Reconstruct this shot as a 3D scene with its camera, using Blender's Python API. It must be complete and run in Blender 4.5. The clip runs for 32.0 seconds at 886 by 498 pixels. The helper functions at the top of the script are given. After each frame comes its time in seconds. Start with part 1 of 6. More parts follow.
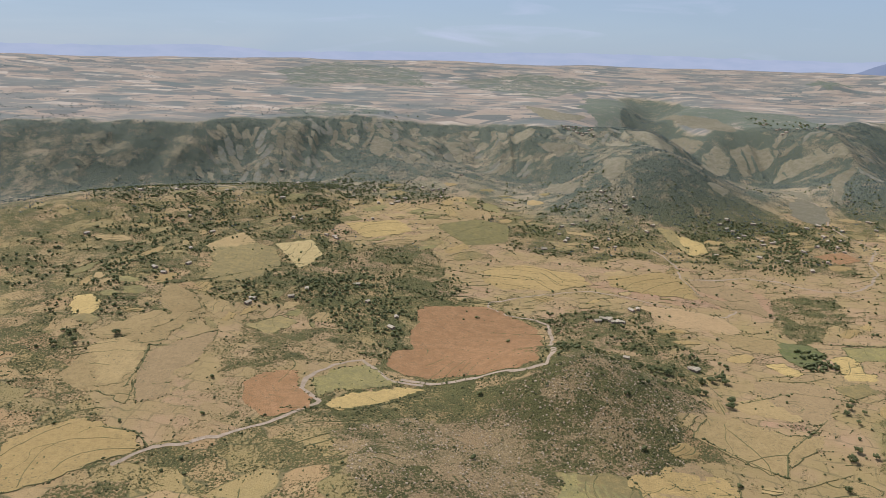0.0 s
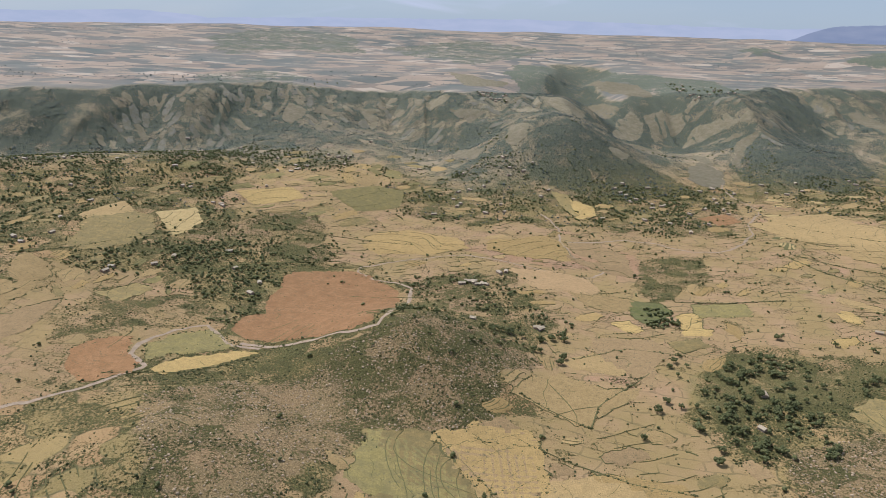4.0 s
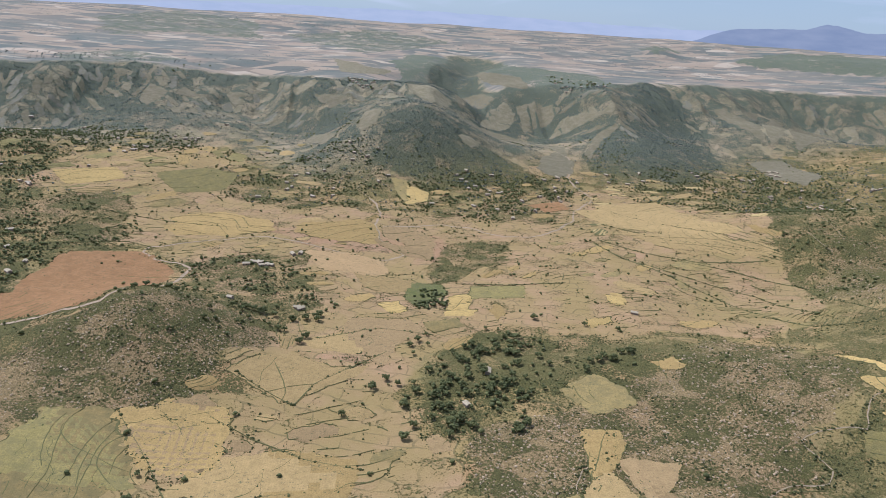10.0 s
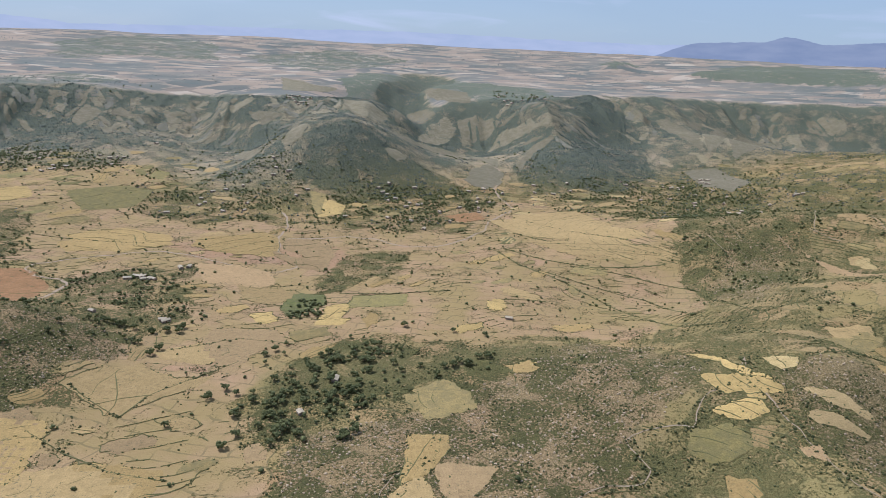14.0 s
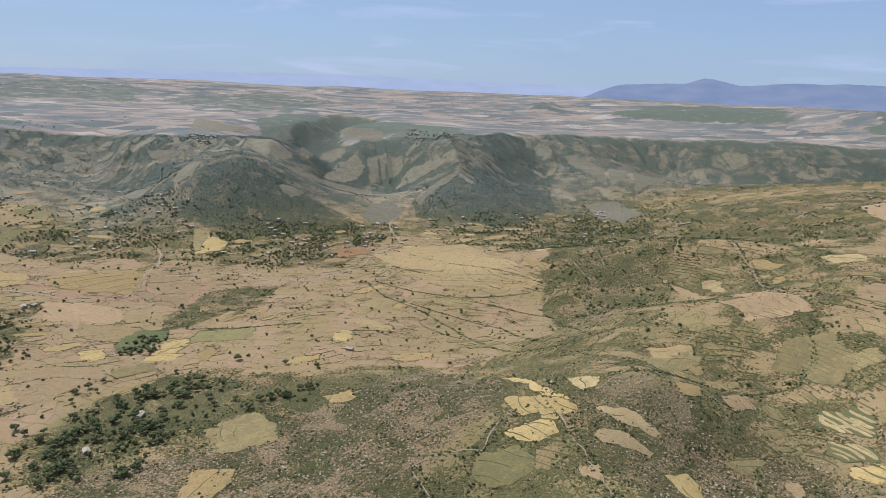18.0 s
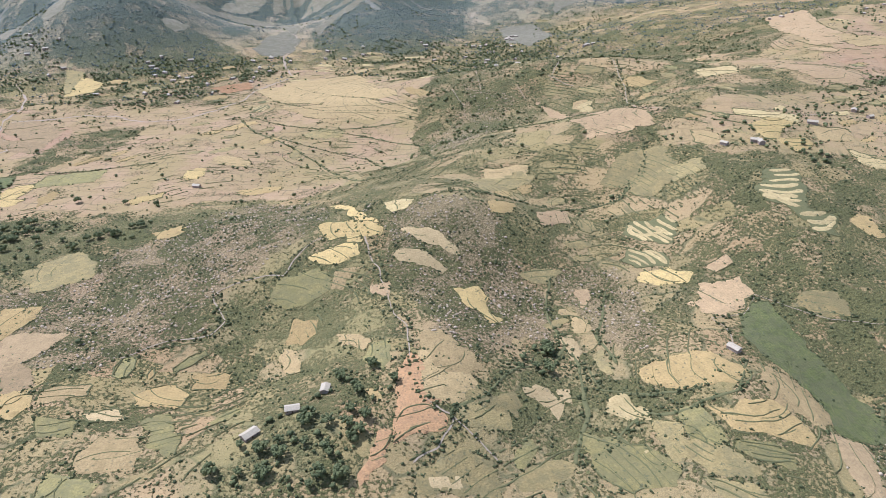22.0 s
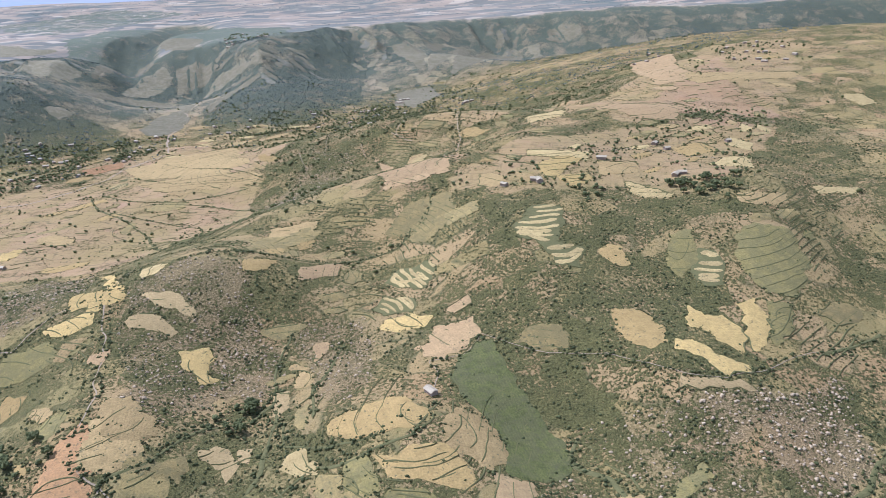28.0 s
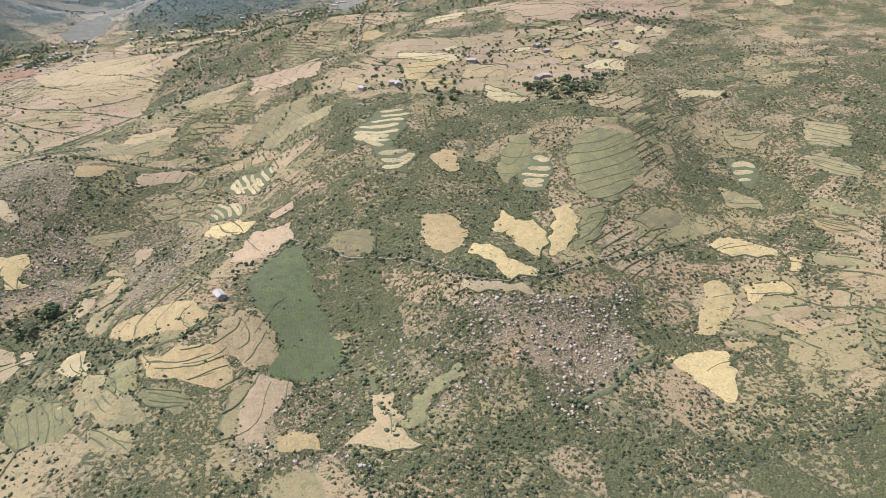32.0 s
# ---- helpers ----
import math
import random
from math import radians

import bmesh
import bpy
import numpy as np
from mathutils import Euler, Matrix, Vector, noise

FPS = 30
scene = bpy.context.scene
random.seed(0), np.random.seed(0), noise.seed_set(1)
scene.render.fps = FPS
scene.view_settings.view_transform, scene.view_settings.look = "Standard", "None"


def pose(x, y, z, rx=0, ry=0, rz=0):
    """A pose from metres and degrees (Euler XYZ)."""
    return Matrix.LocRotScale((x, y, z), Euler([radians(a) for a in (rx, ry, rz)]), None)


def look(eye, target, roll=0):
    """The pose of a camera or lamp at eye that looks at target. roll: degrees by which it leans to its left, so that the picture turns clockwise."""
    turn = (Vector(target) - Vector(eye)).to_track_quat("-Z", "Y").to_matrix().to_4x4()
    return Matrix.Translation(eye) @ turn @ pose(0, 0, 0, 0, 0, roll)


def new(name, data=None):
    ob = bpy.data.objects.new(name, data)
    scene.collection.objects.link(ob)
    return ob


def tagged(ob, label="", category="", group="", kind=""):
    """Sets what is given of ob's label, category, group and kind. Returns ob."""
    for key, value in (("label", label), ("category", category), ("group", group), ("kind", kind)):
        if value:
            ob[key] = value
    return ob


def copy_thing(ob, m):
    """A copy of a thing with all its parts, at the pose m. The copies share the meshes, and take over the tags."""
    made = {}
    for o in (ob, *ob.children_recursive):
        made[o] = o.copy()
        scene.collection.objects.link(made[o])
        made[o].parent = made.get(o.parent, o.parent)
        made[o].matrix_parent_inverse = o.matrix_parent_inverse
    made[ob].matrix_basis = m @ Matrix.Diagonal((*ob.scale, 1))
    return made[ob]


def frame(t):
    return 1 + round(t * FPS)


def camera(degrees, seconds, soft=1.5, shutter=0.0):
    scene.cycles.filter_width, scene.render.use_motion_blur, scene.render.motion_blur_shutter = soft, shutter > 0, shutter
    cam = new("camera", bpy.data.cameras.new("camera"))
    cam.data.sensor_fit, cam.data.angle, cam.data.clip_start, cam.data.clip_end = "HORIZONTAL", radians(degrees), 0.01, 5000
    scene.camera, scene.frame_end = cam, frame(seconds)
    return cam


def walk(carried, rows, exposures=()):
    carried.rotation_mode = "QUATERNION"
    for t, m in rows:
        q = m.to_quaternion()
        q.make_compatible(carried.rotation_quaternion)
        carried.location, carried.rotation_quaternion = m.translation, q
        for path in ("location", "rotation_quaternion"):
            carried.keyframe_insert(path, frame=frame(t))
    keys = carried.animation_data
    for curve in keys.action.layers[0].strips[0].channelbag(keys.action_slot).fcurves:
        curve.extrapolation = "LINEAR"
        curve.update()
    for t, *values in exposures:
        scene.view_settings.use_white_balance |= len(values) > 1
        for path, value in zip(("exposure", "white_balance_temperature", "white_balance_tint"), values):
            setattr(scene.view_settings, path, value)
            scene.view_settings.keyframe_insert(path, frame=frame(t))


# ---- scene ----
cam = camera(66.43, 32.0, soft=0.6)
# seconds, eye in metres, then the turns about x, y and z in degrees
ROWS = [
    (0.0, 6.94, 4.70, 346.11, 73.409, -1.423, 1.373),
    (0.5, 23.90, 3.66, 346.11, 73.634, -1.432, 0.781),
    (1.0, 41.03, 2.72, 345.98, 75.432, -1.567, 0.246),
    (1.5, 58.33, 1.86, 345.74, 75.105, -1.631, -0.009),
    (2.0, 75.76, 1.08, 345.40, 74.156, -1.678, -0.374),
    (2.5, 93.33, 0.36, 344.95, 73.228, -1.752, -0.519),
    (3.0, 111.02, -0.30, 344.41, 70.811, -1.590, -1.139),
    (3.5, 128.81, -0.91, 343.78, 70.518, -1.525, -1.488),
    (5.5, 200.76, -3.11, 340.48, 73.382, -1.632, -1.068),
    (6.0, 218.90, -3.64, 339.48, 69.512, -2.327, -1.116),
    (6.5, 237.06, -4.17, 338.43, 65.202, -3.461, -1.104),
    (7.0, 255.26, -4.71, 337.33, 63.953, -3.900, -1.464),
    (7.5, 273.47, -5.28, 336.18, 65.517, -3.764, -2.051),
    (8.0, 291.69, -5.88, 334.98, 69.102, -3.744, -3.364),
    (8.5, 309.90, -6.51, 333.74, 72.034, -3.849, -3.805),
    (9.0, 328.11, -7.19, 332.47, 72.260, -3.783, -4.050),
    (9.5, 346.29, -7.91, 331.16, 71.496, -3.916, -4.589),
    (10.0, 364.46, -8.69, 329.82, 70.744, -3.462, -5.411),
    (10.5, 382.59, -9.53, 328.46, 71.526, -3.299, -5.505),
    (11.0, 400.67, -10.43, 327.07, 72.646, -3.100, -5.205),
    (11.5, 418.72, -11.40, 325.67, 72.833, -2.793, -5.178),
    (12.0, 436.71, -12.45, 324.25, 71.488, -2.772, -5.118),
    (12.5, 454.64, -13.57, 322.81, 69.941, -2.970, -5.635),
    (13.0, 472.52, -14.78, 321.36, 69.845, -3.009, -5.841),
    (13.5, 490.32, -16.07, 319.90, 70.669, -2.900, -6.052),
    (14.0, 508.05, -17.45, 318.43, 72.530, -2.463, -6.306),
    (14.5, 525.71, -18.93, 316.95, 73.639, -2.136, -6.611),
    (16.5, 595.53, -25.80, 311.02, 77.166, -2.571, -8.067),
    (17.0, 612.76, -27.77, 309.53, 76.775, -3.638, -8.146),
    (17.5, 629.91, -29.85, 308.05, 76.415, -2.855, -8.955),
    (18.0, 646.97, -32.03, 306.57, 76.259, -2.279, -9.849),
    (18.5, 663.93, -34.32, 305.09, 77.210, -2.549, -10.448),
    (19.0, 680.81, -36.72, 303.61, 77.418, -2.502, -11.341),
    (19.5, 697.59, -39.22, 302.13, 75.391, -2.501, -11.974),
    (20.0, 714.28, -41.83, 300.66, 72.162, -2.203, -12.710),
    (20.5, 730.88, -44.54, 299.18, 72.500, -1.768, -12.924),
    (21.0, 747.39, -47.36, 297.71, 67.058, -1.858, -13.142),
    (21.5, 763.81, -50.29, 296.24, 65.173, -1.757, -13.082),
    (22.0, 780.15, -53.31, 294.77, 62.834, -0.631, -13.228),
    (22.5, 796.41, -56.43, 293.30, 64.030, -0.049, -13.430),
    (23.0, 812.59, -59.66, 291.82, 64.890, -0.049, -15.388),
    (23.5, 828.69, -62.98, 290.34, 65.281, 0.224, -14.418),
    (24.0, 844.73, -66.39, 288.86, 65.683, -0.072, -14.586),
    (24.5, 860.69, -69.89, 287.36, 64.603, -0.848, -16.072),
    (25.0, 876.59, -73.48, 285.86, 64.311, -1.692, -18.413),
    (25.5, 892.44, -77.15, 284.35, 65.593, -0.610, -15.067),
    (27.5, 955.36, -92.58, 278.13, 69.159, 2.383, -16.172),
    (28.0, 971.01, -96.60, 276.52, 68.310, 3.081, -15.790),
    (28.5, 986.64, -100.67, 274.88, 66.552, 2.915, -15.789),
    (29.0, 1002.26, -104.80, 273.21, 65.614, 3.476, -15.480),
    (29.5, 1017.88, -108.96, 271.50, 65.295, 3.641, -15.471),
    (30.0, 1033.50, -113.17, 269.76, 65.671, 3.499, -15.614),
    (30.5, 1049.14, -117.40, 267.97, 65.228, 3.334, -15.707),
    (31.0, 1064.81, -121.66, 266.14, 62.960, 2.876, -15.965),
    (31.5, 1080.51, -125.93, 264.25, 62.592, 3.102, -15.975),
    (32.0, 1096.26, -130.21, 262.31, 60.960, 3.088, -16.106),
]
EXPOSURE = [(0.0, 0.36, 5550, 21), (6.0, 0.44, 5450, 23), (7.0, 0.56, 5380, 23), (8.0, 0.53, 5300, 22), (14.0, 0.44, 5220, 22), (19.5, 0.38, 5200, 22), (21.0, 0.52, 5040, 23), (21.9, 0.93, 4860, 25), (25.0, 0.93, 4860, 25), (28.0, 0.80, 4900, 25), (30.0, 0.94, 4860, 25), (32.0, 0.96, 4860, 26)]
walk(cam, [(r[0], pose(*r[1:])) for r in ROWS], EXPOSURE)

# ---- light ----
SUN_EL, SUN_AZ = 54.0, 312.0   # degrees; azimuth clockwise from +y
world = bpy.data.worlds.new("sky")
scene.world = world
world.use_nodes = True
wn = world.node_tree.nodes
wl = world.node_tree.links
sky = wn.new("ShaderNodeTexSky")
sky.sky_type = "NISHITA"
sky.sun_disc = False
sky.sun_elevation = radians(SUN_EL)
sky.sun_rotation = radians(SUN_AZ)
sky.altitude = 1800
sky.air_density = 1.0
sky.dust_density = 1.3
sky.ozone_density = 1.2
# a veil of high thin cloud and dust over the blue
veil = wn.new("ShaderNodeMix")
veil.data_type = "RGBA"
lie = wn.new("ShaderNodeTexCoord")
flat = wn.new("ShaderNodeMapping")
flat.inputs["Scale"].default_value = (1.0, 1.0, 7.0)
wl.new(lie.outputs["Generated"], flat.inputs["Vector"])
cloud = wn.new("ShaderNodeTexNoise")
wl.new(flat.outputs[0], cloud.inputs["Vector"])
cloud.inputs["Scale"].default_value, cloud.inputs["Detail"].default_value, cloud.inputs["Distortion"].default_value = 2.2, 5.0, 0.6
spread = wn.new("ShaderNodeMapRange")
spread.inputs["From Min"].default_value, spread.inputs["From Max"].default_value = 0.35, 0.75
spread.inputs["To Min"].default_value, spread.inputs["To Max"].default_value = 0.70, 0.88
wl.new(cloud.outputs["Fac"], spread.inputs["Value"])
up = wn.new("ShaderNodeSeparateXYZ")
wl.new(lie.outputs["Generated"], up.inputs[0])
clear = wn.new("ShaderNodeMapRange")
clear.inputs["From Min"].default_value, clear.inputs["From Max"].default_value = 0.02, 0.28
clear.inputs["To Min"].default_value, clear.inputs["To Max"].default_value = 1.08, 0.60
wl.new(up.outputs[2], clear.inputs["Value"])
haze = wn.new("ShaderNodeMath")
haze.operation = "MULTIPLY"
wl.new(spread.outputs[0], haze.inputs[0])
wl.new(clear.outputs[0], haze.inputs[1])
wl.new(haze.outputs[0], veil.inputs[0])
wl.new(sky.outputs[0], veil.inputs[6])
veil.inputs[7].default_value = (4.4, 5.35, 5.4, 1)
puff = wn.new("ShaderNodeTexNoise")
wl.new(flat.outputs[0], puff.inputs["Vector"])
puff.inputs["Scale"].default_value, puff.inputs["Detail"].default_value, puff.inputs["Distortion"].default_value = 5.0, 7.0, 0.5
thin = wn.new("ShaderNodeMapRange")
thin.inputs["From Min"].default_value, thin.inputs["From Max"].default_value = 0.56, 0.76
thin.inputs["To Max"].default_value = 0.6
wl.new(puff.outputs["Fac"], thin.inputs["Value"])
white = wn.new("ShaderNodeMix")
white.data_type = "RGBA"
white.inputs[7].default_value = (6.6, 6.9, 7.4, 1)
wl.new(thin.outputs[0], white.inputs[0])
wl.new(veil.outputs[2], white.inputs[6])
wl.new(white.outputs[2], wn["Background"].inputs[0])
wn["Background"].inputs[1].default_value = 0.07
sun = new("sun", bpy.data.lights.new("sun", "SUN"))
sun.data.energy, sun.data.angle, sun.data.color = 3.1, radians(0.6), (1.0, 0.96, 0.89)
sa, se = radians(SUN_AZ), radians(SUN_EL)
sun.matrix_world = look((math.sin(sa) * math.cos(se), math.cos(sa) * math.cos(se), math.sin(se)), (0, 0, 0))

# ---- materials ----
def material(name, rough=0.95):
    m = bpy.data.materials.new(name)
    m.use_nodes = True
    b = m.node_tree.nodes["Principled BSDF"]
    b.inputs["Roughness"].default_value = rough
    b.inputs["Specular IOR Level"].default_value = 0.15
    return m, m.node_tree.nodes, m.node_tree.links, b


def coords(n, l, scale=(1, 1, 1)):
    geo = n.new("ShaderNodeNewGeometry")
    mp = n.new("ShaderNodeMapping")
    mp.inputs["Scale"].default_value = scale
    l.new(geo.outputs["Position"], mp.inputs["Vector"])
    return mp.outputs[0]


def noise_fac(n, l, size, vec=None, detail=4.0, lo=0.35, hi=0.65, rough=0.55):
    """Noise with features of about that many metres, stretched to 0..1 between lo and hi."""
    t = n.new("ShaderNodeTexNoise")
    t.inputs["Scale"].default_value = 1.0 / size
    t.inputs["Detail"].default_value = detail
    t.inputs["Roughness"].default_value = rough
    l.new(vec or coords(n, l), t.inputs["Vector"])
    r = n.new("ShaderNodeMapRange")
    r.inputs["From Min"].default_value, r.inputs["From Max"].default_value = lo, hi
    l.new(t.outputs["Fac"], r.inputs["Value"])
    return r.outputs[0]


def mix(n, l, fac, a, b, mode="MIX"):
    m = n.new("ShaderNodeMix")
    m.data_type, m.blend_type = "RGBA", mode
    for sock, v in ((m.inputs[0], fac), (m.inputs[6], a), (m.inputs[7], b)):
        if hasattr(v, "is_output"):
            l.new(v, sock)
        elif isinstance(v, (int, float)):
            sock.default_value = v
        else:
            sock.default_value = (*v, 1)
    return m.outputs[2]


def maths(n, l, op, a, b=0.0):
    m = n.new("ShaderNodeMath")
    m.operation = op
    m.use_clamp = op in ("MULTIPLY_ADD",)
    for sock, v in zip(m.inputs, (a, b)):
        if hasattr(v, "is_output"):
            l.new(v, sock)
        else:
            sock.default_value = v
    return m.outputs[0]


def bump(n, l, b, height_sock, strength, distance):
    k = n.new("ShaderNodeBump")
    k.inputs["Strength"].default_value, k.inputs["Distance"].default_value = strength, distance
    l.new(height_sock, k.inputs["Height"])
    l.new(k.outputs[0], b.inputs["Normal"])


def split(n, l, name):
    at = n.new("ShaderNodeAttribute")
    at.attribute_name = name
    sep = n.new("ShaderNodeSeparateColor")
    l.new(at.outputs["Color"], sep.inputs[0])
    return sep.outputs[0], sep.outputs[1], sep.outputs[2]


def ramp_of(n, l, fac, stops, hard=False):
    r = n.new("ShaderNodeValToRGB")
    r.color_ramp.interpolation = "CONSTANT" if hard else "LINEAR"
    el = r.color_ramp.elements
    while len(el) < len(stops):
        el.new(0.5)
    for e, (p, c) in zip(el, stops):
        e.position, e.color = p, (*c, 1)
    l.new(fac, r.inputs[0])
    return r.outputs[0]


def ground_material():
    m, n, l, b = material("hill_ground")
    scrub, rocky, soil = split(n, l, "cover")
    farmed, plain, lush = split(n, l, "land")
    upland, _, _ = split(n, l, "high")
    times = lambda a, c: maths(n, l, "MULTIPLY", a, c)
    # grain at a metre and at a hand's breadth of the picture, used all over
    grain = noise_fac(n, l, 1.5, lo=0.36, hi=0.64, detail=3.0, rough=0.7)
    grit = noise_fac(n, l, 0.7, lo=0.40, hi=0.62, detail=2.0)
    # dry grass with bare and trodden places
    dry = mix(n, l, noise_fac(n, l, 70), (0.405, 0.285, 0.118), (0.335, 0.25, 0.095))
    dry = mix(n, l, times(noise_fac(n, l, 8, detail=6.0, rough=0.7), 0.85), dry, (0.23, 0.185, 0.085))
    dry = mix(n, l, times(grain, 0.6), dry, (0.44, 0.335, 0.165))
    dry = mix(n, l, times(grit, 0.5), dry, (0.15, 0.135, 0.07))
    tufts = times(noise_fac(n, l, 4.5, lo=0.55, hi=0.61, detail=3.0, rough=0.6), noise_fac(n, l, 45, lo=0.40, hi=0.58))
    dry = mix(n, l, times(tufts, 0.75), dry, (0.105, 0.112, 0.052))
    # plots of the valley: rows of small fields divided by banks
    wob = n.new("ShaderNodeTexNoise")
    wob.inputs["Scale"].default_value, wob.inputs["Detail"].default_value = 1 / 90.0, 3.0
    l.new(coords(n, l), wob.inputs["Vector"])
    off = n.new("ShaderNodeVectorMath")
    off.operation = "MULTIPLY_ADD"
    off.inputs[1].default_value = (70, 70, 0)
    l.new(wob.outputs["Color"], off.inputs[0])
    l.new(coords(n, l), off.inputs[2])
    # parcels of the slopes: grazed, fallow and overgrown patches with crisp, crooked borders
    flat = n.new("ShaderNodeMapping")
    flat.inputs["Scale"].default_value = (1 / 34.0, 1 / 27.0, 0)
    l.new(off.outputs[0], flat.inputs["Vector"])
    pv = n.new("ShaderNodeTexVoronoi")
    pv.inputs["Scale"].default_value = 1.0
    l.new(flat.outputs[0], pv.inputs["Vector"])
    ps = n.new("ShaderNodeSeparateColor")
    l.new(pv.outputs["Color"], ps.inputs[0])
    pe = n.new("ShaderNodeTexVoronoi")
    pe.feature = "DISTANCE_TO_EDGE"
    pe.inputs["Scale"].default_value = 1.0
    l.new(flat.outputs[0], pe.inputs["Vector"])
    edge = n.new("ShaderNodeMapRange")
    edge.inputs["From Min"].default_value, edge.inputs["From Max"].default_value = 0.045, 0.02
    l.new(pe.outputs["Distance"], edge.inputs["Value"])
    parcel = ramp_of(n, l, ps.outputs[0], [(0.0, (0.29, 0.235, 0.085)), (0.2, (0.42, 0.30, 0.13)), (0.4, (0.36, 0.28, 0.105)), (0.55, (0.45, 0.315, 0.15)), (0.72, (0.26, 0.22, 0.08)), (0.86, (0.41, 0.27, 0.125))], True)
    dry = mix(n, l, times(noise_fac(n, l, 130, lo=0.30, hi=0.55), 0.6), dry, parcel)
    dry = mix(n, l, times(times(edge.outputs[0], noise_fac(n, l, 22, lo=0.42, hi=0.56)), 0.7), dry, (0.115, 0.118, 0.055))
    turn = n.new("ShaderNodeMapping")
    turn.inputs["Rotation"].default_value = (0, 0, 0.35)
    turn.inputs["Scale"].default_value = (1 / 40.0, 1 / 40.0, 0)
    l.new(off.outputs[0], turn.inputs["Vector"])
    br = n.new("ShaderNodeTexBrick")
    br.offset, br.squash, br.squash_frequency = 0.37, 0.6, 3
    br.inputs["Scale"].default_value = 1.0
    br.inputs["Mortar Size"].default_value = 0.032
    br.inputs["Mortar Smooth"].default_value = 0.4
    br.inputs["Brick Width"].default_value, br.inputs["Row Height"].default_value = 0.95, 0.42
    br.inputs["Color1"].default_value, br.inputs["Color2"].default_value = (0, 0, 0, 1), (1, 1, 1, 1)
    l.new(turn.outputs[0], br.inputs["Vector"])
    bw = n.new("ShaderNodeSeparateColor")
    l.new(br.outputs["Color"], bw.inputs[0])
    plots = ramp_of(n, l, bw.outputs[0], [(0.0, (0.355, 0.25, 0.115)), (0.22, (0.42, 0.28, 0.145)), (0.45, (0.44, 0.31, 0.145)), (0.7, (0.39, 0.28, 0.125)), (0.9, (0.44, 0.275, 0.165))])
    plots = mix(n, l, times(noise_fac(n, l, 6, detail=6.0, rough=0.7), 0.6), plots, (0.29, 0.215, 0.105))
    plots = mix(n, l, times(grain, 0.35), plots, (0.45, 0.345, 0.19))
    plots = mix(n, l, times(grit, 0.4), plots, (0.19, 0.15, 0.075))
    plots = mix(n, l, times(times(tufts, noise_fac(n, l, 90, lo=0.46, hi=0.60)), 0.7), plots, (0.115, 0.115, 0.052))
    plots = mix(n, l, times(noise_fac(n, l, 110, detail=5.0, lo=0.38, hi=0.60), 0.72), plots, (0.31, 0.245, 0.098))
    plots = mix(n, l, times(noise_fac(n, l, 60, detail=4.0, lo=0.5, hi=0.66), 0.45), plots, (0.44, 0.295, 0.18))
    bund = times(br.outputs["Fac"], noise_fac(n, l, 18, lo=0.40, hi=0.56))
    plots = mix(n, l, times(bund, 0.55), plots, (0.15, 0.135, 0.065))
    # upland dry grass greyed, haze painted into its colour
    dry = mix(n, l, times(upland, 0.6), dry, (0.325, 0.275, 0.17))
    col = mix(n, l, farmed, dry, plots)
    # far fields of the plain, long, with haze put in as pale greyed colour
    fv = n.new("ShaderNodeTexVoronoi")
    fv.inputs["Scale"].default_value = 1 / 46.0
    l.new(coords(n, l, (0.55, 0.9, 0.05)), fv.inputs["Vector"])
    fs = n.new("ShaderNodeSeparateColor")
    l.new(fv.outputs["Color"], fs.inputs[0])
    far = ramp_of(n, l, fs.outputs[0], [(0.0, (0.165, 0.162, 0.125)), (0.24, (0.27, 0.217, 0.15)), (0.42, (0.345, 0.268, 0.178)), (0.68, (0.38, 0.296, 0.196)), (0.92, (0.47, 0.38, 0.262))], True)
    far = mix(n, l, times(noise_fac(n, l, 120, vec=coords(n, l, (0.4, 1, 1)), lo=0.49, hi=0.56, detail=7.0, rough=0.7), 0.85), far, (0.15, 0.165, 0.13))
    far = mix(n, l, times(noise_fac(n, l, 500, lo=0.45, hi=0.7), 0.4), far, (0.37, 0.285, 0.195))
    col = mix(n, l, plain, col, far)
    # bare red or pink soil
    redsoil = mix(n, l, noise_fac(n, l, 30), (0.37, 0.20, 0.12), (0.35, 0.225, 0.145))
    redsoil = mix(n, l, times(grain, 0.4), redsoil, (0.44, 0.31, 0.20))
    col = mix(n, l, soil, col, redsoil)
    # stony ground: pale flecks and dark gaps
    fleck = noise_fac(n, l, 1.3, lo=0.44, hi=0.60, detail=3.0, rough=0.7)
    stone = mix(n, l, fleck, (0.17, 0.14, 0.07), (0.56, 0.42, 0.235))
    stone = mix(n, l, times(noise_fac(n, l, 34, detail=5.0), 0.6), stone, (0.39, 0.28, 0.145))
    col = mix(n, l, times(rocky, 0.9), col, stone)
    # scrub: broken, mottled, with the ground showing through
    big = noise_fac(n, l, 26, lo=0.36, hi=0.64, detail=6.0, rough=0.7)
    fine = noise_fac(n, l, 2.4, lo=0.38, hi=0.62, detail=4.0, rough=0.7)
    green = mix(n, l, noise_fac(n, l, 16, detail=4.0), (0.117, 0.119, 0.042), (0.185, 0.175, 0.060))
    # upland green shifted to grey-blue to stand for haze
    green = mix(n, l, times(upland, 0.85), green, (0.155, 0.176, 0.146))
    green = mix(n, l, times(grain, 0.55), green, (0.245, 0.235, 0.09))
    green = mix(n, l, times(grit, 0.55), green, (0.05, 0.058, 0.024))
    patch = maths(n, l, "ADD", times(big, 0.42), times(fine, 0.58))
    patch = maths(n, l, "ADD", patch, times(maths(n, l, "SUBTRACT", ps.outputs[1], 0.55), 0.42))
    thresh = maths(n, l, "SUBTRACT", maths(n, l, "ADD", scrub, patch), 1.0)
    sc = n.new("ShaderNodeMapRange")
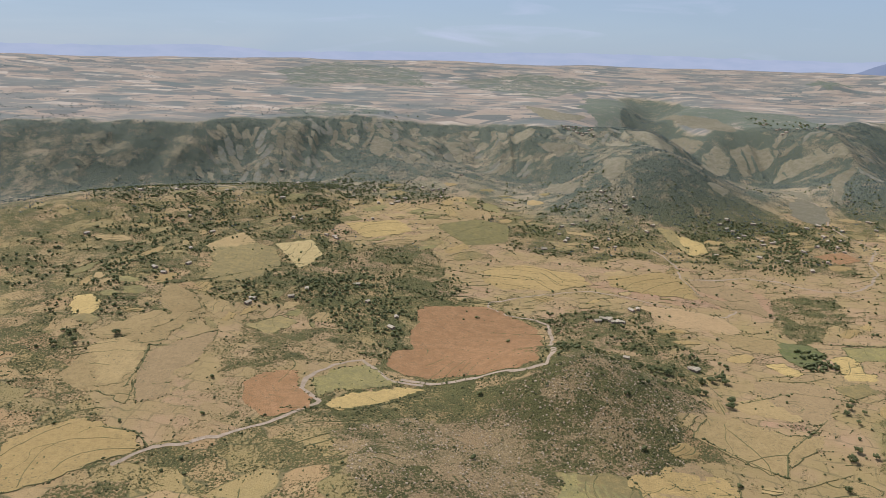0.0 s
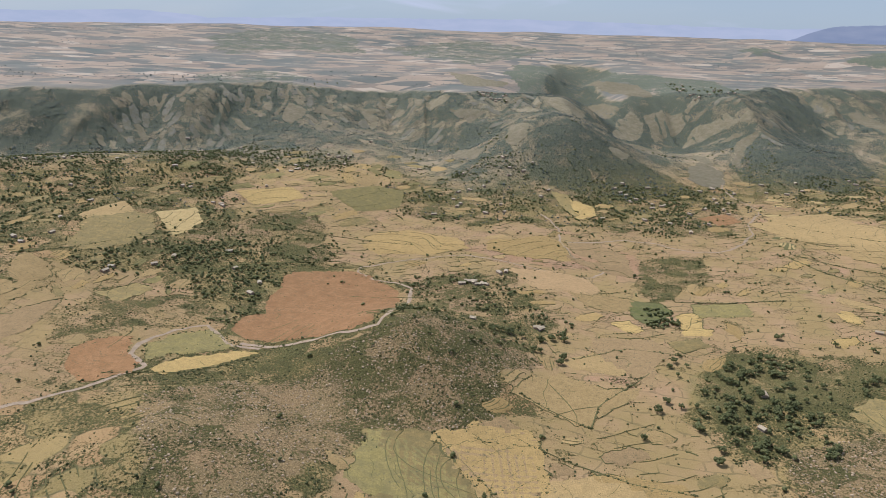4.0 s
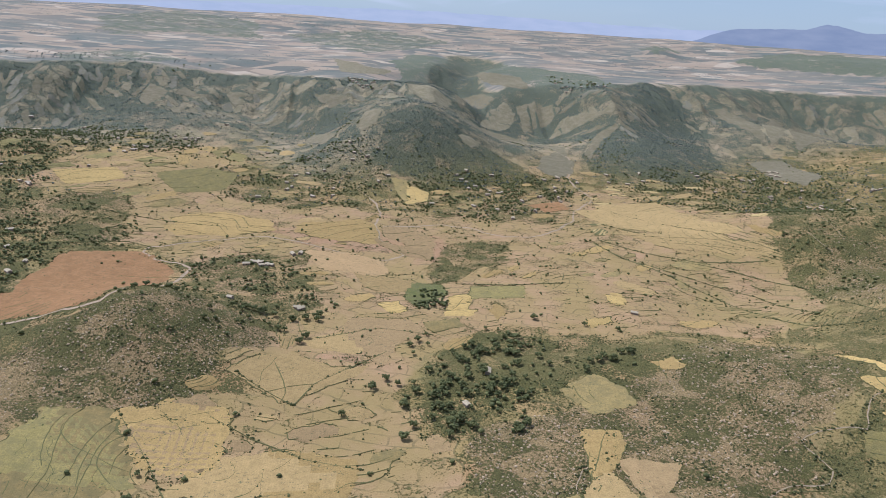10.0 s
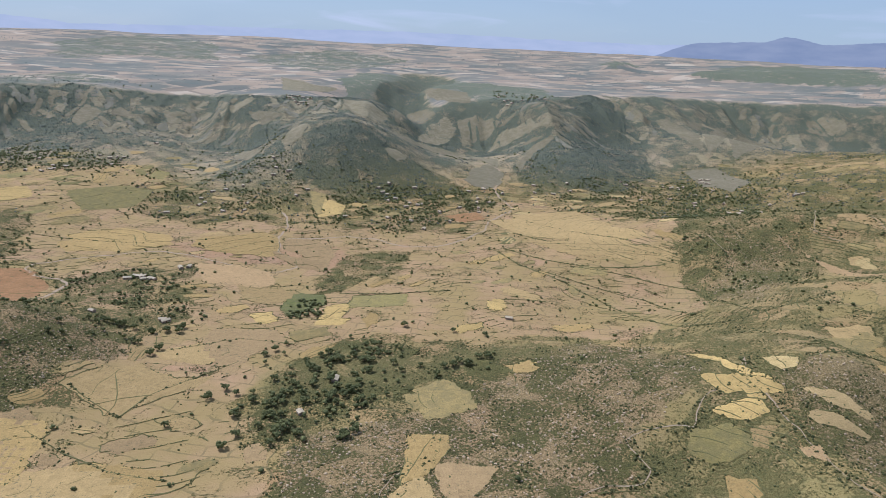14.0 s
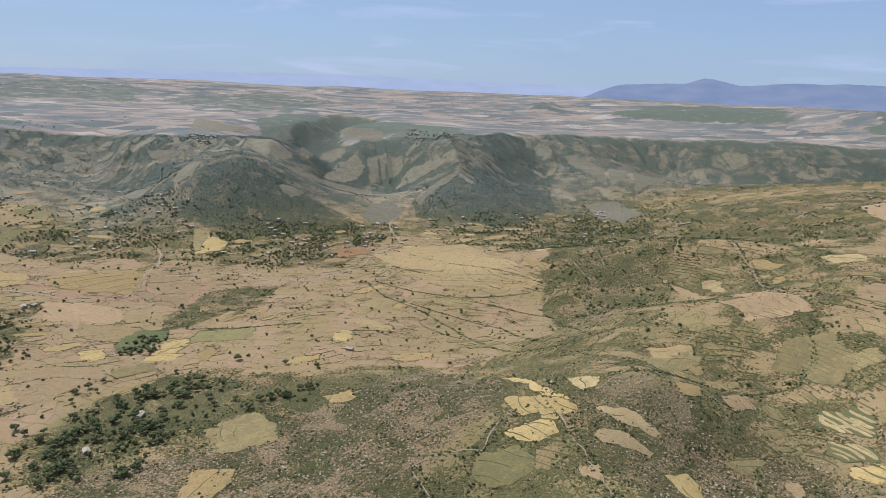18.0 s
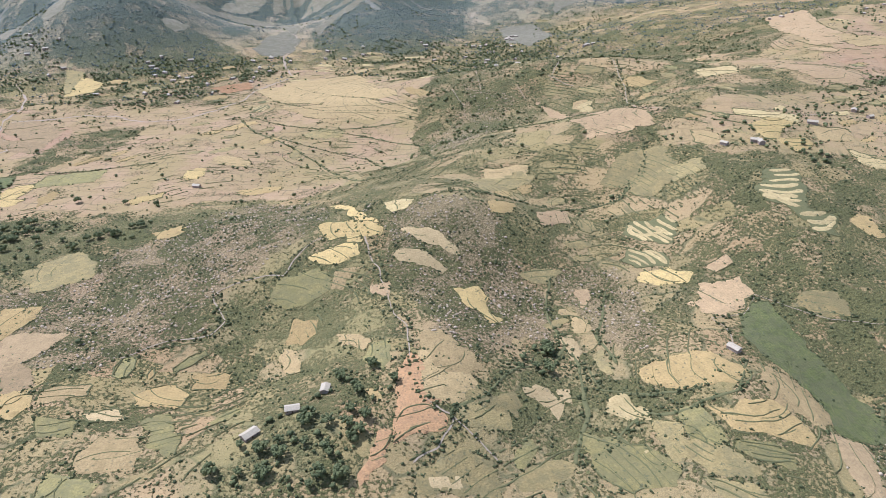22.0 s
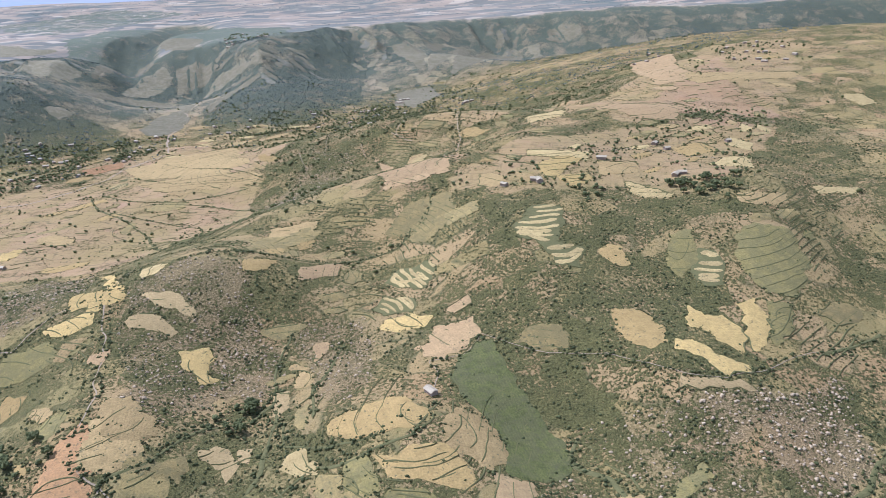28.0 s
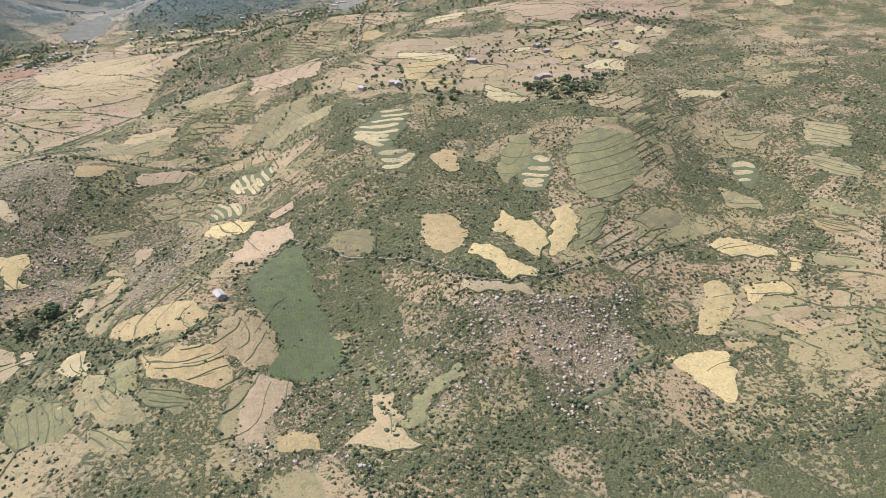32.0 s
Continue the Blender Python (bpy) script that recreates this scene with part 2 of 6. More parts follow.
    sc.inputs["From Min"].default_value, sc.inputs["From Max"].default_value = -0.05, 0.06
    l.new(thresh, sc.inputs["Value"])
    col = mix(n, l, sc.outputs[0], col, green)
    # close green grass and crops
    grass = mix(n, l, noise_fac(n, l, 12, detail=6.0, rough=0.7), (0.19, 0.185, 0.07), (0.31, 0.265, 0.105))
    grass = mix(n, l, times(grit, 0.4), grass, (0.08, 0.095, 0.045))
    col = mix(n, l, lush, col, grass)
    # lowland ground tinted warmer, against the haze tone painted on upland and plain
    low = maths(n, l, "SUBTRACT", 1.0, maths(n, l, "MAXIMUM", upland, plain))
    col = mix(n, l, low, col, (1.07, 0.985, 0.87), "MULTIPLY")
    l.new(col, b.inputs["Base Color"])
    near = maths(n, l, "SUBTRACT", 1.0, plain)
    hgt = times(near, maths(n, l, "ADD", maths(n, l, "ADD", times(sc.outputs[0], fine), times(times(fleck, rocky), 0.6)), times(grain, 0.25)))
    bump(n, l, b, hgt, 1.0, 1.1)
    return m


GROUND = ground_material()

# ---- the lie of the land ----
def lattice(i, j, seed):
    h = (i * 374761393 + j * 668265263 + seed * 1442695041) & 0xFFFFFFFF
    h = ((h ^ (h >> 13)) * 1274126177) & 0xFFFFFFFF
    return ((h ^ (h >> 16)) & 0xFFFF) / 65535.0


def vnoise(x, y, seed=0):
    i, j = np.floor(x).astype(np.int64), np.floor(y).astype(np.int64)
    u, v = x - i, y - j
    u, v = u * u * (3 - 2 * u), v * v * (3 - 2 * v)
    a = lattice(i, j, seed) * (1 - u) + lattice(i + 1, j, seed) * u
    b = lattice(i, j + 1, seed) * (1 - u) + lattice(i + 1, j + 1, seed) * u
    return a * (1 - v) + b * v


def fbm(x, y, size, octaves=3, seed=0):
    total, amp, norm = 0.0, 1.0, 0.0
    for k in range(octaves):
        total = total + amp * vnoise(x / size + 17.3 * k, y / size - 9.1 * k, seed + k)
        norm, amp, size = norm + amp, amp * 0.5, size * 0.5
    return total / norm


def smooth(t):
    t = np.clip(t, 0, 1)
    return t * t * (3 - 2 * t)


# the plateau's rim from west to east, as y over x
RIM_X = [-4000, -1500, -900, -600, -250, 60, 250, 470, 800, 1000, 1300, 1700, 2100, 2600, 3500, 6000]
RIM_Y = [1200, 1500, 1720, 1850, 2010, 2060, 1880, 1900, 2060, 1930, 2140, 2250, 2060, 1900, 1700, 1500]
HILLS = []


def hill(x, y, radius, rise):
    HILLS.append((x, y, radius, rise))


hill(-1100, 900, 280, 59.8)
hill(-700, 700, 176, 8.9)
hill(-650, 1250, 160, 53.0)
hill(-380, 950, 128, 32.6)
hill(-380, 760, 96, 20.9)
hill(-380, 1380, 144, 48.8)
hill(-198, 640, 80, 19.5)
hill(-140, 1460, 128, 21.1)
hill(-34, 430, 88, 37.5)
hill(-600, 350, 200, 27.4)
hill(130, 630, 68, 53.0)
hill(14, 1340, 96, 11.2)
hill(-200, 1750, 128, 48.0)
hill(230, 1200, 144, 8.7)
hill(440, 1560, 136, 129.9)
hill(520, 1770, 104, 14.7)
hill(320, 1750, 112, -20.3)
hill(1010, 1750, 136, 35.4)
hill(900, 1450, 112, 2.4)
hill(1000, 1500, 96, 18.1)
hill(1400, 1850, 160, 63.1)
hill(1450, 1550, 160, -19.8)
hill(800, 500, 72, 24.1)
hill(650, 560, 72, 8.8)
hill(770, 440, 64, 7.3)
hill(880, 490, 64, 24.6)
hill(930, 430, 48, 12.2)
hill(1000, 600, 112, 54.4)
hill(880, 270, 64, 25.8)
hill(1020, 250, 56, 16.7)
hill(930, 230, 64, -15.1)
hill(1100, 310, 56, 14.4)
hill(1200, 350, 64, 44.5)
hill(1290, 250, 64, 25.8)
hill(1120, 200, 48, -20.8)
hill(1200, 200, 56, 25.4)
hill(1340, 420, 72, 23.0)
hill(1280, 500, 88, 45.5)
hill(1210, 600, 88, 47.9)
hill(1420, 350, 80, 31.3)
hill(1420, 650, 120, 59.4)
hill(1550, 520, 112, 17.3)
hill(1300, 820, 120, 51.8)
hill(1190, 770, 88, -17.1)
hill(1090, 750, 88, 10.0)
hill(1190, 880, 96, 38.3)
hill(1000, 950, 120, 32.0)
hill(1400, 1100, 160, 6.8)
hill(1550, 1280, 144, 28.1)
hill(1630, 860, 160, 60.5)
hill(1710, 1110, 144, 17.8)
hill(1700, 1600, 200, 36.5)
hill(2000, 1300, 280, 86.3)
hill(2000, 800, 280, 35.4)
hill(2500, 900, 400, 114.3)
hill(1700, 350, 176, 61.1)
hill(1600, 100, 176, 14.3)
hill(1040, 540, 56, 7.0)
hill(700, 250, 112, 22.5)
hill(600, 400, 112, 2.7)
hill(1000, 50, 160, 19.9)
hill(2100, 2000, 200, 9.1)
hill(1350, 1400, 120, 18.4)
hill(790, 2200, 80, -12.8)

# knolls, saddles and dips between them
hill(777, 420, 55, -1.5)
hill(846, 423, 55, 11.0)
hill(794, 497, 55, -7.1)
hill(851, 499, 55, -9.9)
hill(671, 732, 80, 7.0)
hill(361, 451, 55, -4.9)
hill(958, 412, 55, 15.1)
hill(769, 262, 55, 12.8)
hill(1121, 192, 55, -3.2)
hill(1100, 144, 55, 6.0)
hill(875, 271, 55, 3.2)
hill(518, 479, 55, -1.9)
hill(1062, 225, 55, 15.6)
hill(968, 542, 55, -6.1)
hill(993, 211, 55, 7.1)
hill(907, 325, 55, 9.8)
hill(693, 449, 55, 1.4)
hill(799, 345, 55, -2.3)
hill(561, 488, 55, 1.3)
hill(1045, 268, 55, -5.6)
hill(740, 508, 55, 10.0)
hill(1014, 313, 55, 9.9)
hill(599, 823, 80, 1.6)
hill(1038, 431, 55, 12.5)
hill(924, 371, 55, -25.1)
hill(1172, 217, 55, 6.3)
hill(974, 285, 55, -6.3)
hill(1079, 358, 55, 6.4)
hill(641, 517, 55, -2.8)
hill(1052, 493, 55, -17.5)
hill(1097, 300, 55, -8.3)
hill(1256, 205, 55, -2.7)
hill(244, 621, 80, -5.6)
hill(1094, 423, 55, -5.8)
hill(719, 394, 55, 7.2)
hill(861, 344, 55, 17.5)
hill(229, 440, 55, -9.4)
hill(1039, 783, 80, -4.0)
hill(1132, 406, 55, 21.1)
hill(1147, 282, 55, 10.1)
hill(728, 332, 55, -23.4)
hill(404, 917, 120, -8.7)
hill(1183, 341, 55, -1.3)
hill(1132, 487, 55, 18.0)
hill(1324, 179, 55, -3.5)
hill(1222, 354, 55, -7.8)
hill(676, 358, 55, 2.4)
hill(1343, 303, 55, 7.4)
hill(1371, 248, 55, -7.6)
hill(1115, 592, 80, 12.9)
hill(1329, 347, 55, 14.8)
hill(1200, 434, 55, 14.3)
hill(1150, 963, 120, 24.1)
hill(1178, 813, 80, -16.0)
hill(75, 542, 55, -17.6)
hill(918, 451, 55, 16.3)
hill(805, 1259, 120, 1.1)
hill(871, 211, 55, -10.8)
hill(122, 846, 80, -4.8)
hill(663, 412, 55, -3.6)
hill(812, 667, 80, 1.1)
hill(1236, 726, 80, 7.9)
hill(1180, 518, 55, -3.3)
hill(259, 929, 120, 1.9)
hill(1446, 298, 55, -14.6)
hill(821, 1482, 120, -7.5)
hill(1315, 747, 80, 1.4)
hill(1422, 466, 55, 11.0)
hill(711, 1571, 120, 22.7)
hill(972, 1583, 120, 21.4)
hill(911, 782, 80, -21.2)
hill(279, 1538, 120, -5.4)
hill(396, 1529, 120, 9.8)
hill(88, 1106, 120, -8.6)
hill(1236, 287, 55, -5.7)
hill(1399, 189, 55, 3.0)
hill(952, 1768, 120, -20.4)
hill(1420, 1279, 120, 2.6)
hill(-124, 667, 80, -1.8)
hill(1334, 463, 55, -7.7)
hill(-70, 1177, 120, 13.6)
hill(1477, 641, 80, 5.9)
hill(221, 1753, 120, 4.8)
hill(1023, 1695, 120, 30.5)
hill(465, 1361, 120, -10.7)
hill(-83, 1291, 120, -2.1)
hill(70, 1718, 120, 26.9)
hill(856, 1948, 120, -8.1)
hill(636, 2259, 120, 23.0)
hill(-57, 1671, 120, 18.6)
hill(183, 869, 80, 2.0)
hill(1571, 884, 80, 10.3)
hill(562, 2123, 120, -68.0)
hill(-338, 812, 80, -2.4)
hill(-13, 1993, 120, -32.2)
hill(-209, 1504, 120, -9.8)
hill(1501, 1814, 120, 19.0)
hill(-190, 1764, 120, -3.6)
hill(1716, 1153, 120, -4.7)
hill(1869, 1811, 120, 3.9)

# dark hills that stand on the plain
hill(1704, 3230, 60, 34.0)
hill(1760, 3260, 40, 18.0)
hill(2050, 3000, 90, 26.0)
hill(2330, 2960, 140, 40.0)
hill(2620, 2850, 160, 36.0)
hill(2950, 2600, 220, 60.0)
hill(3200, 2350, 240, 85.0)


def scarp(x, y):
    """Metres north of the rim, and 0 at the escarpment's foot to 1 at its rim."""
    d = y - np.interp(x, RIM_X, RIM_Y)
    return d, smooth((d + 330) / 360)


def gorge_at(x, y):
    """The wooded gorge that cuts back into the plateau."""
    mid = 655 + 0.10 * (y - 2100) + 40 * np.sin(y / 130.0)
    return np.exp(-((x - mid) / (60 + 0.05 * np.clip(y - 2000, 0, 900))) ** 2) * smooth((y - 1560) / 300) * (1 - smooth((y - 2500) / 600))


def spurs(x, y):
    """Ridges that run down the escarpment: 1 on their crests, 0 in the gullies."""
    wx = x + 70 * (fbm(x, y, 260, 2, 5) - 0.5) + 26 * (fbm(x, y, 60, 2, 6) - 0.5)
    a = 1 - np.abs(2 * vnoise(wx / 92, y / 520, 11) - 1)
    b = 1 - np.abs(2 * vnoise(wx / 44 + 7, y / 300, 12) - 1)
    return 0.62 * a + 0.38 * b


def raw_height(x, y):
    x, y = np.asarray(x, float), np.asarray(y, float)
    if x.size == 0:
        return np.zeros_like(x)
    d, s = scarp(x, y)
    z = 148 * s + 0.028 * np.clip(d, 0, 2600)
    z = z - 50 * s * gorge_at(x, y)
    x0, x1, y0, y1 = x.min(), x.max(), y.min(), y.max()
    for hx, hy, r, h in HILLS:
        if hx < x0 - 5 * r or hx > x1 + 5 * r or hy < y0 - 5 * r or hy > y1 + 5 * r:
            continue
        z = z + h * np.exp(-((x - hx) ** 2 + (y - hy) ** 2) / (2 * r * r))
    # spurs and gullies down the escarpment
    flank = 4 * s * (1 - s) * smooth((x + 1400) / 500)
    if flank.max() > 0:
        z = z + flank * 40 * (spurs(x, y) - 0.5) + flank * 9 * (fbm(x, y, 45, 2, 21) - 0.5)
    rough = smooth((np.abs(z) - 8) / 25)
    z = z + (fbm(x, y, 110, 3, 3) - 0.5) * (2.0 + 7.0 * rough)
    r = np.hypot(x - 550, y + 60)
    far = smooth((r - 3000) / 1400)
    if far.max() > 0:
        z = z + far * (262 - z) * smooth((y + 500) / 1500) + far * 26 * (fbm(x, y, 420, 3, 31) - 0.5)
    return z


# the land is worked out once, three metres apart, and read between those places
TAB_X, TAB_Y, TAB_STEP = -800.0, 30.0, 3.0
tab_x, tab_y = np.meshgrid(np.arange(TAB_X, 2100, TAB_STEP), np.arange(TAB_Y, 2500, TAB_STEP))
TABLE = np.zeros(tab_x.shape)
for r0 in range(0, len(TABLE), 60):
    for c0 in range(0, TABLE.shape[1], 120):
        cut = (slice(r0, r0 + 60), slice(c0, c0 + 120))
        TABLE[cut] = raw_height(tab_x[cut], tab_y[cut])


def height(x, y):
    x, y = np.asarray(x, float), np.asarray(y, float)
    u, v = (x - TAB_X) / TAB_STEP, (y - TAB_Y) / TAB_STEP
    known = (u >= 0) & (v >= 0) & (u < TABLE.shape[1] - 1.001) & (v < TABLE.shape[0] - 1.001)
    u, v = np.where(known, u, 0), np.where(known, v, 0)
    i, j = v.astype(int), u.astype(int)
    u, v = u - j, v - i
    z = (TABLE[i, j] * (1 - u) + TABLE[i, j + 1] * u) * (1 - v) + (TABLE[i + 1, j] * (1 - u) + TABLE[i + 1, j + 1] * u) * v
    if not known.all():
        z = np.array(z)
        z[~known] = raw_height(x[~known], y[~known])
    return z

# ---- ground ----
ZONES = []


def zone(kind, outline, amount):
    """A patch of one kind of cover with ragged edges."""
    ZONES.append((kind, outline, amount))


def within(x, y, outline):
    """Which of the places lie inside an outline."""
    ins = np.zeros(len(x), bool)
    px, py = outline[-1]
    for qx, qy in outline:
        cross = (py > y) != (qy > y)
        if py != qy:
            ins ^= cross & (x < (qx - px) * (y - py) / (qy - py) + px)
        px, py = qx, qy
    return ins


zone("scrub", [(1320, 1355), (1651, 1334), (1952, 1165), (1665, 868), (1434, 995), (1163, 878)], 0.64)
zone("scrub", [(1197, 854), (1315, 822), (1639, 841), (1372, 567), (1154, 524), (1175, 772)], 0.56)
zone("farmed", [(-212, 950), (-218, 1377), (66, 1537), (111, 1269), (385, 1090), (811, 1305), (1054, 1105), (948, 716), (822, 621), (639, 634), (536, 670), (451, 617), (387, 550), (306, 513), (233, 610), (144, 814), (53, 914), (-55, 938), (-117, 994)], 1)
zone("farmed", [(-435, 754), (-369, 823), (-255, 805), (-193, 831), (-80, 715), (-127, 612), (-157, 544), (-275, 489)], 0.8)
zone("farmed", [(78, 464), (224, 526), (384, 542), (417, 458), (449, 413), (405, 340), (58, 316), (91, 380)], 1)
zone("farmed", [(1195, 584), (1388, 625), (1600, 609), (1425, 435), (1302, 424), (1193, 474), (1137, 541)], 0.7)
zone("farmed", [(1379, 812), (1872, 1123), (2004, 1025), (1642, 651), (1399, 641)], 0.6)
zone("scrub", [(409, 526), (451, 609), (496, 645), (579, 626), (642, 609), (651, 567), (605, 522), (539, 532), (489, 500), (436, 464)], 0.75)
zone("rocky", [(605, 522), (651, 567), (750, 609), (821, 565), (822, 502), (770, 458), (717, 416), (723, 394), (676, 383), (635, 372), (453, 395), (447, 455), (509, 498), (568, 508)], 0.7)
zone("scrub", [(605, 522), (651, 567), (750, 609), (821, 565), (822, 502), (770, 458), (717, 416), (723, 394), (676, 383), (635, 372), (453, 395), (447, 455), (509, 498), (568, 508)], 0.6)
zone("rocky", [(-112, 501), (-35, 567), (54, 590), (115, 618), (178, 682), (236, 689), (281, 645), (244, 584), (224, 526), (177, 488), (99, 493), (65, 438), (49, 391), (27, 350), (-34, 365)], 0.7)
zone("scrub", [(58, 574), (115, 618), (178, 682), (236, 689), (281, 645), (244, 584), (224, 526), (177, 488), (99, 493)], 0.64)
zone("scrub", [(-112, 501), (-35, 567), (58, 574), (99, 493), (65, 438), (49, 391), (27, 350), (-34, 365)], 0.46)
zone("scrub", [(1112, 338), (1141, 336), (1194, 328), (1205, 265), (1212, 212), (1187, 184), (1110, 193), (1084, 238), (1071, 277)], 0.72)
zone("scrub", [(1188, 433), (1254, 437), (1273, 383), (1224, 323), (1187, 341), (1181, 377)], 0.7)
zone("scrub", [(945, 237), (960, 250), (984, 234), (1010, 219), (983, 213), (961, 212), (943, 216)], 0.72)
zone("scrub", [(887, 259), (913, 285), (942, 279), (904, 237), (894, 217), (888, 237)], 0.7)
zone("scrub", [(963, 476), (996, 480), (986, 413), (966, 370), (944, 392)], 0.7)
zone("scrub", [(566, 657), (633, 644), (704, 595), (656, 535), (612, 535)], 0.68)
zone("scrub", [(716, 418), (757, 418), (797, 411), (794, 339), (748, 359)], 0.62)
zone("scrub", [(748, 320), (839, 285), (840, 254), (823, 225), (803, 218), (760, 228), (743, 248)], 0.66)
zone("rocky", [(861, 460), (932, 450), (954, 415), (959, 348), (931, 292), (884, 292), (871, 348), (851, 411)], 0.8)
zone("rocky", [(980, 367), (1022, 367), (1039, 297), (1003, 261), (969, 276), (964, 317)], 0.7)
zone("rocky", [(1237, 189), (1300, 196), (1317, 166), (1260, 132), (1214, 110), (1222, 152)], 0.8)
zone("rocky", [(1124, 209), (1162, 203), (1220, 192), (1225, 158), (1188, 123), (1158, 123), (1141, 170)], 0.5)
zone("scrub", [(1124, 209), (1162, 203), (1220, 192), (1225, 158), (1214, 110), (1156, 119), (1136, 153)], 0.62)
zone("scrub", [(1243, 164), (1354, 211), (1479, 214), (1421, 151), (1336, 132), (1224, 101)], 0.6)
zone("lush", [(687, 254), (710, 274), (737, 286), (768, 278), (778, 277), (756, 262), (729, 249), (722, 241)], 0.45)
zone("lush", [(757, 418), (777, 424), (795, 413), (790, 394), (766, 399)], 0.4)
zone("lush", [(987, 462), (1031, 497), (993, 420), (968, 401)], 0.35)
zone("scrub", [(-213, 950), (-101, 973), (-51, 870), (-33, 719), (-87, 708)], 0.62)
zone("scrub", [(449, 1334), (786, 1397), (795, 1304), (683, 1067), (539, 1085), (448, 1166)], 0.55)
zone("scrub", [(845, 1438), (1245, 1426), (1320, 1219), (1088, 885), (1147, 1256), (855, 1353)], 0.55)
zone("scrub", [(49, 1319), (272, 1465), (417, 1394), (388, 1151), (212, 1122), (65, 1190)], 0.56)
zone("scrub", [(-376, 1269), (-49, 1572), (14, 1522), (-202, 1343), (-213, 950)], 0.54)
zone("scrub", [(122, 856), (283, 917), (307, 739), (262, 653), (179, 674)], 0.62)
zone("scrub", [(467, 974), (553, 1001), (602, 975), (554, 874), (496, 821), (456, 801), (450, 854)], 0.64)
zone("scrub", [(384, 1498), (477, 1531), (554, 1520), (604, 1482), (675, 1430), (715, 1368), (623, 1303), (497, 1296), (430, 1292), (385, 1376)], 0.84)
zone("scrub", [(1009, 1712), (1140, 1873), (1294, 1867), (1220, 1543), (1098, 1392), (964, 1376), (855, 1438), (860, 1515)], 0.86)
zone("scrub", [(-273, 662), (-237, 756), (-169, 801), (-87, 748), (-89, 696), (-152, 655), (-239, 615)], 0.6)
zone("scrub", [(-157, 927), (-103, 991), (-41, 911), (-40, 791), (-56, 720), (-104, 761)], 0.68)
zone("scrub", [(-721, 1223), (-665, 1541), (-261, 1606), (-211, 1249), (-275, 1105), (-264, 1010), (-452, 910), (-514, 879)], 0.54)
zone("scrub", [(1073, 1279), (1291, 1461), (1523, 1488), (1334, 1129), (1039, 723), (999, 822), (981, 902)], 0.62)
zone("rocky", [(1028, 913), (1090, 844), (970, 645), (976, 802)], 0.6)
zone("soil", [(208, 1004), (385, 1036), (474, 998), (455, 898), (416, 919), (266, 936)], 0.5)
zone("soil", [(1160, 776), (1182, 599), (1128, 549), (1082, 581)], 0.35)
zone("soil", [(1436, 712), (1802, 1022), (1650, 704), (1637, 611), (1484, 584)], 0.4)
zone("scrub", [(404, 2382), (542, 2737), (853, 2718), (937, 2417), (1108, 2280), (1084, 1917), (911, 1871), (726, 2296), (651, 2294), (576, 1787), (502, 1855)], 0.9)
zone("scrub", [(1966, 2991), (2362, 3329), (2675, 3346), (2954, 3136), (2711, 2722), (2606, 2579), (2284, 2714), (2009, 2860)], 0.95)
zone("scrub", [(1678, 3392), (1829, 3572), (1864, 3342), (1684, 3165)], 0.9)
zone("scrub", [(2938, 2480), (4300, 3692), (2758, 2075), (2726, 2285)], 0.95)
zone("lush", [(731, 341), (765, 327), (814, 313), (839, 272), (826, 246), (807, 230), (785, 214), (754, 224)], 0.4)
zone("lush", [(903, 804), (1251, 839), (862, 316), (719, 370)], 0.26)
zone("lush", [(844, 439), (1035, 528), (1207, 405), (1266, 324), (1161, 187), (1052, 139), (842, 206)], 0.16)
zone("lush", [(741, 931), (1168, 526), (1507, 374), (1539, 237), (1332, 20), (944, 146)], 0.10)
zone("scrub", [(-854, 3245), (-674, 3921), (-213, 3645), (-117, 3023), (-480, 3027), (-641, 2767)], 0.66)
zone("scrub", [(-35, 3228), (379, 3624), (709, 3331), (331, 2619)], 0.66)
zone("scrub", [(-531, 2113), (-423, 2309), (-220, 2204), (-290, 1966), (-438, 1917)], 0.6)
zone("scrub", [(891, 271), (912, 278), (944, 279), (956, 253), (989, 231), (1008, 220), (986, 218), (939, 213), (930, 208), (900, 221), (892, 239)], 0.74)
zone("lush", [(891, 271), (912, 278), (944, 279), (956, 253), (989, 231), (1008, 220), (986, 218), (939, 213), (930, 208), (900, 221), (892, 239)], 0.35)
zone("scrub", [(955, 439), (1001, 485), (990, 414), (980, 386), (952, 383), (950, 406)], 0.7)
zone("lush", [(955, 439), (1001, 485), (990, 414), (980, 386), (952, 383), (950, 406)], 0.4)
zone("lush", [(700, 254), (743, 259), (782, 263), (808, 262), (806, 223), (794, 198), (705, 217)], 0.5)
zone("scrub", [(711, 384), (739, 388), (763, 363), (735, 351), (712, 357)], 0.62)
zone("scrub", [(1108, 350), (1147, 357), (1189, 333), (1189, 292), (1177, 258), (1141, 248), (1127, 214), (1111, 242), (1102, 286), (1105, 310)], 0.75)
zone("scrub", [(1346, 446), (1370, 402), (1339, 347), (1289, 366), (1299, 404)], 0.72)
zone("scrub", [(1249, 423), (1290, 398), (1281, 361), (1227, 324), (1210, 372)], 0.66)
zone("scrub", [(1105, 281), (1168, 247), (1193, 202), (1158, 183), (1126, 195), (1103, 221)], 0.7)
zone("scrub", [(1145, 183), (1196, 179), (1231, 147), (1219, 113), (1183, 100), (1144, 108), (1149, 142), (1175, 148), (1171, 158), (1139, 157)], 0.72)
zone("rocky", [(1199, 190), (1275, 194), (1310, 164), (1280, 133), (1227, 104), (1219, 113), (1231, 147), (1199, 162)], 0.85)
